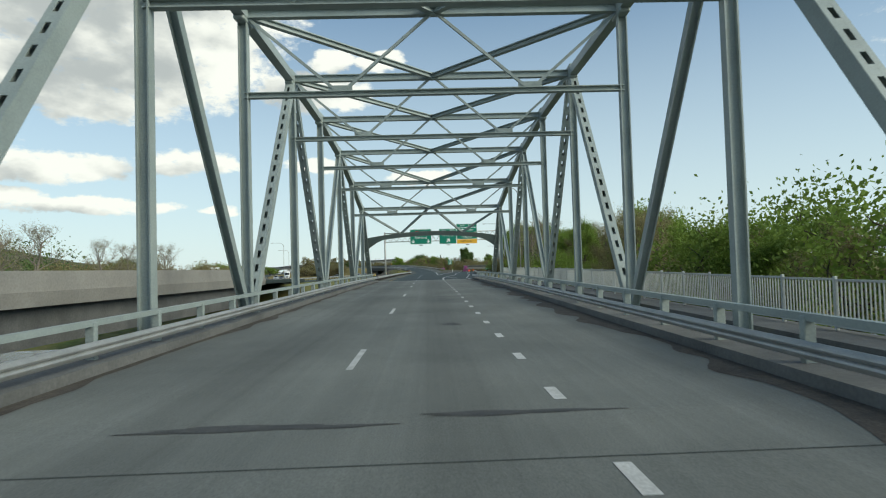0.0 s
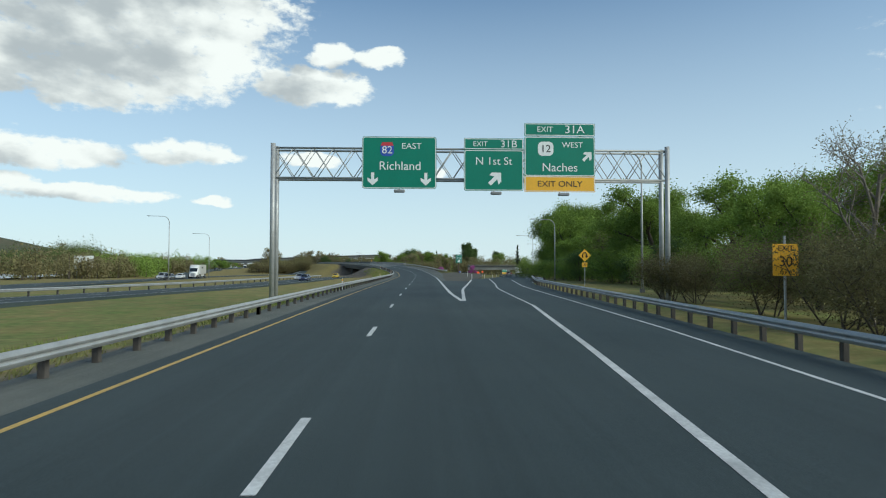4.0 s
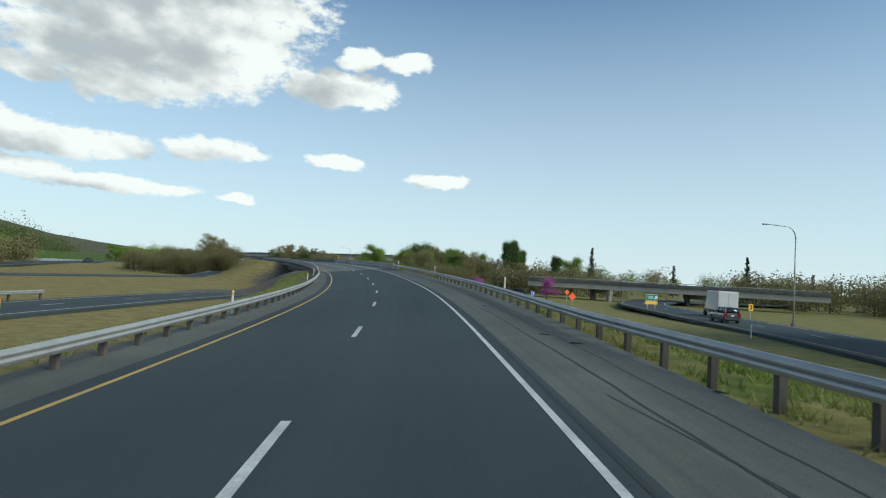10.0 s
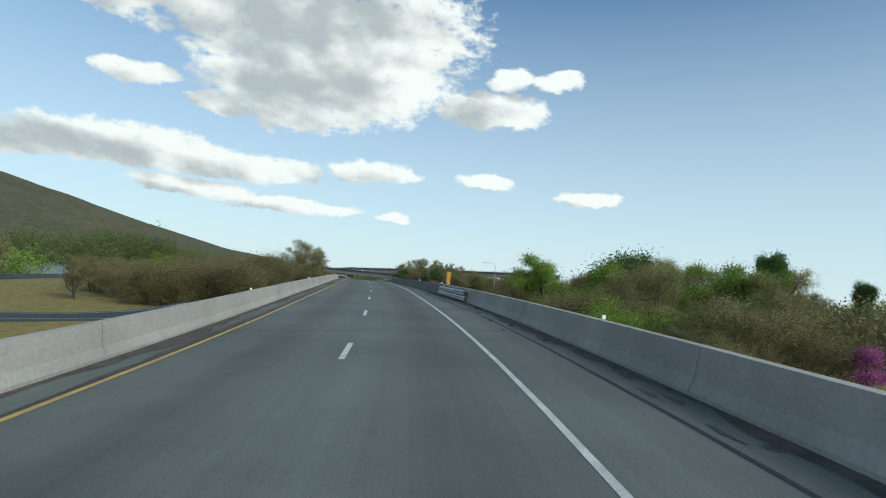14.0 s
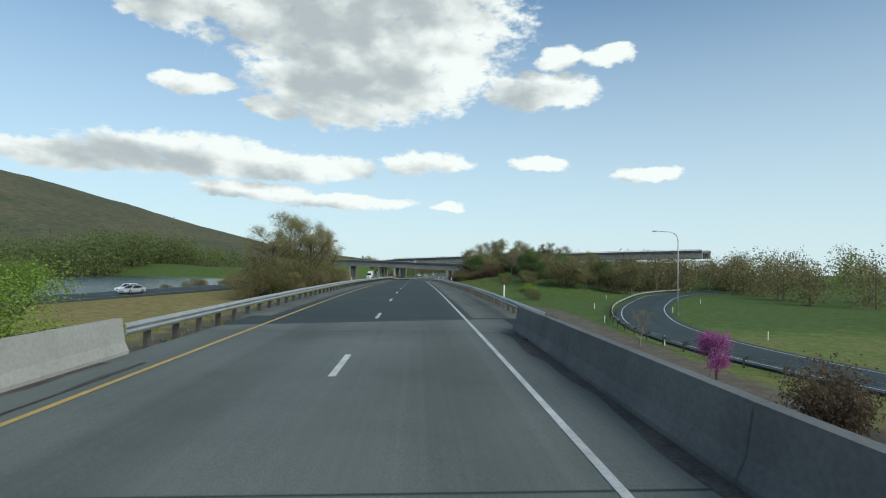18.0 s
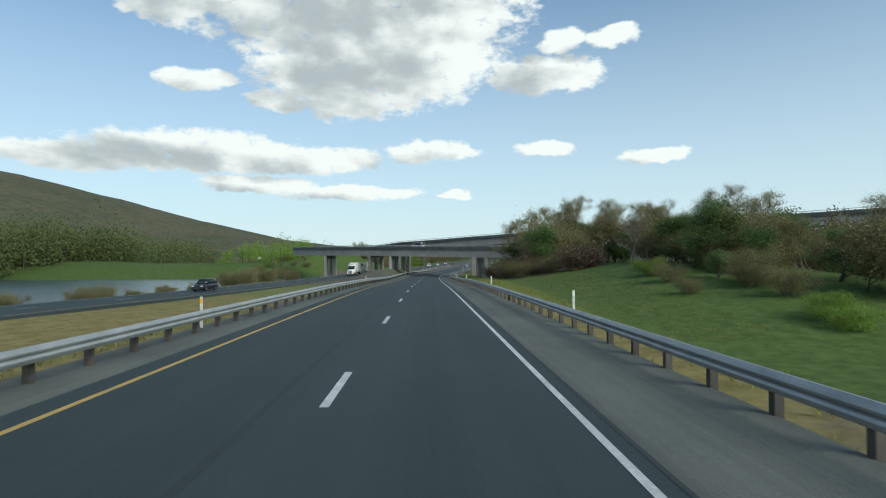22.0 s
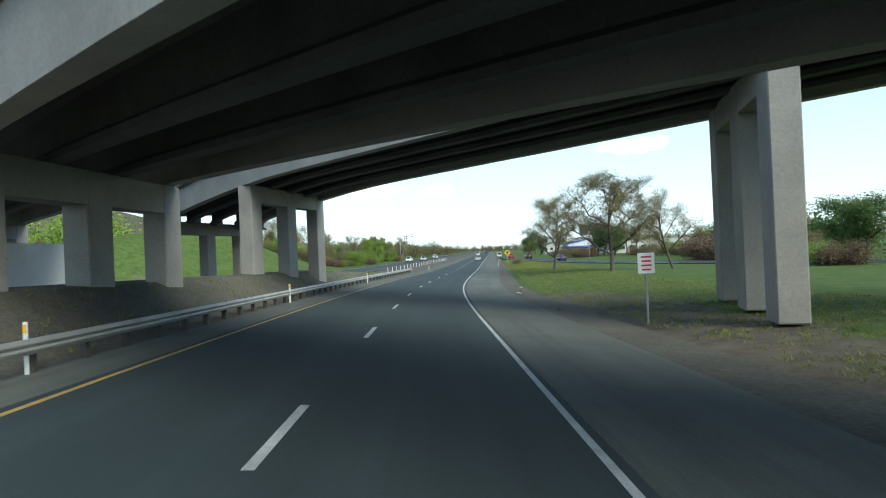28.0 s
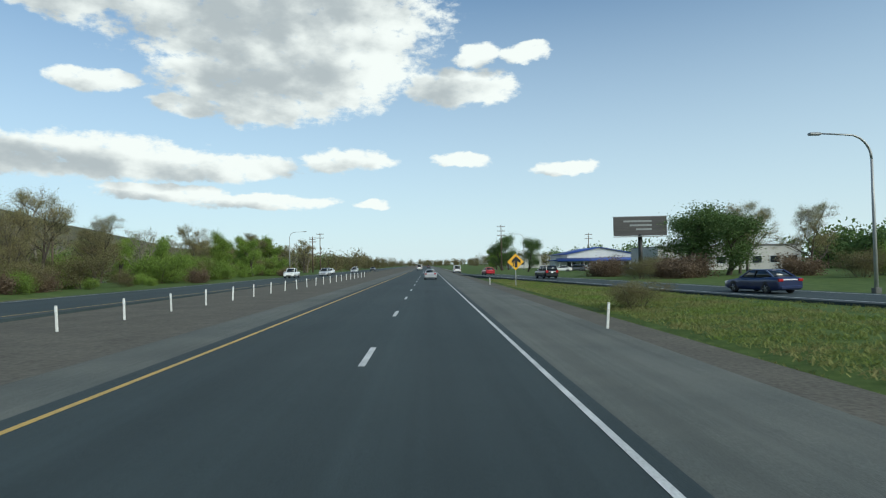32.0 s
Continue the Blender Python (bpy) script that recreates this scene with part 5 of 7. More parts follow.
wood("woods_across_river", [(140, 1150, -390, -335), (700, 980, -240, -185), (560, 720, -300, -250), (720, 860, -215, -180)], L_WOOD, 600, 15, 29, 1, "line of fresh green woods along the far river bank")
wood("woods_behind", [(140, 1250, -440, -370), (140, 1250, -440, -370), (-200, 300, -240, -140)], L_DARK, 330, 17, 27, 2, "dark band of distant woods")
wood("woods_ahead", [(1020, 1500, -110, -34), (1050, 1600, 40, 160), (1650, 1800, -100, 100)], L_OLIVE, 240, 7, 12, 3, "distant mixed trees along the road", 400, 0.40)
wood("woods_right", [(420, 900, 140, 330), (300, 420, 150, 280), (560, 760, 70, 140)], L_OLIVE, 240, 8, 14, 4, "belt of olive and green trees beyond the ramps", 760, 0.26)
wood("woods_right_green", [(420, 800, 130, 300), (-100, 150, 34, 80), (150, 300, 46, 90)], L_GREEN, 130, 8, 14, 6, "belt of fresh green trees", 400, 0.40)
wood("woods_left_end", [(850, 1400, -130, -66)], L_WOOD, 260, 9, 14, 7, "thicket of green and budding trees beyond the opposite carriageway", 400, 0.40)

wood("thicket_right", [(415, 520, 66, 120), (330, 420, 125, 165)], L_OLIVE, 130, 7, 12, 8, "dense olive thicket beyond the ramps", 520, 0.32)
wood("thicket_field", [(330, 440, -118, -92), (440, 520, -112, -84), (790, 880, -96, -62)], L_GREEN, 110, 7, 12, 12, "fresh green and olive trees at the edge of the field", 620, 0.28)
wood("thicket_overpass", [(650, 700, 62, 130), (628, 668, 56, 84), (690, 740, 50, 100)], L_OLIVE, 130, 8, 12, 14, "dense olive trees along the approach of the overpasses", 900, 0.22)
wood("hedge_right_end", [(760, 900, 66, 120), (900, 950, 80, 110), (1000, 1250, 60, 110)], L_DARK, 170, 7, 11, 9, "dark hedge and trees behind the slip road", 420, 0.4)
wood("thicket_left", [(440, 490, -100, -78), (300, 430, -116, -98), (150, 330, -114, -92)], L_OLIVE, 120, 6, 10, 10, "olive thicket beside the opposite carriageway", 520, 0.32)


# grass tufts along the verges: blades past counting
def tufts(name, strips, n, seed, mat, label, hi=0.22):
    rng = np.random.default_rng(seed)
    c = []
    for i in range(n):
        s0, s1, d0, d1 = strips[i % len(strips)]
        s, d = rng.uniform(s0, s1), rng.uniform(d0, d1)
        p = spread(s, d)
        c.append((p[0], p[1], ground_level(s, d)))
    c = np.array(c)
    k = 5
    base = np.repeat(c, k, axis=0) + rng.normal(size=(n * k, 3)) * (0.12, 0.12, 0)
    tip = base + rng.normal(size=base.shape) * (0.10, 0.10, 0) + np.stack([np.zeros(n * k), np.zeros(n * k), rng.uniform(0.3, 1, n * k) * hi], 1)
    a = rng.uniform(0, 6.28, n * k)
    side = np.stack([np.cos(a), np.sin(a), 0 * a], 1) * 0.025
    v = np.stack([base - side, base + side, tip], 1).reshape(-1, 3)
    me = bpy.data.meshes.new(name)
    me.from_pydata(v.tolist(), [], np.arange(3 * n * k).reshape(-1, 3).tolist())
    tagged(part(name, me, mat), label, "grass", kind="stuff")


L_GRASS = leaf_material("grass_blades", (0.165, 0.231, 0.049), (0.264, 0.231, 0.099))
tufts("verge_grass", [(86, 340, -13, -7.8), (470, 800, -14, -7.8), (255, 345, 6, 11), (482, 700, 4.9, 12)], 26000, 3, L_GRASS, "rough grass along the guardrails", 0.3)
tufts("lawn_grass", [(705, 860, 8.4, 20), (590, 705, 8, 22), (820, 900, 7.6, 16)], 26000, 4, L_GRASS, "short mown grass with seed heads", 0.16)
# ---- signs, lamps, posts ----
M_SIGN_G = material("green_sign_sheeting", (0.0, 0.20, 0.125), 0.45, (0.0, 0.16, 0.10), 0.6, 0.5, 8, 0.06)
M_SIGN_W = material("white_sign_sheeting", (0.80, 0.82, 0.80), 0.5, (0.66, 0.68, 0.66), 0.8, 0.4, 8, 0.05)
M_SIGN_Y = material("yellow_sign_sheeting", (0.86, 0.46, 0.03), 0.45, (0.70, 0.36, 0.03), 0.8, 0.4, 8, 0.05)
M_SIGN_O = material("orange_sign_sheeting", (0.90, 0.13, 0.03), 0.45, (0.75, 0.11, 0.03), 0.8, 0.4, 8, 0.05)
M_BLACK = material("black_paint", (0.018, 0.018, 0.018), 0.5, (0.03, 0.03, 0.03), 1, 0.5, 10, 0.1)
M_BLUE = material("blue_sign_sheeting", (0.03, 0.09, 0.42), 0.45, (0.02, 0.07, 0.33), 1, 0.4, 8, 0.05)
M_RED = material("red_sign_sheeting", (0.55, 0.04, 0.05), 0.45, (0.42, 0.03, 0.04), 1, 0.4, 8, 0.05)
M_WOODPOST = material("brown_sign_post", (0.14, 0.10, 0.07), 0.9, (0.08, 0.06, 0.045), 3, 0.8, 20, 0.3, stretch=(1, 1, 0.1))
M_PLASTIC = material("white_plastic_post", (0.72, 0.72, 0.68), 0.6, (0.45, 0.44, 0.40), 3, 0.6, 14, 0.15, vary=0.12)
M_AMBER = material("amber_reflector", (0.85, 0.42, 0.03), 0.4, (0.7, 0.33, 0.02), 3, 0.4)
M_LAMP = material("lamp_housing", (0.30, 0.31, 0.31), 0.5, (0.22, 0.23, 0.23), 2, 0.6, metal=0.3)


def text_mesh(words, size, depth=0.004):
    """Letters of the built-in font as a mesh in the x-z plane, centred, facing -y."""
    cu = bpy.data.curves.new("letters", "FONT")
    cu.body, cu.size, cu.extrude, cu.align_x, cu.align_y = words, size, depth, "CENTER", "CENTER"
    tmp = bpy.data.objects.new("letters", cu)
    scene.collection.objects.link(tmp)
    bpy.context.view_layer.update()
    me = bpy.data.meshes.new_from_object(tmp.evaluated_get(bpy.context.evaluated_depsgraph_get()))
    bpy.data.objects.remove(tmp)
    bpy.data.curves.remove(cu)
    me.transform(Matrix.Rotation(radians(90), 4, "X"))
    me.materials.clear()
    return me


def letters(words, size, x, z, y, mat, parent, bold=1.0, wide=1.0):
    me = text_mesh(words, size)
    me.transform(Matrix.Diagonal((wide, 1, 1, 1)))
    return part("lettering", me, mat, parent, m=pose(x, y, z))


def flat_shape(pts, y, mat, parent, name, thick=0.006):
    """A thin plate with that outline [(x, z), ...], facing -y."""
    bm = bmesh.new()
    f = bm.faces.new([bm.verts.new((x, y, z)) for x, z in pts])
    r = bmesh.ops.extrude_face_region(bm, geom=[f])
    bmesh.ops.translate(bm, vec=(0, thick, 0), verts=[v for v in r["geom"] if isinstance(v, bmesh.types.BMVert)])
    bmesh.ops.recalc_face_normals(bm, faces=bm.faces)
    return part(name, bm, mat, parent)


def rounded(w, h, r, n=5, x0=0.0, z0=0.0):
    pts = []
    for cx, cz, a0 in ((w / 2 - r, h / 2 - r, 0), (-w / 2 + r, h / 2 - r, 90), (-w / 2 + r, -h / 2 + r, 180), (w / 2 - r, -h / 2 + r, 270)):
        for i in range(n + 1):
            a = radians(a0 + 90 * i / n)
            pts.append((x0 + cx + r * math.cos(a), z0 + cz + r * math.sin(a)))
    return pts


def arrow(size, angle, x, z, y, mat, parent):
    base = [(-0.12, -0.5), (0.12, -0.5), (0.12, 0.05), (0.40, -0.12), (0.40, 0.12), (0, 0.5), (-0.40, 0.12), (-0.40, -0.12), (-0.12, 0.05)]
    c, s = math.cos(radians(angle)), math.sin(radians(angle))
    return flat_shape([(x + size * (px * c - pz * s), z + size * (px * s + pz * c)) for px, pz in base], y, mat, parent, "arrow")


def board(w, h, parent, mat, x=0.0, z=0.0, y=0.0, border=0.05, name="panel"):
    p = flat_shape(rounded(w, h, min(w, h) * 0.05, 4, x, z), y, mat, parent, name, 0.05)
    if border:
        o, i = rounded(w - 0.06, h - 0.06, min(w, h) * 0.05, 4, x, z), rounded(w - 0.06 - 2 * border, h - 0.06 - 2 * border, min(w, h) * 0.04, 4, x, z)
        v = [(a, y - 0.004, b) for a, b in o + i]
        n = len(o)
        part("border", mesh_of("border", v, [(k, (k + 1) % n, n + (k + 1) % n, n + k) for k in range(n)]), M_SIGN_W, parent)
    return p


# overhead sign gantry
S_G = 144.5
gantry = empty("sign_gantry", place(S_G), label="galvanized steel truss gantry spanning the road with lattice beam", category="sign gantry")
z0 = float(at(S_G)[2])
for x in (-10.4, 17.4):
    for y in (-0.55, 0.55):
        part("post", bm_tube([(x, y, -1.5), (x, y, 10.75)], 0.17, 10), M_GALV, gantry)
for y in (-0.5, 0.5):
    for z in (8.35, 10.45):
        part("chord", bm_tube([(-10.5, y, z), (17.5, y, z)], 0.075, 8), M_GALV, gantry)
    for i in range(20):
        xa, xb = -10.4 + 27.8 * i / 20, -10.4 + 27.8 * (i + 1) / 20
        a, b = ((xa, 8.35), (xb, 10.45)) if i % 2 == 0 else ((xa, 10.45), (xb, 8.35))
        part("lacing", bm_tube([(a[0], y, a[1]), (b[0], y, b[1])], 0.035, 6), M_GALV, gantry)
        part("lacing", bm_tube([(a[0], y, b[1]), (b[0], y, a[1])], 0.03, 6), M_GALV, gantry)
for i in range(11):
    x = -10.4 + 27.8 * i / 10
    part("cross_tie", bm_tube([(x, -0.5, 10.45), (x, 0.5, 10.45)], 0.03, 6), M_GALV, gantry)


def hung_sign(x0, x1, zb, zt, label):
    root = empty("overhead_sign", place(S_G) @ pose((x0 + x1) / 2, -0.78, (zb + zt) / 2), label=label, category="road sign", group="overhead signs")
    w, h = x1 - x0, zt - zb
    for sx in (-0.3, 0.3):
        part("bracket", bm_beam((w * sx, 0.14, -h / 2 + 0.3), (w * sx, 0.14, h / 2 - 0.3), 0.1, 0.16), M_GALV, root)
    part("light_arm", bm_tube([(0, 0.2, -h / 2 + 0.4), (0, 0.1, -h / 2 - 0.2), (0, -0.8, -h / 2 - 0.22)], 0.04, 6), M_LAMP, root)
    part("sign_light", bm_box((0.75, 0.32, 0.2), (0.05, -0.9, -h / 2 - 0.28), 0.05), M_LAMP, root)
    return root, w, h


sg, w, h = hung_sign(-4.21, 0.97, 7.6, 11.25, "green overhead sign to Richland with two down arrows")
board(w, h, sg, M_SIGN_G)
flat_shape(rounded(0.95, 0.95, 0.3, 5, -0.85, 0.92), -0.012, M_BLUE, sg, "shield")
flat_shape([(-1.3, 1.18), (-0.4, 1.18), (-0.5, 1.42), (-1.2, 1.42)], -0.016, M_RED, sg, "shield_top")
letters("82", 0.75, -0.85, 0.86, -0.024, M_SIGN_W, sg)
letters("EAST", 0.58, 0.85, 1.15, -0.012, M_SIGN_W, sg, wide=1.1)
letters("Richland", 0.85, 0.05, -0.25, -0.012, M_SIGN_W, sg, wide=1.02)
arrow(0.9, 180, -1.85, -1.15, -0.012, M_SIGN_W, sg)
arrow(0.9, 180, 1.85, -1.15, -0.012, M_SIGN_W, sg)
sg, w, h = hung_sign(2.9, 7.08, 7.5, 11.2, "green overhead exit sign for N 1st St with slanting arrow")
board(w, h - 0.82, sg, M_SIGN_G, 0, -0.41)
board(w, 0.8, sg, M_SIGN_G, 0, h / 2 - 0.4, name="exit_tab")
letters("EXIT", 0.50, -0.95, h / 2 - 0.42, -0.012, M_SIGN_W, sg)
letters("31B", 0.70, 1.05, h / 2 - 0.42, -0.012, M_SIGN_W, sg, wide=1.1)
letters("N 1st St", 0.78, 0.0, 0.22, -0.012, M_SIGN_W, sg)
arrow(1.15, -45, 0.1, -0.98, -0.012, M_SIGN_W, sg)
sg, w, h = hung_sign(7.15, 12.15, 7.45, 12.3, "green overhead exit sign to Naches with yellow exit-only strip")
board(w, h - 2.05, sg, M_SIGN_G, 0, 0.08)
board(w, 0.9, sg, M_SIGN_G, 0, h / 2 - 0.45, name="exit_tab")
board(w, 1.12, sg, M_SIGN_Y, 0, -h / 2 + 0.56, name="exit_only_strip")
letters("EXIT", 0.55, -1.05, h / 2 - 0.45, -0.012, M_SIGN_W, sg)
letters("31A", 0.78, 1.05, h / 2 - 0.45, -0.012, M_SIGN_W, sg, wide=1.1)
flat_shape(rounded(1.1, 1.0, 0.32, 5, -1.0, 0.62), -0.012, M_SIGN_W, sg, "shield")
letters("12", 0.75, -1.0, 0.60, -0.022, M_BLACK, sg)
letters("WEST", 0.55, 0.9, 0.88, -0.012, M_SIGN_W, sg, wide=1.05)
letters("Naches", 0.85, 0.0, -0.72, -0.012, M_SIGN_W, sg)
arrow(0.85, -45, 1.95, 0.10, -0.012, M_SIGN_W, sg)
letters("EXIT ONLY", 0.58, 0.0, -h / 2 + 0.55, -0.012, M_BLACK, sg, wide=1.1)


def post_sign(s, d, label, post=3.0, mat=None, post_mat=None, r=0.05, turn=0.0, name="road_sign", two=0.0):
    """An empty at the foot of a sign on a post; the panel's centre is at its height above the ground."""
    p = spread(s, d)
    z = ground_level(s, d)
    root = empty(name, pose(p[0], p[1], z, 0, 0, heading(s) + turn), label=label, category="road sign")
    for x in ((-two, two) if two else (0,)):
        part("post", bm_box((r * 2, r * 2, post + 0.5), (x, 0.03 + r, post / 2 - 0.25), 0.01), post_mat or M_GALV, root)
    return root, z


rs, zz = post_sign(246.5, 8.9, "green exit 31B sign with white arrow on a brown post", 4.6, post_mat=M_WOODPOST, r=0.11)
hz = 6.75 - zz - 1.07
board(1.5, 2.1, rs, M_SIGN_G, 0, hz, 0.0, 0.03)
letters("EXIT", 0.40, 0, hz + 0.76, -0.012, M_SIGN_W, rs)
letters("31B", 0.66, 0, hz + 0.20, -0.012, M_SIGN_W, rs, wide=1.1)
arrow(0.85, -45, 0.03, hz - 0.55, -0.012, M_SIGN_W, rs)

rs, zz = post_sign(129.4, 16.8, "yellow exit speed sign on a steel post", 4.0, r=0.045)
hz = 4.8 - zz - 0.75
board(1.2, 0.42, rs, M_SIGN_Y, 0, hz + 0.5, 0, 0)
board(1.2, 1.05, rs, M_SIGN_Y, 0, hz - 0.24, 0, 0)
letters("EXIT", 0.36, 0, hz + 0.5, -0.012, M_BLACK, rs)
letters("30", 0.66, 0, hz - 0.12, -0.012, M_BLACK, rs)
letters("M P H", 0.22, 0, hz - 0.62, -0.012, M_BLACK, rs)


def diamond(s, d, top, side, mat, label, bend=True):
    rs, zz = post_sign(s, d, label, max(1.0, top - ground_level(s, d) - 0.2), r=0.045)
    hz = top - zz - side * 0.7
    q = side * 0.7
    flat_shape([(0, hz - q), (q, hz), (0, hz + q), (-q, hz)], 0.0, mat, rs, "panel", 0.02)
    return rs, hz, q


rs, hz, q = diamond(181.5, 21.6, 6.1, 1.2, M_SIGN_Y, "yellow diamond warning sign with a black curving arrow")
part("arrow", bm_tube([(-0.28, -0.02, hz - 0.3), (-0.28, -0.02, hz + 0.15), (-0.15, -0.02, hz + 0.36), (0.1, -0.02, hz + 0.36), (0.25, -0.02, hz + 0.15), (0.25, -0.02, hz - 0.1)], 0.07, 6), M_BLACK, rs)
flat_shape([(0.02, hz - 0.06), (0.48, hz - 0.06), (0.25, hz - 0.36)], -0.03, M_BLACK, rs, "arrow_head")
board(0.7, 0.6, rs, M_SIGN_Y, 0, hz - q - 0.42, 0, 0, name="plaque")
letters("30", 0.4, 0, hz - q - 0.42, -0.012, M_BLACK, rs)
rs, hz, q = diamond(876, 8.9, 3.35, 1.25, M_SIGN_Y, "yellow diamond sign with a black added-lane arrow")
arrow(1.15, 0, 0.05, hz, -0.012, M_BLACK, rs)
part("arrow_branch", bm_tube([(-0.25, -0.015, hz - 0.42), (-0.22, -0.015, hz - 0.15), (0.0, -0.015, hz + 0.02)], 0.07, 6), M_BLACK, rs)
rs, hz, q = diamond(352, 40, 1.9, 1.1, M_SIGN_O, "orange diamond roadwork sign")
rs, hz, q = diamond(372, 52, 2.0, 0.9, M_SIGN_O, "small orange roadwork sign beside the cross street")
rs, zz = post_sign(338, 46, "green ramp sign with a yellow strip", 2.6, two=0.7)
board(2.2, 1.1, rs, M_SIGN_G, 0, 2.6, 0, 0.04)
board(2.2, 0.5, rs, M_SIGN_Y, 0, 1.75, 0, 0)
letters("31A", 0.6, -0.2, 2.6, -0.012, M_SIGN_W, rs)
arrow(0.6, -45, 0.75, 2.6, -0.012, M_SIGN_W, rs)
rs, zz = post_sign(348, 30, "blue hospital sign on a post", 2.2, r=0.04)
board(0.75, 0.75, rs, M_BLUE, 0, 2.2, 0, 0.03)
letters("H", 0.6, 0, 2.2, -0.012, M_SIGN_W, rs)
rs, zz = post_sign(330, 57, "yellow chevron board on a post", 2.0, r=0.05)
board(0.8, 1.0, rs, M_SIGN_Y, 0, 1.9, 0, 0)
flat_shape([(-0.25, 1.5), (0.0, 1.5), (0.28, 1.9), (0.0, 2.3), (-0.25, 2.3), (0.03, 1.9)], -0.01, M_BLACK, rs, "chevron")
rs, zz = post_sign(735.5, 8.9, "white notice sign with rows of red lettering", 2.6, r=0.04)
board(0.66, 0.82, rs, M_SIGN_W, 0, 2.35, 0, 0)
for k in range(4):
    part("line_of_print", bm_box((0.42 - 0.05 * (k % 2), 0.006, 0.07), (0, -0.008, 2.6 - 0.17 * k)), M_RED, rs)
rs, zz = post_sign(303, -101, "back of a large pale sign board on posts", 5.6, r=0.1, two=1.8, turn=180)
board(5.6, 4.0, rs, M_SIGN_W, 0, 5.0, 0, 0)
rs, zz = post_sign(812, -88, "small white sign on the embankment", 2.4, r=0.05)
board(1.2, 1.2, rs, M_SIGN_W, 0, 2.0, 0, 0)

# striped hazard marker on the barrier
haz = empty("hazard_marker", place(399.5, 4.6), label="black and yellow striped hazard marker", category="road sign")
part("post", bm_box((0.06, 0.06, 1.9), (0, 0.05, 0.95), 0.005), M_GALV, haz)
board(0.32, 0.92, haz, M_SIGN_Y, 0, 1.4, 0, 0)
for k in range(5):
    zc = 1.02 + 0.19 * k
    z_lo = max(0.95, zc - 0.15)
    flat_shape([(-0.155, zc - 0.06), (-0.155, zc + 0.03), (0.155, min(1.85, zc + 0.16)), (0.155, min(1.85, zc + 0.07))], -0.008, M_BLACK, haz, "stripe", 0.004)


def delineator(s, d, height=1.15, amber=False, lean=0.0):
    z = max(ground_level(s, d), float(at(s, d)[2]) - 0.4) if abs(d) < 8.2 else ground_level(s, d)
    p = spread(s, d)
    root = empty("delineator_post", pose(p[0], p[1], z, 0, lean, heading(s)), label="white plastic delineator post beside the road", category="delineator", group="delineator posts")
    part("stake", bm_box((0.095, 0.035, height + 0.3), (0, 0, height / 2 - 0.15), 0.01), M_PLASTIC, root)
    part("reflector", bm_box((0.075, 0.008, 0.17), (0, -0.022, height - 0.14)), M_AMBER if amber else M_SIGN_W, root)


for s in (110, 160, 207, 253, 279, 309, 327):
    delineator(s, -7.75, 1.35, True)
for s in (523, 575, 628, 680, 724, 745, 772):
    delineator(s, -7.75, 1.35, True)
delineator(821, -7.0, 1.1, lean=4)
for s in (286, 318, 346):
    delineator(s, 5.7, 1.5)
for s in (489, 546.5, 577, 606, 640, 672):
    delineator(s, 5.45, 1.5)
delineator(710, 6.5, 1.45, lean=-1)
delineator(835, 5.9, 1.25, lean=4)
delineator(880, 6.6, 1.1)
for i in range(26):
    delineator(813.5 + 4.4 * i, -13.3 + 0.055 * i, 0.95, lean=rng_t.uniform(-4, 4))
for s, d in ((197, 7.6), (215.5, 8.3), (236, 12.8), (255, 16.5), (275, 22.0), (296, 28)):
    delineator(s, d, 1.1)
for s, d in ((512, 25.5), (533, 26.0), (556, 31.5), (582, 42), (517, 39.4), (550, 43), (573, 59)):
    delineator(s, d, 1.0)


def street_lamp(s, d, top, arm, label="grey street lamp with a long curved arm", level=None):
    """arm: its reach to the left (negative) or right of the pole."""
    z = ground_level(s, d) if level is None else level
    p = spread(s, d)
    root = empty("street_lamp", pose(p[0], p[1], z, 0, 0, heading(s)), label=label, category="street lamp", group="street lamps")
    h = top - z
    part("pole", bm_tube([(0, 0, -0.3), (0, 0, h * 0.5), (0, 0, h - 1.6)], [0.12, 0.095, 0.075], 9), M_GALV, root)
    sg_ = 1 if arm > 0 else -1
    bend = [(sg_ * 1.4 * (1 - math.cos(a)), 0, h - 1.6 + 1.5 * math.sin(a)) for a in np.linspace(0, math.pi / 2, 7)]
    part("arm", bm_tube(bend + [(arm, 0, h)], [0.075] * 4 + [0.06] * 3 + [0.045], 7), M_GALV, root)
    head = part("lamp_head", bm_box((0.75, 0.3, 0.17), (arm + sg_ * 0.3, 0, h - 0.02), 0.05), M_LAMP, root)
    part("base", bm_box((0.4, 0.4, 0.5), (0, 0, 0.1), 0.03), M_CONC_LOW, root)


street_lamp(95, 15.0, 15.9, -7.6)
street_lamp(157, 20.4, 14.6, -5.0)
street_lamp(223.5, 27.0, 13.6, -4.2)
street_lamp(272.8, 33.6, 12.9, -4.2)
street_lamp(318, 52, 12.5, -4.2)
street_lamp(244.0, -59.2, 15.4, -4.4)
street_lamp(314, -66.5, 14.6, -4.6)
street_lamp(547, 42.5, 14.3, -3.6)
street_lamp(850, 27.0, 9.9, -3.2)
street_lamp(960, -34, 11.0, 3.5)
street_lamp(1000, 30, 11.5, -3.6)


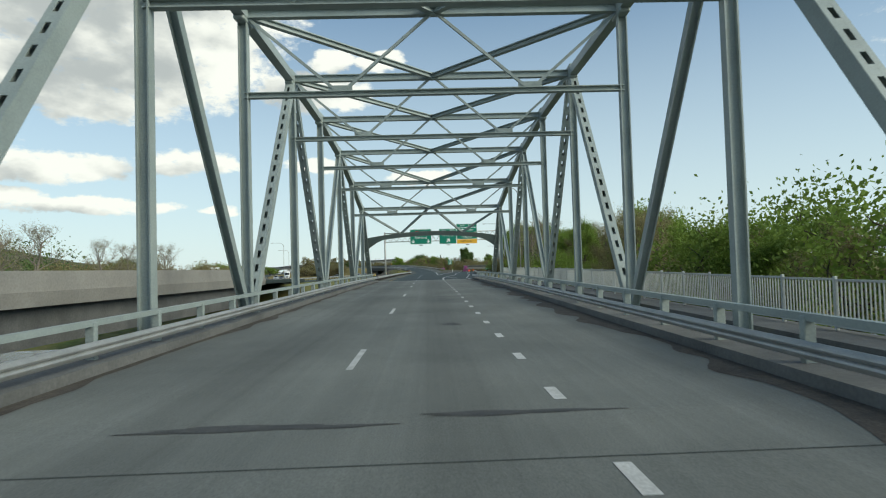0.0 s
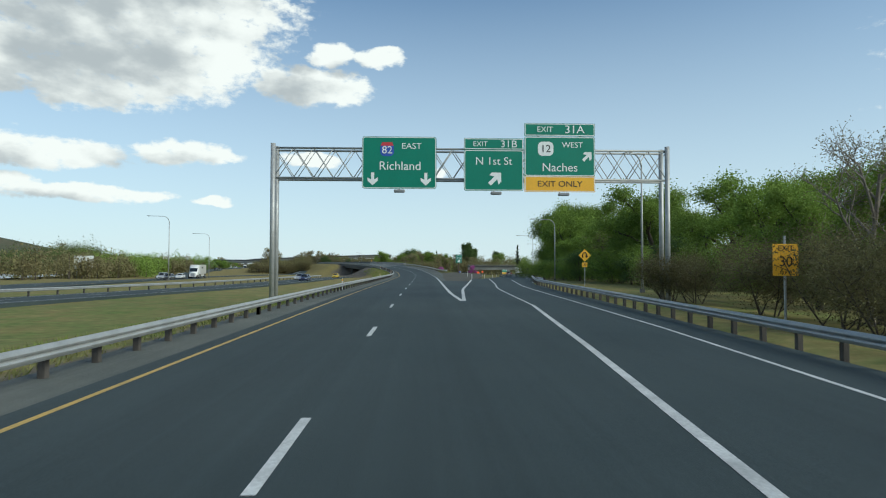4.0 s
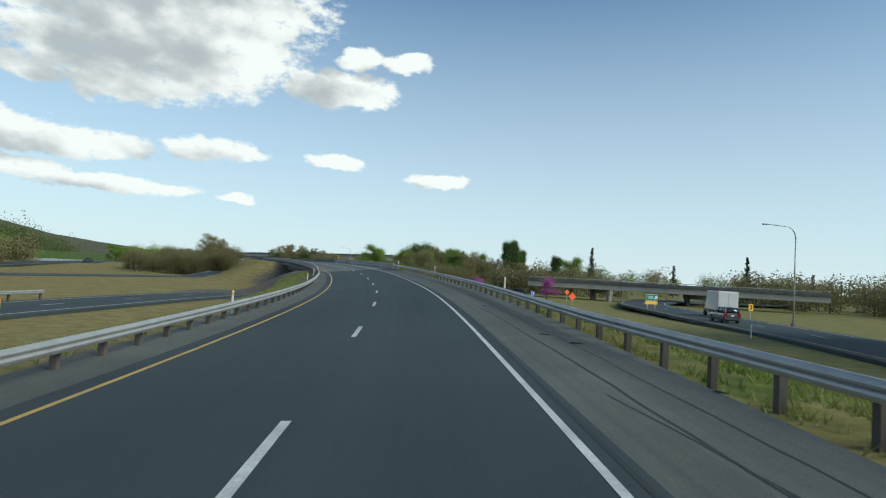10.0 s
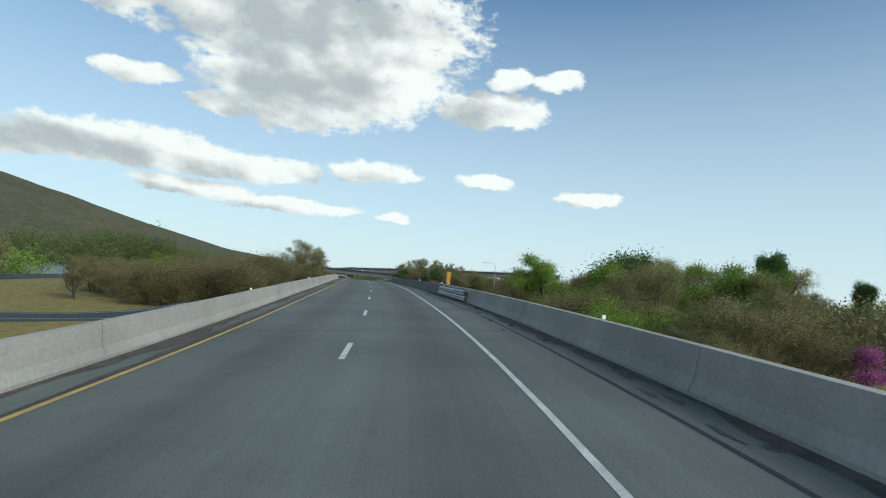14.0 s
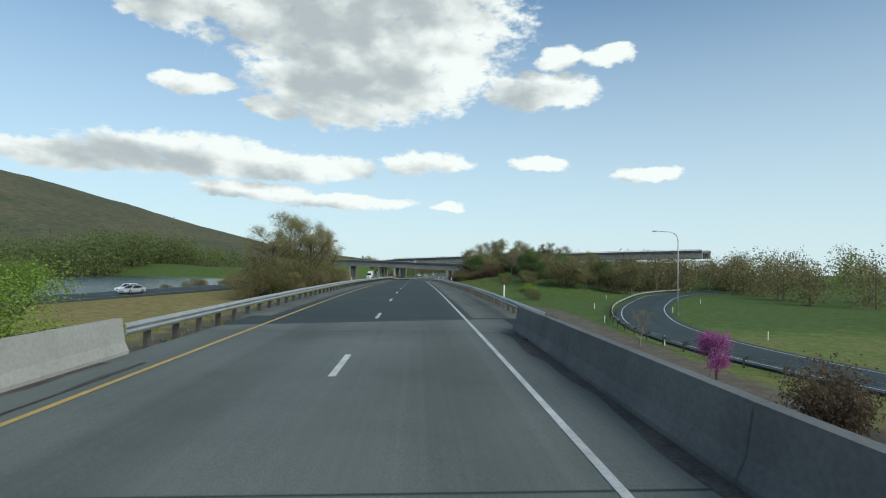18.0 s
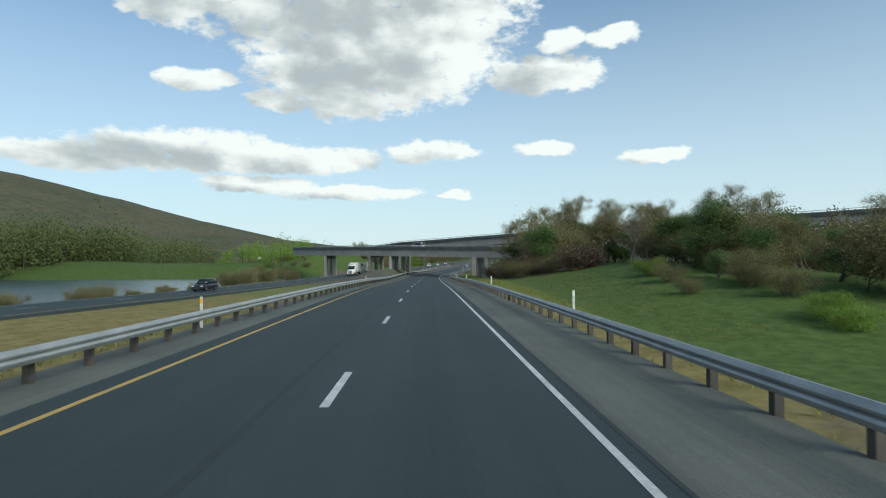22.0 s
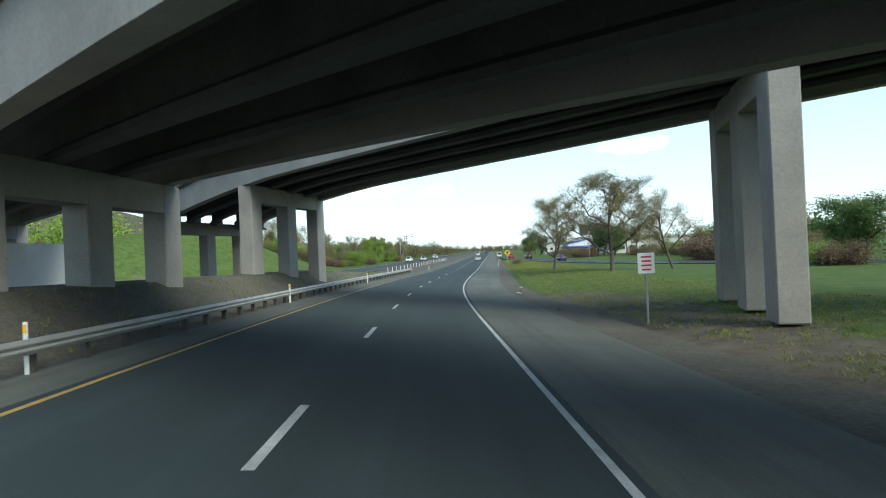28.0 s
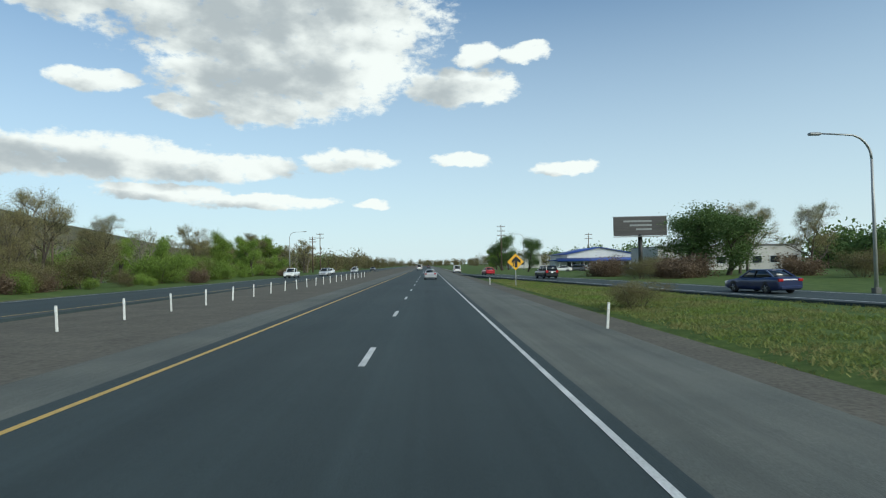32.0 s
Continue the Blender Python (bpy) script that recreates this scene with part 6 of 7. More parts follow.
def power_pole(s, d, height, arms=2):
    p = spread(s, d)
    root = empty("power_pole", pose(p[0], p[1], ground_level(s, d), 0, 0, heading(s)), label="brown wooden power pole with cross arms", category="utility pole", group="power poles")
    part("pole", bm_tube([(0, 0, -0.3), (0, 0, height)], [0.17, 0.11], 8), M_WOODPOST, root)
    for k in range(arms):
        part("cross_arm", bm_beam((-1.2, 0, height - 0.5 - 1.3 * k), (1.2, 0, height - 0.5 - 1.3 * k), 0.12, 0.14), M_WOODPOST, root)
        for x in (-1.1, -0.5, 0.5, 1.1):
            part("insulator", bm_tube([(x, 0, height - 0.43 - 1.3 * k), (x, 0, height - 0.2 - 1.3 * k)], 0.05, 6), M_LAMP, root)


power_pole(990, 21.7, 13.6, 3)
power_pole(1005, 52, 11.5)
power_pole(1012, -36, 13.4)
power_pole(1020, -40, 12.6)
power_pole(1040, -44, 13.0)
power_pole(895, -50.4, 7.2, 0)

# billboard
p = spread(930, 41.7)
bb = empty("billboard", pose(p[0], p[1], ground_level(930, 41.7) - 0.2, 0, 0, heading(930) - 4), label="dark weathered billboard panel on a single steel post", category="billboard")
M_BOARD = material("dark_billboard_face", (0.055, 0.052, 0.05), 0.6, (0.09, 0.085, 0.08), 0.5, 0.8, 6, 0.15, stretch=(0.3, 1, 3))
part("panel", bm_box((10.3, 0.4, 3.7), (0, 0, 9.2), 0.04), M_BOARD, bb)
part("frame", bm_box((10.5, 0.3, 0.18), (0, 0, 11.1), 0.03), M_LAMP, bb)
part("catwalk", bm_box((10.5, 1.0, 0.12), (0, -0.6, 7.15), 0.02), M_LAMP, bb)
part("post", bm_tube([(0, 0.1, -0.3), (0, 0.1, 7.7)], 0.42, 12), M_BLACK, bb)
for k in range(3):
    part("line_of_print", bm_box((5.5 - 1.2 * k, 0.02, 0.35), (-0.5 + 0.6 * k, -0.212, 10.2 - 0.8 * k)), M_LAMP, bb)
for x in (-3.8, 0, 3.8):
    part("lamp", bm_box((0.5, 0.25, 0.15), (x, -1.1, 7.3), 0.03), M_LAMP, bb)

# words painted on the exit lane
only = text_mesh("ONLY", 1.0, 0.001)
only.transform(Matrix.Rotation(radians(-90), 4, "X"))
only.transform(Matrix.Diagonal((0.78, 3.3, 1, 1)))
tagged(part("lane_word", only, M_WHITE, m=place(100.0, 4.33, 0.012)), "worn white word ONLY painted on the exit lane", "road marking")
bm = bmesh.new()
bm.faces.new([bm.verts.new((x, y, 0)) for x, y in [(-0.45, -1.3), (-0.25, -1.3), (-0.2, -0.2), (0.2, 0.25), (0.3, -0.35), (0.75, 0.55), (0.1, 1.25), (0.12, 0.75), (-0.45, 0.1)]])
tagged(part("lane_arrow", bm, M_WHITE, m=place(87.6, 4.02, 0.012)), "white bent arrow painted on the exit lane", "road marking")
tagged(part("expansion_joint", sweep("expansion_joint", [(-7.4, 0.004), (8.2, 0.004), (8.2, 0.016), (-7.4, 0.016)], 83.25, 83.55, 0.3, closed=True), M_GALV), "pale steel expansion joint across the bridge end", "expansion joint")


# ---- steel bridge: rails, kerbs, walkway fence, the neighbouring bridge ----
def bridge_rail(d, side, label):
    root = empty("bridge_railing", label=label, category="railing", group="bridge railings")
    prof = [((lambda s, x=x: d + side * x), 0.40 + y) for x, y in WBEAM] + [((lambda s, x=x: d + side * (x - 0.012)), 0.40 + y) for x, y in WBEAM[::-1]]
    part("rail_beam", sweep("rail_beam", prof, -120, 84, 4, closed=True), M_GALV, root)
    k = d - side * 0.42
    part("top_rail", sweep("top_rail", [(k - 0.08, 0.98), (k + 0.08, 0.98), (k + 0.08, 1.12), (k - 0.08, 1.12)], -120, 82, 4, closed=True), M_STEEL, root)
    part("kerb", sweep("kerb", [(d - side * 0.8, -0.05), (d + side * 0.12, -0.05), (d + side * 0.10, 0.22), (d - side * 0.8, 0.24)], -120, 84, 4, closed=True), M_CONC_LOW, root)
    for s in np.arange(-60, 83, 3.2):
        part("post", bm_box((0.22, 0.16, 0.95), (0, 0, 0.6), 0.02), M_STEEL, root, m=place(s, k))
    return root


bridge_rail(-7.2, 1, "double steel railing on a concrete kerb, grey and dusty")
bridge_rail(6.35, -1, "double steel railing on a concrete kerb, grey and dusty")
walk_deck = slab("walkway", 9.95, 11.6, -120, 86, M_CONC_LOW, "narrow concrete walkway beside the truss", thick=0.4, category="walkway")
M_PICKET = material("pale_grey_picket_paint", (0.50, 0.53, 0.51), 0.55, (0.36, 0.38, 0.37), 1, 0.6, 15, 0.1)
fence = empty("walkway_fence", label="pale grey steel picket fence along the walkway", category="fence")
PICKET = bpy.data.meshes.new("picket")
bm = bm_box((0.03, 0.03, 1.35), (0, 0, 0.78))
bm.to_mesh(PICKET)
bm.free()
PICKET.materials.append(M_PICKET)
for i, s in enumerate(np.arange(-40, 88, 2.44)):
    if 40 < s < 85:
        for k in range(16):
            part("picket", PICKET, None, fence, m=place(s, 11.3) @ Matrix.Translation((0, 0.08 + 0.152 * k, 0)))
    else:
        bm = bmesh.new()
        for k in range(16):
            bm_box((0.03, 0.03, 1.35), (0, 0.08 + 0.152 * k, 0.78), bm=bm)
        tagged(part("picket_run", bm, M_PICKET, fence, m=place(s, 11.3)), kind="stuff")
    for z in (0.14, 1.42):
        part("rail", bm_box((0.06, 2.44, 0.06), (0, 1.22, z)), M_PICKET, fence, m=place(s, 11.3))
    part("post", bm_box((0.09, 0.09, 1.5), (0, 0, 0.75), 0.01), M_PICKET, fence, m=place(s, 11.3))

opp = empty("concrete_bridge", label="neighbouring concrete bridge with a plain parapet and dark girder", category="bridge")
part("parapet", sweep("parapet", [(-14.3, 1.75), (-14.0, 1.75), (-14.05, 2.5), (-14.3, 2.5)], -160, 51, 6, closed=True, line=lambda s, d, h: at(np.zeros_like(s) + s, d, h - (axis_at(s)[0][..., 2] - 0.85), True)), M_CONC, opp)
part("deck", sweep("deck", [(-26.0, 1.2), (-14.0, 1.2), (-13.9, 1.75), (-26.0, 1.75)], -160, 51, 6, closed=True, line=lambda s, d, h: at(np.zeros_like(s) + s, d, h - (axis_at(s)[0][..., 2] - 0.85), True)), M_CONC, opp)
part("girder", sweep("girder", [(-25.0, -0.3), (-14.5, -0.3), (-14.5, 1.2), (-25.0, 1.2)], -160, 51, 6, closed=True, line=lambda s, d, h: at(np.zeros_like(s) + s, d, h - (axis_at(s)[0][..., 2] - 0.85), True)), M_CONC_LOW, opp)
# ---- vehicles ----
def paint(name, colour, metal=0.0):
    mt = material(name, colour, 0.28, tuple(c * 0.85 for c in colour), 1.2, 0.5, 30, 0.05, spec=0.5, metal=metal)
    mt.node_tree.nodes["Principled BSDF"].inputs["Coat Weight"].default_value = 0.6
    return mt


P_SILVER = paint("silver_car_paint", (0.55, 0.56, 0.57), 0.4)
P_WHITE = paint("white_car_paint", (0.78, 0.78, 0.76))
P_BLUE = paint("dark_blue_car_paint", (0.015, 0.025, 0.085))
P_RED = paint("red_car_paint", (0.42, 0.018, 0.03))
P_BLACK = paint("black_car_paint", (0.012, 0.013, 0.015))
P_GREY = paint("grey_car_paint", (0.12, 0.125, 0.13), 0.4)
P_YELLOW = paint("yellow_car_paint", (0.62, 0.42, 0.02))
M_GLASS_CAR = material("dark_car_glass", (0.012, 0.016, 0.018), 0.05, (0.018, 0.022, 0.024), 1, 0.3, 10, 0.05, spec=0.8)
M_TYRE = material("tyre_rubber", (0.02, 0.02, 0.021), 0.85, (0.035, 0.034, 0.032), 3, 0.6, 30, 0.2)
M_RIM = material("alloy_rim", (0.42, 0.43, 0.44), 0.35, (0.25, 0.25, 0.26), 4, 0.5, 20, 0.1, metal=0.8)
M_TAIL = material("red_tail_lamp", (0.36, 0.012, 0.014), 0.25, (0.22, 0.01, 0.012), 6, 0.5, 40, 0.1)
M_HEAD = material("clear_lamp_glass", (0.75, 0.77, 0.78), 0.15, (0.55, 0.57, 0.6), 6, 0.5, 40, 0.1)
M_TRIM_DARK = material("dark_plastic_trim", (0.025, 0.026, 0.027), 0.7, (0.04, 0.04, 0.04), 3, 0.5, 30, 0.1)


def loft(rings, close=True):
    """Skin over rings of equally many points, with flat ends."""
    bm = bmesh.new()
    vs = [[bm.verts.new(p) for p in r] for r in rings]
    n = len(vs[0])
    for a, b in zip(vs, vs[1:]):
        for k in range(n):
            bm.faces.new((a[k], a[(k + 1) % n], b[(k + 1) % n], b[k])).smooth = True
    if close:
        bm.faces.new(vs[0][::-1])
        bm.faces.new(vs[-1])
    bmesh.ops.recalc_face_normals(bm, faces=bm.faces)
    return bm


def wheel(root, x, y, r, w=0.22):
    out = 1 if x > 0 else -1
    prof = [(0.62 * r, -w / 2), (0.93 * r, -w / 2), (r, -w / 2 + 0.04), (r, w / 2 - 0.04), (0.93 * r, w / 2), (0.62 * r, w / 2)]
    rings = [[(q, pr * math.cos(a), pr * math.sin(a)) for pr, q in prof] for a in np.linspace(0, 2 * math.pi, 17)]
    top = empty("wheel", pose(x, y, r))
    top.parent = root
    part("tyre", loft(rings, False), M_TYRE, top)
    bm = bmesh.new()
    bm_tube([(out * (w / 2 - 0.06), 0, 0), (out * (w / 2 - 0.03), 0, 0)], 0.63 * r, 14, bm)
    for k in range(5):
        a = 2 * math.pi * k / 5
        bm_beam((out * (w / 2 - 0.015), 0, 0), (out * (w / 2 - 0.015), 0.6 * r * math.cos(a), 0.6 * r * math.sin(a)), 0.03, 0.09, up=(1, 0, 0), bm=bm)
    part("rim", bm, M_RIM, top)


SHAPES = {
    # length, width, wheel radius, clearance, top of the lower body along the length (tail to nose), window foot, roof, roof height
    "sedan": (4.75, 1.82, 0.33, 0.20, ((0, 0.80), (0.02, 0.98), (0.16, 1.02), (0.30, 0.96), (0.66, 0.94), (0.92, 0.78), (0.99, 0.62), (1, 0.5)), (0.10, 0.74), (0.26, 0.55), 1.45),
    "suv": (4.65, 1.88, 0.36, 0.24, ((0, 0.85), (0.01, 1.08), (0.10, 1.08), (0.35, 1.05), (0.68, 1.06), (0.93, 0.95), (0.99, 0.78), (1, 0.6)), (0.012, 0.76), (0.06, 0.58), 1.72),
    "pickup": (5.7, 1.95, 0.39, 0.32, ((0, 0.75), (0.005, 1.12), (0.2, 1.12), (0.4, 1.10), (0.72, 1.12), (0.95, 1.04), (0.995, 0.9), (1, 0.6)), (0.38, 0.75), (0.42, 0.63), 1.85),
    "van": (5.6, 2.0, 0.36, 0.26, ((0, 0.9), (0.005, 1.15), (0.2, 1.15), (0.5, 1.15), (0.80, 1.12), (0.95, 1.0), (0.995, 0.85), (1, 0.6)), (0.008, 0.87), (0.03, 0.74), 2.12),
}


def car(kind, mat, label, category=None):
    """A road vehicle with its nose to +y and its base in the middle."""
    L_, W, R, clear, tops, foot, roof, H = SHAPES[kind]
    w = W / 2
    root = empty({"sedan": "car", "suv": "car", "van": "van", "pickup": "pickup_truck"}[kind], label=label, category=category or ("van" if kind == "van" else "car"))
    ys, zs = [q[0] for q in tops], [q[1] for q in tops]
    rings = []
    for u in sorted(set(list(np.linspace(0.03, 0.97, 16)) + ys)):
        zt = float(np.interp(u, ys, zs))
        end = min(u, 1 - u)
        k = 0.86 + 0.14 * min(1, end / 0.07) ** 0.5
        zb = clear + 0.10 * max(0, 1 - end / 0.06)
        y = (u - 0.5) * L_
        half = [(0.86 * w * k, zb), (0.975 * w * k, zb + 0.07), (w * k, zb + 0.38 * (zt - zb)), (0.985 * w * k, zb + 0.72 * (zt - zb)), (0.93 * w * k, zt - 0.02), (0.45 * w * k, zt + 0.015)]
        rings.append([(x, y, z) for x, z in half] + [(-x, y, z) for x, z in half[::-1]])
    part("body", loft(rings), mat, root)
    # window band and roof
    fy0, fy1 = ((q - 0.5) * L_ for q in foot)
    ry0, ry1 = ((q - 0.5) * L_ for q in roof)
    zf = lambda y: float(np.interp(y / L_ + 0.5, ys, zs)) - 0.03
    wb, wt = 0.90 * w, 0.70 * w if kind != "van" else 0.82 * w
    lo = [(-wb * 0.9, fy0), (wb * 0.9, fy0), (wb, fy0 + 0.3), (wb, fy1 - 0.45), (wb * 0.86, fy1), (-wb * 0.86, fy1), (-wb, fy1 - 0.45), (-wb, fy0 + 0.3)]
    hi = [(-wt * 0.93, ry0), (wt * 0.93, ry0), (wt, ry0 + 0.15), (wt, ry1 - 0.2), (wt * 0.92, ry1), (-wt * 0.92, ry1), (-wt, ry1 - 0.2), (-wt, ry0 + 0.15)]
    part("window_glass", loft([[(x, y, zf(y)) for x, y in lo], [(x, y, H - 0.07) for x, y in hi]]), M_GLASS_CAR, root)
    cap = lambda s, z: [(x * s, (y - (ry0 + ry1) / 2) * s + (ry0 + ry1) / 2, z) for x, y in hi]
    part("roof", loft([cap(1.02, H - 0.09), cap(1.0, H - 0.035), cap(0.8, H)]), mat, root)
    for k in (0, 1, 4, 5):
        a, b = lo[k], hi[k]
        part("pillar", bm_beam((a[0] * 1.0, a[1], zf(a[1])), (b[0] * 1.0, b[1], H - 0.06), 0.09, 0.07, up=(0, 1, 0)), mat, root)
    mid_y = [(fy0 + fy1) / 2] if kind != "suv" else [fy0 + 1.0, (fy0 + fy1) / 2 + 0.3]
    for y in mid_y:
        for sx in (-1, 1):
            part("pillar", bm_beam((sx * wb, y, zf(y)), (sx * wt, y, H - 0.06), 0.03, 0.10, up=(1, 0, 0)), mat if kind == "van" else M_TRIM_DARK, root)
    if kind == "van":
        for sx in (-1, 1):
            part("side_panel", loft([[(sx * (wb + 0.01), -L_ / 2 + 0.5, 1.1), (sx * (wb + 0.01), 0.6, 1.1), (sx * (wt + 0.01), 0.55, H - 0.08), (sx * (wt + 0.01), -L_ / 2 + 0.6, H - 0.08)], [(sx * (wb - 0.03), -L_ / 2 + 0.5, 1.1), (sx * (wb - 0.03), 0.6, 1.1), (sx * (wt - 0.03), 0.55, H - 0.08), (sx * (wt - 0.03), -L_ / 2 + 0.6, H - 0.08)]]), mat, root)
    if kind == "pickup":
        part("cargo_bed", bm_box((W * 0.78, L_ * 0.34, 0.03), (0, -L_ * 0.31, 1.135), 0.01), M_TRIM_DARK, root)
    ya, yf = -L_ * 0.29, L_ * 0.30
    for x in (-w + 0.11, w - 0.11):
        for y in (ya, yf):
            wheel(root, x, y, R)
            sx = 1 if x > 0 else -1
            arch = [(sx * (w * 0.992), y + (R + 0.07) * math.cos(a), R + (R + 0.07) * math.sin(a)) for a in np.linspace(-0.3, math.pi + 0.3, 13)]
            part("wheel_arch", loft([arch, [(sx * (w * 0.70), p[1], p[2]) for p in arch]]), M_TRIM_DARK, root)
    zt = tops[1][1]
    for sx in (-1, 1):
        part("tail_lamp", bm_box((0.34, 0.12, 0.17 if kind != "suv" else 0.34), (sx * w * 0.73, -L_ / 2 + 0.035, zt - 0.16), 0.03), M_TAIL, root)
        part("head_lamp", bm_box((0.40, 0.16, 0.14), (sx * w * 0.68, L_ / 2 - 0.075, tops[-2][1] + 0.0), 0.03), M_HEAD, root)
        part("mirror", bm_box((0.18, 0.10, 0.13), (sx * (w + 0.08), fy1 - 0.55, zf(fy1) + 0.10), 0.03), mat, root)
    part("rear_bumper", bm_box((W * 0.80, 0.14, 0.20), (0, -L_ / 2 + 0.02, clear + 0.20), 0.04), M_TRIM_DARK if kind in ("pickup", "van") else mat, root)
    part("number_plate", bm_box((0.31, 0.012, 0.155), (0, -L_ / 2 - 0.005 if kind not in ("sedan",) else -L_ / 2 + 0.01, zt - 0.25)), M_SIGN_W, root)
    part("grille", bm_box((W * 0.45, 0.05, 0.16), (0, L_ / 2 - 0.02, 0.48), 0.02), M_TRIM_DARK, root)
    return root


def box_truck(label, length=7.2, boxed=4.9):
    root = empty("box_truck", label=label, category="truck")
    part("cargo_box", bm_box((2.45, boxed, 2.5), (0, -length / 2 + boxed / 2, 2.2), 0.04), P_WHITE, root)
    part("rear_frame", bm_box((2.5, 0.08, 0.22), (0, -length / 2 - 0.03, 0.98), 0.02), M_TRIM_DARK, root)
    for x in (-0.62, 0.62):
        part("rear_door", bm_box((1.13, 0.04, 2.3), (x, -length / 2 - 0.02, 2.2), 0.012), P_WHITE, root)
    part("chassis", bm_box((0.9, length - 0.4, 0.25), (0, 0, 0.72), 0.02), M_TRIM_DARK, root)
    y0 = -length / 2 + boxed + 0.1
    cab = [[(-1.0, y0, 0.5), (1.0, y0, 0.5), (1.0, y0, 2.25), (-1.0, y0, 2.25)], [(-1.0, y0 + 0.9, 0.5), (1.0, y0 + 0.9, 0.5), (0.96, y0 + 0.9, 2.25), (-0.96, y0 + 0.9, 2.25)], [(-0.98, y0 + 1.5, 0.5), (0.98, y0 + 1.5, 0.5), (0.95, y0 + 1.5, 1.4), (-0.95, y0 + 1.5, 1.4)], [(-0.9, y0 + 2.15, 0.5), (0.9, y0 + 2.15, 0.5), (0.86, y0 + 2.15, 1.2), (-0.86, y0 + 2.15, 1.2)]]
    part("cab", loft(cab), P_WHITE, root)
    part("windscreen", loft([[(-0.9, y0 + 0.93, 2.15), (0.9, y0 + 0.93, 2.15), (0.9, y0 + 1.52, 1.43), (-0.9, y0 + 1.52, 1.43)], [(-0.9, y0 + 0.97, 2.17), (0.9, y0 + 0.97, 2.17), (0.9, y0 + 1.56, 1.45), (-0.9, y0 + 1.56, 1.45)]]), M_GLASS_CAR, root)
    for x in (-0.95, 0.95):
        for y in (-length / 2 + 1.3, length / 2 - 1.0):
            wheel(root, x, y, 0.42, 0.3)
        part("tail_lamp", bm_box((0.25, 0.05, 0.12), (x, -length / 2 - 0.09, 0.98), 0.02), M_TAIL, root)
    return root


def semi(label, trailer=14.5):
    """Tractor and box trailer, nose to +y."""
    root = empty("semi_trailer_truck", label=label, category="truck")
    part("trailer_box", bm_box((2.55, trailer, 2.75), (0, -3.0, 2.6), 0.04), P_WHITE, root)
    part("trailer_rail", bm_box((2.57, trailer - 0.1, 0.14), (0, -3.0, 1.24), 0.02), M_GALV, root)
    part("trailer_frame", bm_box((1.0, trailer - 1, 0.25), (0, -3.0, 1.0), 0.02), M_TRIM_DARK, root)
    for x in (-1.2, 1.2):
        part("side_skirt", bm_box((0.03, trailer * 0.45, 0.6), (x, -2.6, 0.85), 0.01), P_WHITE, root)
    for x in (-1.285, 1.285):
        part("line_of_print", bm_box((0.012, 2.6, 0.45), (x, -1.5, 3.1)), M_TRIM_DARK, root)
        part("line_of_print", bm_box((0.012, 4.4, 0.07), (x, -1.5, 3.1)), M_TRIM_DARK, root)
    y1 = -3.0 + trailer / 2 + 0.8
    rings = [[(-1.2, y1, 0.6), (1.2, y1, 0.6), (1.15, y1, 3.7), (-1.15, y1, 3.7)], [(-1.2, y1 + 1.7, 0.6), (1.2, y1 + 1.7, 0.6), (1.1, y1 + 1.7, 3.2), (-1.1, y1 + 1.7, 3.2)], [(-1.15, y1 + 2.3, 0.6), (1.15, y1 + 2.3, 0.6), (1.05, y1 + 2.2, 1.9), (-1.05, y1 + 2.2, 1.9)], [(-0.95, y1 + 4.0, 0.6), (0.95, y1 + 4.0, 0.6), (0.8, y1 + 3.9, 1.6), (-0.8, y1 + 3.9, 1.6)]]
    part("cab", loft(rings), P_WHITE, root)
    part("windscreen", loft([[(-1.0, y1 + 1.74, 3.0), (1.0, y1 + 1.74, 3.0), (0.98, y1 + 2.26, 2.0), (-0.98, y1 + 2.26, 2.0)], [(-1.0, y1 + 1.80, 3.02), (1.0, y1 + 1.80, 3.02), (0.98, y1 + 2.32, 2.02), (-0.98, y1 + 2.32, 2.02)]]), M_GLASS_CAR, root)
    part("grille", bm_box((1.1, 0.06, 0.9), (0, y1 + 4.0, 1.1), 0.03), M_RIM, root)
    for x in (-1.02, 1.02):
        for y in (-3.0 - trailer / 2 + 1.2, -3.0 - trailer / 2 + 2.5, y1 - 1.9, y1 - 0.6, y1 + 3.0):
            wheel(root, x, y, 0.5, 0.45)
        part("head_lamp", bm_box((0.3, 0.12, 0.2), (x * 0.72, y1 + 3.95, 1.0), 0.03), M_HEAD, root)
        part("fuel_tank", bm_tube([(x, y1 + 0.2, 0.85), (x, y1 + 1.5, 0.85)], 0.33, 12), M_RIM, root)
    return root


def on_line(line, n, turn, s, d, back=False):
    """The pose on a side road's surface beside the main road's (s, d)."""
    p = spread(s, d)
    q = np.arange(0, n, 0.5)
    c = line(q)
    i = int(np.argmin((c[:, 0] - p[0]) ** 2 + (c[:, 1] - p[1]) ** 2))
    return pose(float(p[0]), float(p[1]), float(c[i, 2]), 0, 0, turn(q[i]) + (180 if back else 0))


def set_car(kind, mat, label, m, group=""):
    key = (kind, mat.name)
    if key in PARKED:
        ob = copy_thing(PARKED[key], m)
        return tagged(ob, label, "van" if kind == "van" else "car", group=group)
    ob = PARKED[key] = car(kind, mat, label)
    ob.matrix_basis = m
    return tagged(ob, label, "van" if kind == "van" else "car", group=group)


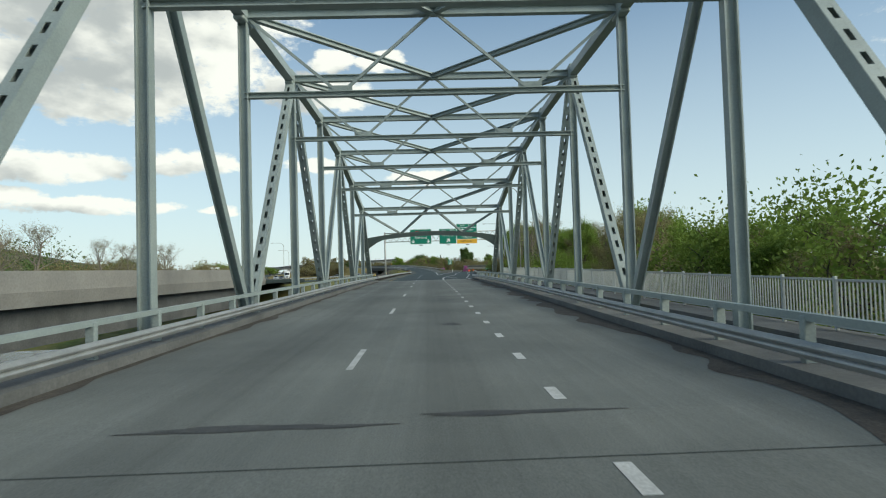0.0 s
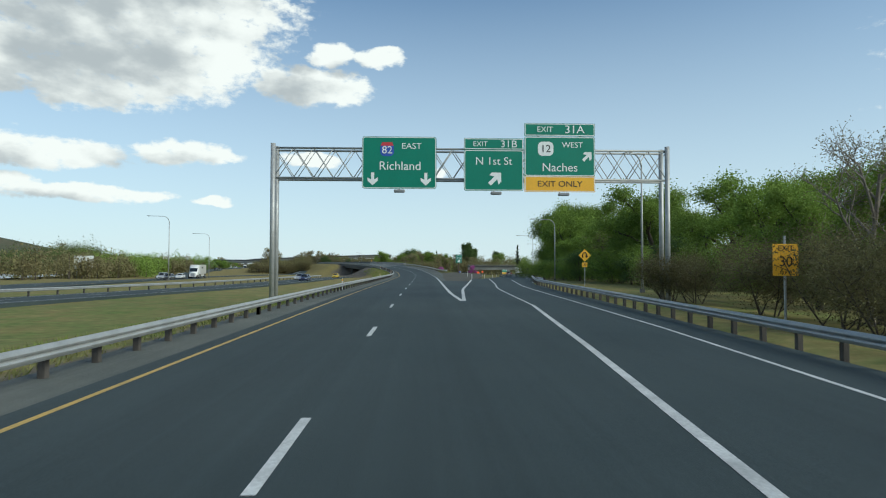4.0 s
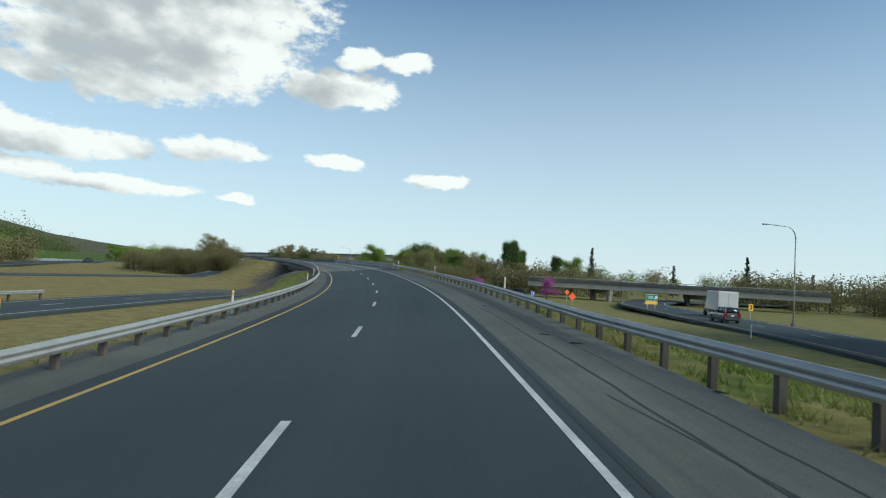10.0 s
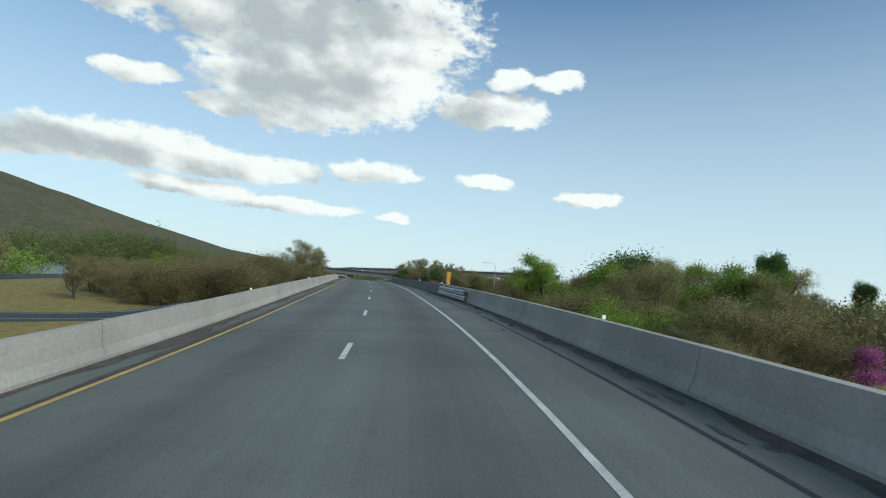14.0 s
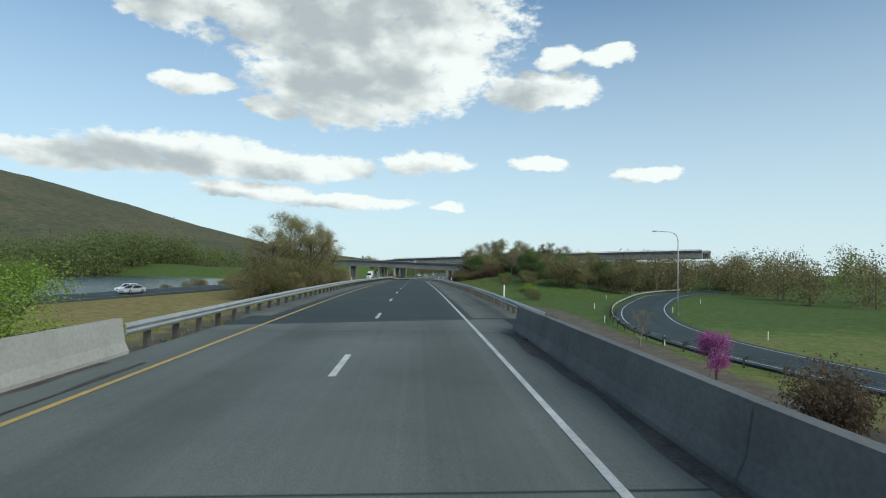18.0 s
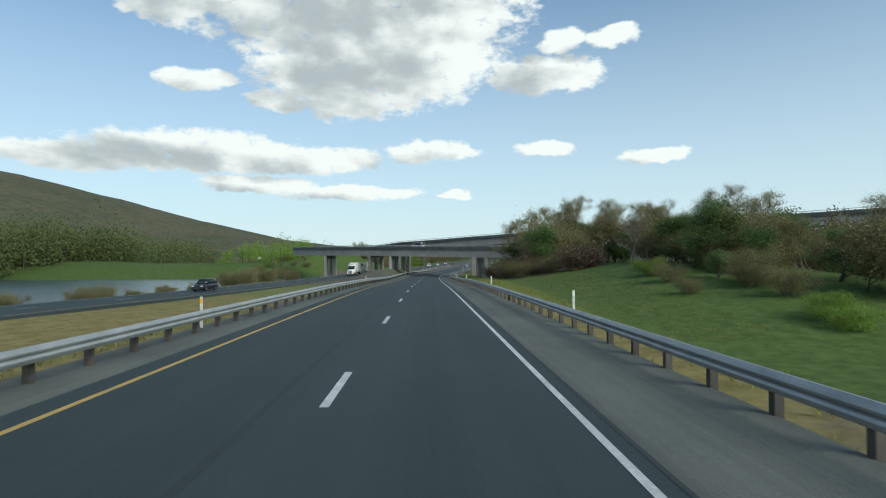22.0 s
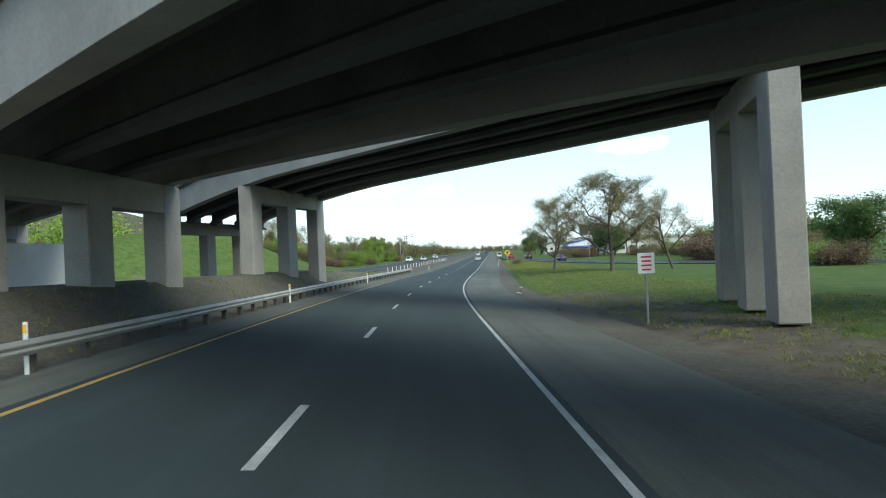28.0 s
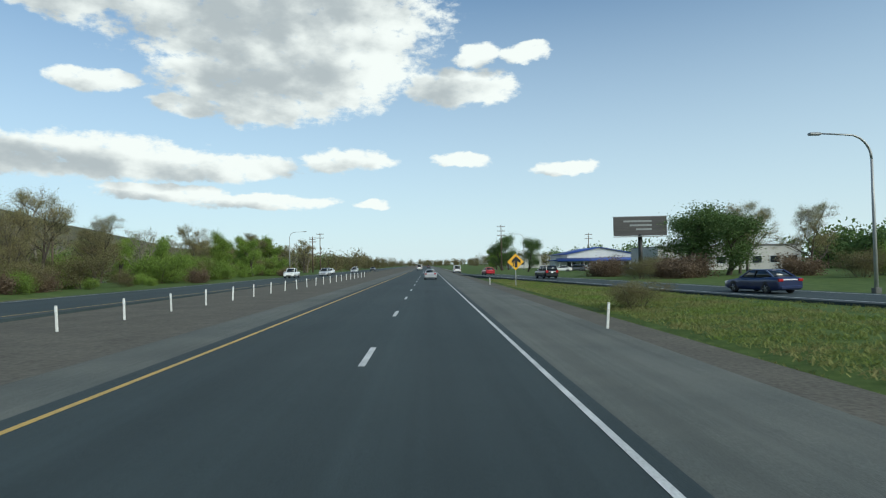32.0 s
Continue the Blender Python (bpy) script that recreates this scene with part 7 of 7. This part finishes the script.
PARKED = {}
W_ = (west, west_n, west_turn)
U_ = (under, under_n, under_turn)
S_ = (merge, merge_n, merge_turn)
X_ = (ramp, ramp_n, ramp_turn)
set_car("sedan", P_SILVER, "silver sedan in the driven lane seen from behind", place(902, 0.1))
set_car("van", P_WHITE, "white van far ahead in the passing lane", place(1040, -3.5))
set_car("pickup", P_GREY, "grey pickup truck far ahead on the road", place(1150, 0.0))
set_car("sedan", P_BLUE, "dark blue sedan on the slip road", on_line(*S_, 851, 20.5))
set_car("suv", P_BLACK, "black sport utility car on the slip road", on_line(*S_, 893, 15.5))
set_car("sedan", P_RED, "red car on the slip road", on_line(*S_, 930, 11.5))
set_car("van", P_WHITE, "white van on the slip road", on_line(*S_, 976, 7.6))
for kind, mat, lab, s, d in (("sedan", P_GREY, "grey sedan in the opposite carriageway", 253, -62), ("suv", P_SILVER, "silver sport utility car in the opposite carriageway", 257, -65), ("sedan", P_WHITE, "white sedan in the opposite carriageway", 277, -67),
                             ("suv", P_GREY, "grey car in the opposite carriageway", 312, -70), ("sedan", P_BLACK, "black sedan in the opposite carriageway", 492, -63), ("sedan", P_SILVER, "silver sedan in the opposite carriageway", 552, -47),
                             ("sedan", P_WHITE, "white sedan in the opposite carriageway", 557, -50), ("suv", P_BLACK, "black sport utility car in the opposite carriageway", 640, -32), ("pickup", P_WHITE, "white pickup truck in the opposite carriageway", 925, -25.5),
                             ("suv", P_SILVER, "silver car in the opposite carriageway", 940, -22.0), ("sedan", P_WHITE, "white sedan in the opposite carriageway", 968, -25.5), ("sedan", P_SILVER, "silver sedan in the opposite carriageway", 990, -22),
                             ("suv", P_WHITE, "white car in the opposite carriageway", 1020, -25.5), ("sedan", P_GREY, "grey sedan in the opposite carriageway", 1048, -22)):
    set_car(kind, mat, lab, on_line(*W_, s, d, True), "cars on the opposite carriageway")
truck = semi("white semi truck with a long box trailer in the opposite carriageway")
truck.matrix_basis = on_line(*W_, 289, -65.5, True)
tagged(copy_thing(truck, on_line(*W_, 741, -24.5, True)), "white semi truck passing under the overpasses", "truck")
for kind, mat, lab, s, d in (("sedan", P_BLUE, "dark blue sedan on the ramp below the guardrail", 231, -25.5), ("sedan", P_SILVER, "silver sedan on the ramp below the guardrail", 244, -29), ("sedan", P_YELLOW, "yellow car on the ramp", 287, -24.5)):
    set_car(kind, mat, lab, on_line(*U_, s, d, True), "cars on the ramp")
set_car("suv", P_GREY, "grey sport utility car on the exit ramp", on_line(*X_, 312, 37.5))
lorry = box_truck("white box truck on the exit ramp")
lorry.matrix_basis = on_line(*X_, 323, 45.5)
set_car("suv", P_BLACK, "black car beyond the blossoming trees", pose(*map(float, spread(404, 58)), ground_level(404, 58) + 0.02, 0, 0, heading(404) - 60))
q_ = over1(84 + 35.9, 4.0, 2.21)
set_car("suv", P_SILVER, "silver sport utility car on the overpass", pose(*map(float, q_), 0, 0, 70))

# car park, low buildings beyond the slip road
slab("road_car_park", knots((915, 28), (1000, 22)), 44, 915, 1000, M_SHOULDER, "grey asphalt car park", h=0.02, thick=0.3)
row = [("sedan", P_SILVER), ("sedan", P_WHITE), ("suv", P_GREY), ("suv", P_WHITE), ("sedan", P_WHITE), ("sedan", P_GREY), ("suv", P_SILVER)]
for i, (k, mt) in enumerate(row):
    set_car(k, mt, mt.name.split("_")[0] + " car parked before the blue-roofed building", place(956 - 0.5 * i, 28.5 + 3.3 * i, 0.02, 70 + 8 * math.sin(i * 2.0)), "parked cars")

M_SIDING = material("white_metal_siding", (0.66, 0.67, 0.67), 0.55, (0.52, 0.53, 0.54), 0.4, 0.7, 20, 0.06, stretch=(1, 1, 0.2))
M_BLUE = material("blue_metal_roof", (0.03, 0.075, 0.30), 0.5, (0.025, 0.055, 0.22), 0.5, 0.7, 20, 0.08)
M_PALE = material("pale_render_wall", (0.52, 0.51, 0.48), 0.85, (0.42, 0.41, 0.385), 0.3, 0.8, 12, 0.08)
M_WINDOW = material("dark_window_glass", (0.03, 0.036, 0.04), 0.08, (0.04, 0.046, 0.05), 1, 0.4, 10, 0.1, spec=0.8)
M_GREY_ROOF = material("grey_flat_roof", (0.20, 0.20, 0.195), 0.9, (0.14, 0.14, 0.14), 0.4, 0.8, 12, 0.12)


def gabled_hall(s, d, width, deep, eave, ridge, label):
    """A low metal hall whose gable looks back along the road, with a blue canopy across it."""
    root = empty("building", pose(*map(float, spread(s, d)), ground_level(s, d) - 0.05, 0, 0, heading(s)), label=label, category="building")
    w = width / 2
    prof = [(-w, 0), (w, 0), (w, eave), (0, ridge), (-w, eave)]
    part("wall", loft([[(x, y, z) for x, z in prof] for y in (0, deep)]), M_SIDING, root)
    for sx in (-1, 1):
        a, b = (0, ridge + 0.1), (sx * (w + 0.5), eave - 0.05)
        part("roof", loft([[(a[0], y, a[1]), (b[0], y, b[1]), (b[0], y, b[1] + 0.18), (a[0], y, a[1] + 0.18)] for y in (-0.5, deep + 0.5)]), M_BLUE, root)
    part("canopy", loft([[(x, -0.02, 2.55), (x, -2.2, 2.35), (x, -2.2, 2.75), (x, -0.02, 3.35)] for x in (-w - 3.0, w)]), M_BLUE, root)
    for x in np.linspace(-w - 2.6, w - 0.4, 7):
        part("canopy_post", bm_box((0.14, 0.14, 2.45), (x, -2.0, 1.2), 0.01), M_SIDING, root)
    for x in np.linspace(-w + 1.6, w - 1.6, 6):
        win = part("window", bm_box((1.7, 0.08, 1.5), (x, -0.03, 1.45), 0.01), M_SIDING, root)
        part("pane", bm_box((1.5, 0.04, 1.3), (x, -0.075, 1.45)), M_WINDOW, win)
    part("door", bm_box((1.8, 0.07, 2.2), (-w - 0.0 + 0.9, -0.04, 1.1), 0.01), M_WINDOW, root)
    part("annex", bm_box((3.2, 7, 2.6), (-w - 1.6, 4.2, 1.3), 0.02), M_SIDING, root)
    part("annex_roof", bm_box((3.8, 7.6, 0.3), (-w - 1.7, 4.2, 2.75), 0.04), M_BLUE, root)


def flat_block(s, d, width, deep, h, label, doors=4):
    root = empty("building", pose(*map(float, spread(s, d)), ground_level(s, d) - 0.05, 0, 0, heading(s)), label=label, category="building")
    part("wall", bm_box((width, deep, h), (0, deep / 2, h / 2), 0.03), M_PALE, root)
    part("roof", bm_box((width - 0.4, deep - 0.4, 0.2), (0, deep / 2, h + 0.08)), M_GREY_ROOF, root)
    part("coping", bm_box((width + 0.2, 0.3, 0.35), (0, 0.0, h + 0.05), 0.03), M_GREY_ROOF, root)
    for i in range(doors):
        x = -width / 2 + width * (i + 0.5) / doors
        win = part("window", bm_box((width / doors * 0.55, 0.08, 1.6), (x, -0.03, h * 0.42), 0.01), M_SIDING, root)
        part("pane", bm_box((width / doors * 0.5, 0.05, 1.4), (x, -0.07, h * 0.42)), M_WINDOW, win)


gabled_hall(976, 47, 18, 22, 4.3, 6.0, "low white metal hall with blue canopy and roof edges")
flat_block(1055, 40, 12, 16, 5.2, "pale flat-roofed building far along the road")
flat_block(935, 62, 30, 16, 5.0, "long pale flat-roofed building behind the trees", 8)
flat_block(1120, 58, 30, 18, 6.0, "pale flat-roofed building far along the road", 6)
# ---- stains, debris and wear on the roads ----
M_STAIN = material("dark_oil_stain", (0.045, 0.046, 0.045), 0.7, (0.075, 0.075, 0.072), 2.5, 0.9, 20, 0.2, coord="World")
M_GRIME = material("damp_road_grime", (0.055, 0.048, 0.04), 0.95, (0.10, 0.088, 0.072), 1.5, 0.9, 18, 0.4, 0.6, 20, coord="World")
M_SEAL = material("tar_crack_seal", (0.024, 0.033, 0.034), 0.9, (0.034, 0.044, 0.045), 2, 0.6, 20, 0.2, coord="World")
rng_w = np.random.default_rng(77)


def blot(name, s, d, length, width, mat, label, category, h=0.008, n=44):
    """A flat patch with a ragged outline."""
    a = np.linspace(0, 2 * math.pi, n, endpoint=False)
    r = 1 + 0.22 * np.sin(a * 3 + rng_w.uniform(0, 6)) + 0.14 * np.sin(a * 7 + rng_w.uniform(0, 6)) + rng_w.normal(size=n) * 0.03
    ring = at(s + np.sin(a) * r * length / 2, d + np.cos(a) * r * width / 2, h)
    v = np.vstack([ring, at(np.array([s]), np.array([d]), h)])
    me = mesh_of(name, v, [(i, (i + 1) % n, n) for i in range(n)])
    return tagged(part(name, me, mat), label, category)


for s, d, l, w in ((34.3, 1.15, 0.75, 0.75), (35.7, 0.75, 0.5, 0.55), (38.0, 1.6, 0.45, 3.4), (38.4, -1.2, 0.4, 1.0), (60.8, 1.0, 0.8, 0.9), (63.5, 2.2, 0.5, 0.8), (66.5, 0.6, 0.6, 1.4), (71, 2.8, 0.6, 1.0), (66.8, -1.1, 0.4, 0.7), (8.2, -2.4, 0.3, 3.2), (8.6, 1.2, 0.25, 2.6), (21, 0.8, 0.7, 0.6), (50, 1.2, 0.6, 0.7)):
    blot("stain", s, d, l, w, M_STAIN, "dark oily stain on the bridge deck", "stain")


def grime(name, s0, s1, d, width, label, side, n=None):
    """A strip of dirt along a kerb with a ragged inner edge."""
    f = d if callable(d) else (lambda q: d)
    ss = np.arange(s0, s1, 0.35)
    w = width * (0.65 + 0.35 * np.sin(ss * 0.31) * np.sin(ss * 0.07 + 1) + np.convolve(rng_w.normal(size=len(ss) + 8), np.hanning(9) / 4, "valid") * 0.42)
    w = np.clip(w, 0.05, None)
    base = np.array([f(q) for q in ss])
    a, b = at(ss, base, 0.014), at(ss, base + side * w, 0.007)
    v = np.stack([a, b], 1).reshape(-1, 3)
    return tagged(part(name, mesh_of(name, v, [(2 * i, 2 * i + 1, 2 * i + 3, 2 * i + 2) for i in range(len(ss) - 1)]), M_GRIME), label, "dirt", kind="stuff")


grime("kerb_dirt", -100, 83, -7.06, 0.5, "dark dirt along the bridge kerb", 1)
grime("kerb_dirt", -100, 83, 6.2, 1.1, "dark damp dirt along the bridge kerb", -1)
grime("kerb_dirt", 340, 466, -6.93, 0.55, "brown dirt along the foot of the concrete barrier", 1)
grime("kerb_dirt", 347, 388, knots((346, 4.78), (388, 4.4)), 0.6, "brown dirt along the foot of the concrete barrier", -1)
grime("kerb_dirt", 388, 472, knots((388, 4.3), (399, 3.96), (420, 3.68), (440, 3.38), (458, 3.18), (472, 3.33)), 0.45, "brown dirt along the foot of the concrete barrier", -1)
grime("line_dirt", 346, 466, -5.95, 0.3, "thin band of grit beside the yellow line", -1)

# broken bits of tyre, rags and grit
M_RUBBER = material("scrap_rubber", (0.018, 0.018, 0.019), 0.8, (0.03, 0.03, 0.03), 6, 0.6, 30, 0.2)
bits = [(368.5, 4.0), (371.5, 3.3), (373.0, 3.9), (375.2, 3.5), (377, 4.3), (379.4, 3.7), (383, 4.2), (390, 3.9), (262, 5.2), (256, 6.2), (270, 4.0), (268, 4.4), (281, 3.7), (213, 6.5), (219, 5.2), (754, 6.2), (760, 6.8), (772, 7.2), (741, 6.4), (747, 7.0), (470, 3.3), (517, 3.4), (820, 6.6)]
for i, (s, d) in enumerate(bits):
    n = 9
    a = rng_w.uniform(0, 3)
    l, w = float(rng_w.uniform(0.10, 0.28)), float(rng_w.uniform(0.03, 0.065))
    bm = bmesh.new()
    u = np.linspace(-1, 1, n)
    pts = [(l * q * math.cos(a) + 0.1 * q * q, l * q * math.sin(a), 0.025 + 0.03 * (1 - q * q) * rng_w.uniform(0.2, 1)) for q in u]
    bm_tube(pts, [float(w * (0.35 + 0.5 * (1 - q * q))) for q in u], 5, bm)
    bmesh.ops.scale(bm, vec=(1, 1, 0.45), verts=bm.verts)
    tagged(part("tyre_scrap", bm, M_RUBBER, m=place(s, d, 0.008)), "torn strip of black tyre rubber on the shoulder", "debris", group="tyre scraps")
for s, d, l in ((757, 6.4, 0.9), (766, 7.4, 0.6), (247.5, 10.5, 0.8), (244, 9.6, 0.7)):
    tagged(part("litter", bm_box((0.14, l, 0.02), (0, 0, 0.012), 0.005), M_SIGN_W, m=place(s, d, 0.0, 12)), "pale flat scrap lying on the gravel", "debris", group="pale scraps")


# sealed cracks and joints
def crack(s0, s1, d0, d1, width=0.05, wander=0.12, mat=None, label="thin dark sealed crack in the paving"):
    ss = np.linspace(s0, s1, max(6, int(abs(s1 - s0) / 0.7)))
    dd = np.linspace(d0, d1, len(ss)) + np.cumsum(rng_w.normal(size=len(ss))) * wander * 0.12
    if abs(s1 - s0) < 2:
        ss = np.linspace(s0, s1, 24)
        dd = np.linspace(d0, d1, 24)
        off = np.stack([np.full(24, width / 2), np.zeros(24)], 1)
    else:
        off = np.stack([np.zeros(len(ss)), np.full(len(ss), width / 2)], 1)
    a, b = at(ss - off[:, 0], dd - off[:, 1], 0.005), at(ss + off[:, 0], dd + off[:, 1], 0.005)
    v = np.stack([a, b], 1).reshape(-1, 3)
    return tagged(part("crack_seal", mesh_of("crack_seal", v, [(2 * i, 2 * i + 1, 2 * i + 3, 2 * i + 2) for i in range(len(ss) - 1)]), mat or M_SEAL), label, "crack", group="sealed cracks")


crack(228, 340, 3.6, 3.2, 0.05)
crack(240, 262, 5.0, 3.4, 0.035)
crack(252, 290, 4.4, 4.1, 0.03)
crack(288, 342, -2.3, -2.3, 0.12, 0.04)
crack(484, 620, -2.53, -2.5, 0.12, 0.04)


crack(230, 342, 2.38, 2.38, 0.08, 0.02)
crack(480, 700, 2.40, 2.40, 0.08, 0.02)
for a, b in (((346, 3.9), (381.2, 3.5)), ((381.2, 3.5), (388.5, 3.28)), ((388.5, 3.28), (393, 3.0)), ((393, 3.0), (440, 2.55))):
    crack(a[0], b[0], a[1], b[1], 0.09, 0.06, label="wide dark crack along the bridge shoulder")
for i in range(64):
    s_ = 348 + 56 * (i + float(rng_w.random())) / 64
    blot("stain", s_, float(knots((346, 4.72), (383, 4.38), (404, 3.8))(s_)) - float(rng_w.random()) ** 1.6 * 0.7, float(rng_w.uniform(0.3, 1.0)), float(rng_w.uniform(0.05, 0.2)), M_GRIME, "dark damp fleck on the bridge shoulder", "stain")
for s in (352, 371, 388.5, 402.5, 421, 440, 458, 472):
    crack(s, s + 0.15, -6.8, 4.4, 0.045, 0, label="dark joint across the bridge deck")
for s in (6.5, 26, 45, 64):
    crack(s, s + 0.1, -7.0, 6.1, 0.03, 0, label="dark joint across the bridge deck")

# cracks and reflectors on the concrete barriers
M_CRACK = material("barrier_crack", (0.05, 0.048, 0.045), 0.9, (0.08, 0.076, 0.07), 4, 0.6, 20, 0.2)
for s, d, sg_ in [(355, 4.715, -1), (362, 4.648, -1), (369.5, 4.578, -1), (377, 4.507, -1), (384, 4.444, -1), (410, 3.833, -1), (420, 3.7, -1), (431, 3.535, -1), (442, 3.378, -1), (455, 3.233, -1), (466, 3.28, -1), (350, -6.95, 1), (365, -6.95, 1), (383, -6.95, 1), (402, -6.95, 1), (421, -6.95, 1), (440, -6.95, 1)]:
    hs = np.linspace(0.1, 0.845, 9)
    x = np.interp(hs, (0.0, 0.08, 0.30, 0.85), (0.0, 0.0, -0.10, -0.18)) + 0.004
    jit = np.cumsum(rng_w.normal(size=9)) * 0.02
    a = at(s + jit - 0.007, d + sg_ * x, hs)
    b = at(s + jit + 0.007, d + sg_ * x, hs)
    v = np.stack([a, b], 1).reshape(-1, 3)
    tagged(part("barrier_crack", mesh_of("barrier_crack", v, [(2 * i, 2 * i + 1, 2 * i + 3, 2 * i + 2) for i in range(8)]), M_CRACK), "dark crack down the face of the barrier", "crack", group="barrier cracks")
for s, d in ((366, 4.88), (404, 4.58), (420, 3.97), (450, 3.56), (356, -7.2), (380, -7.2), (404, -7.2), (430, -7.2), (456, -7.2)):
    root = empty("barrier_reflector", place(s, d, 0.85), label="small white reflector on top of the barrier", category="reflector", group="barrier reflectors")
    part("bracket", bm_box((0.10, 0.06, 0.04), (0, 0, 0.015), 0.008), M_GALV, root)
    part("lens", bm_box((0.10, 0.02, 0.11), (0, -0.01, 0.08), 0.008), M_SIGN_W, root)

# second rail of the doubled guardrail and a blunt end terminal
for nm, s0, d0, sg_ in (("guardrail_terminal", 253.2, 6.35, -1), ("guardrail_terminal", 700.6, 5.75, -1), ("guardrail_terminal", 808.6, -8.6, 1)):
    root = empty(nm, place(s0, d0), label="blunt galvanized guardrail end terminal", category="guardrail end", group="guardrail ends")
    part("plate", bm_box((0.5, 0.12, 0.42), (0, 0, 0.58), 0.03), M_GALV, root)
    part("post", bm_box((0.18, 0.18, 1.1), (sg_ * -0.2, 0.35, 0.25), 0.02), M_POST, root)
root = empty("guardrail_beam", label="second lower beam of the doubled guardrail", category="guardrail")
f2 = knots((388, 4.33), (400, 3.97))
part("rail_beam", sweep("rail_beam", [((lambda s, x=x: f2(s) - (x + 0.01)), 0.06 + y) for x, y in WBEAM] + [((lambda s, x=x: f2(s) - (x - 0.008)), 0.06 + y) for x, y in WBEAM[::-1]], 388, 400, 2, closed=True), M_GALV, root)
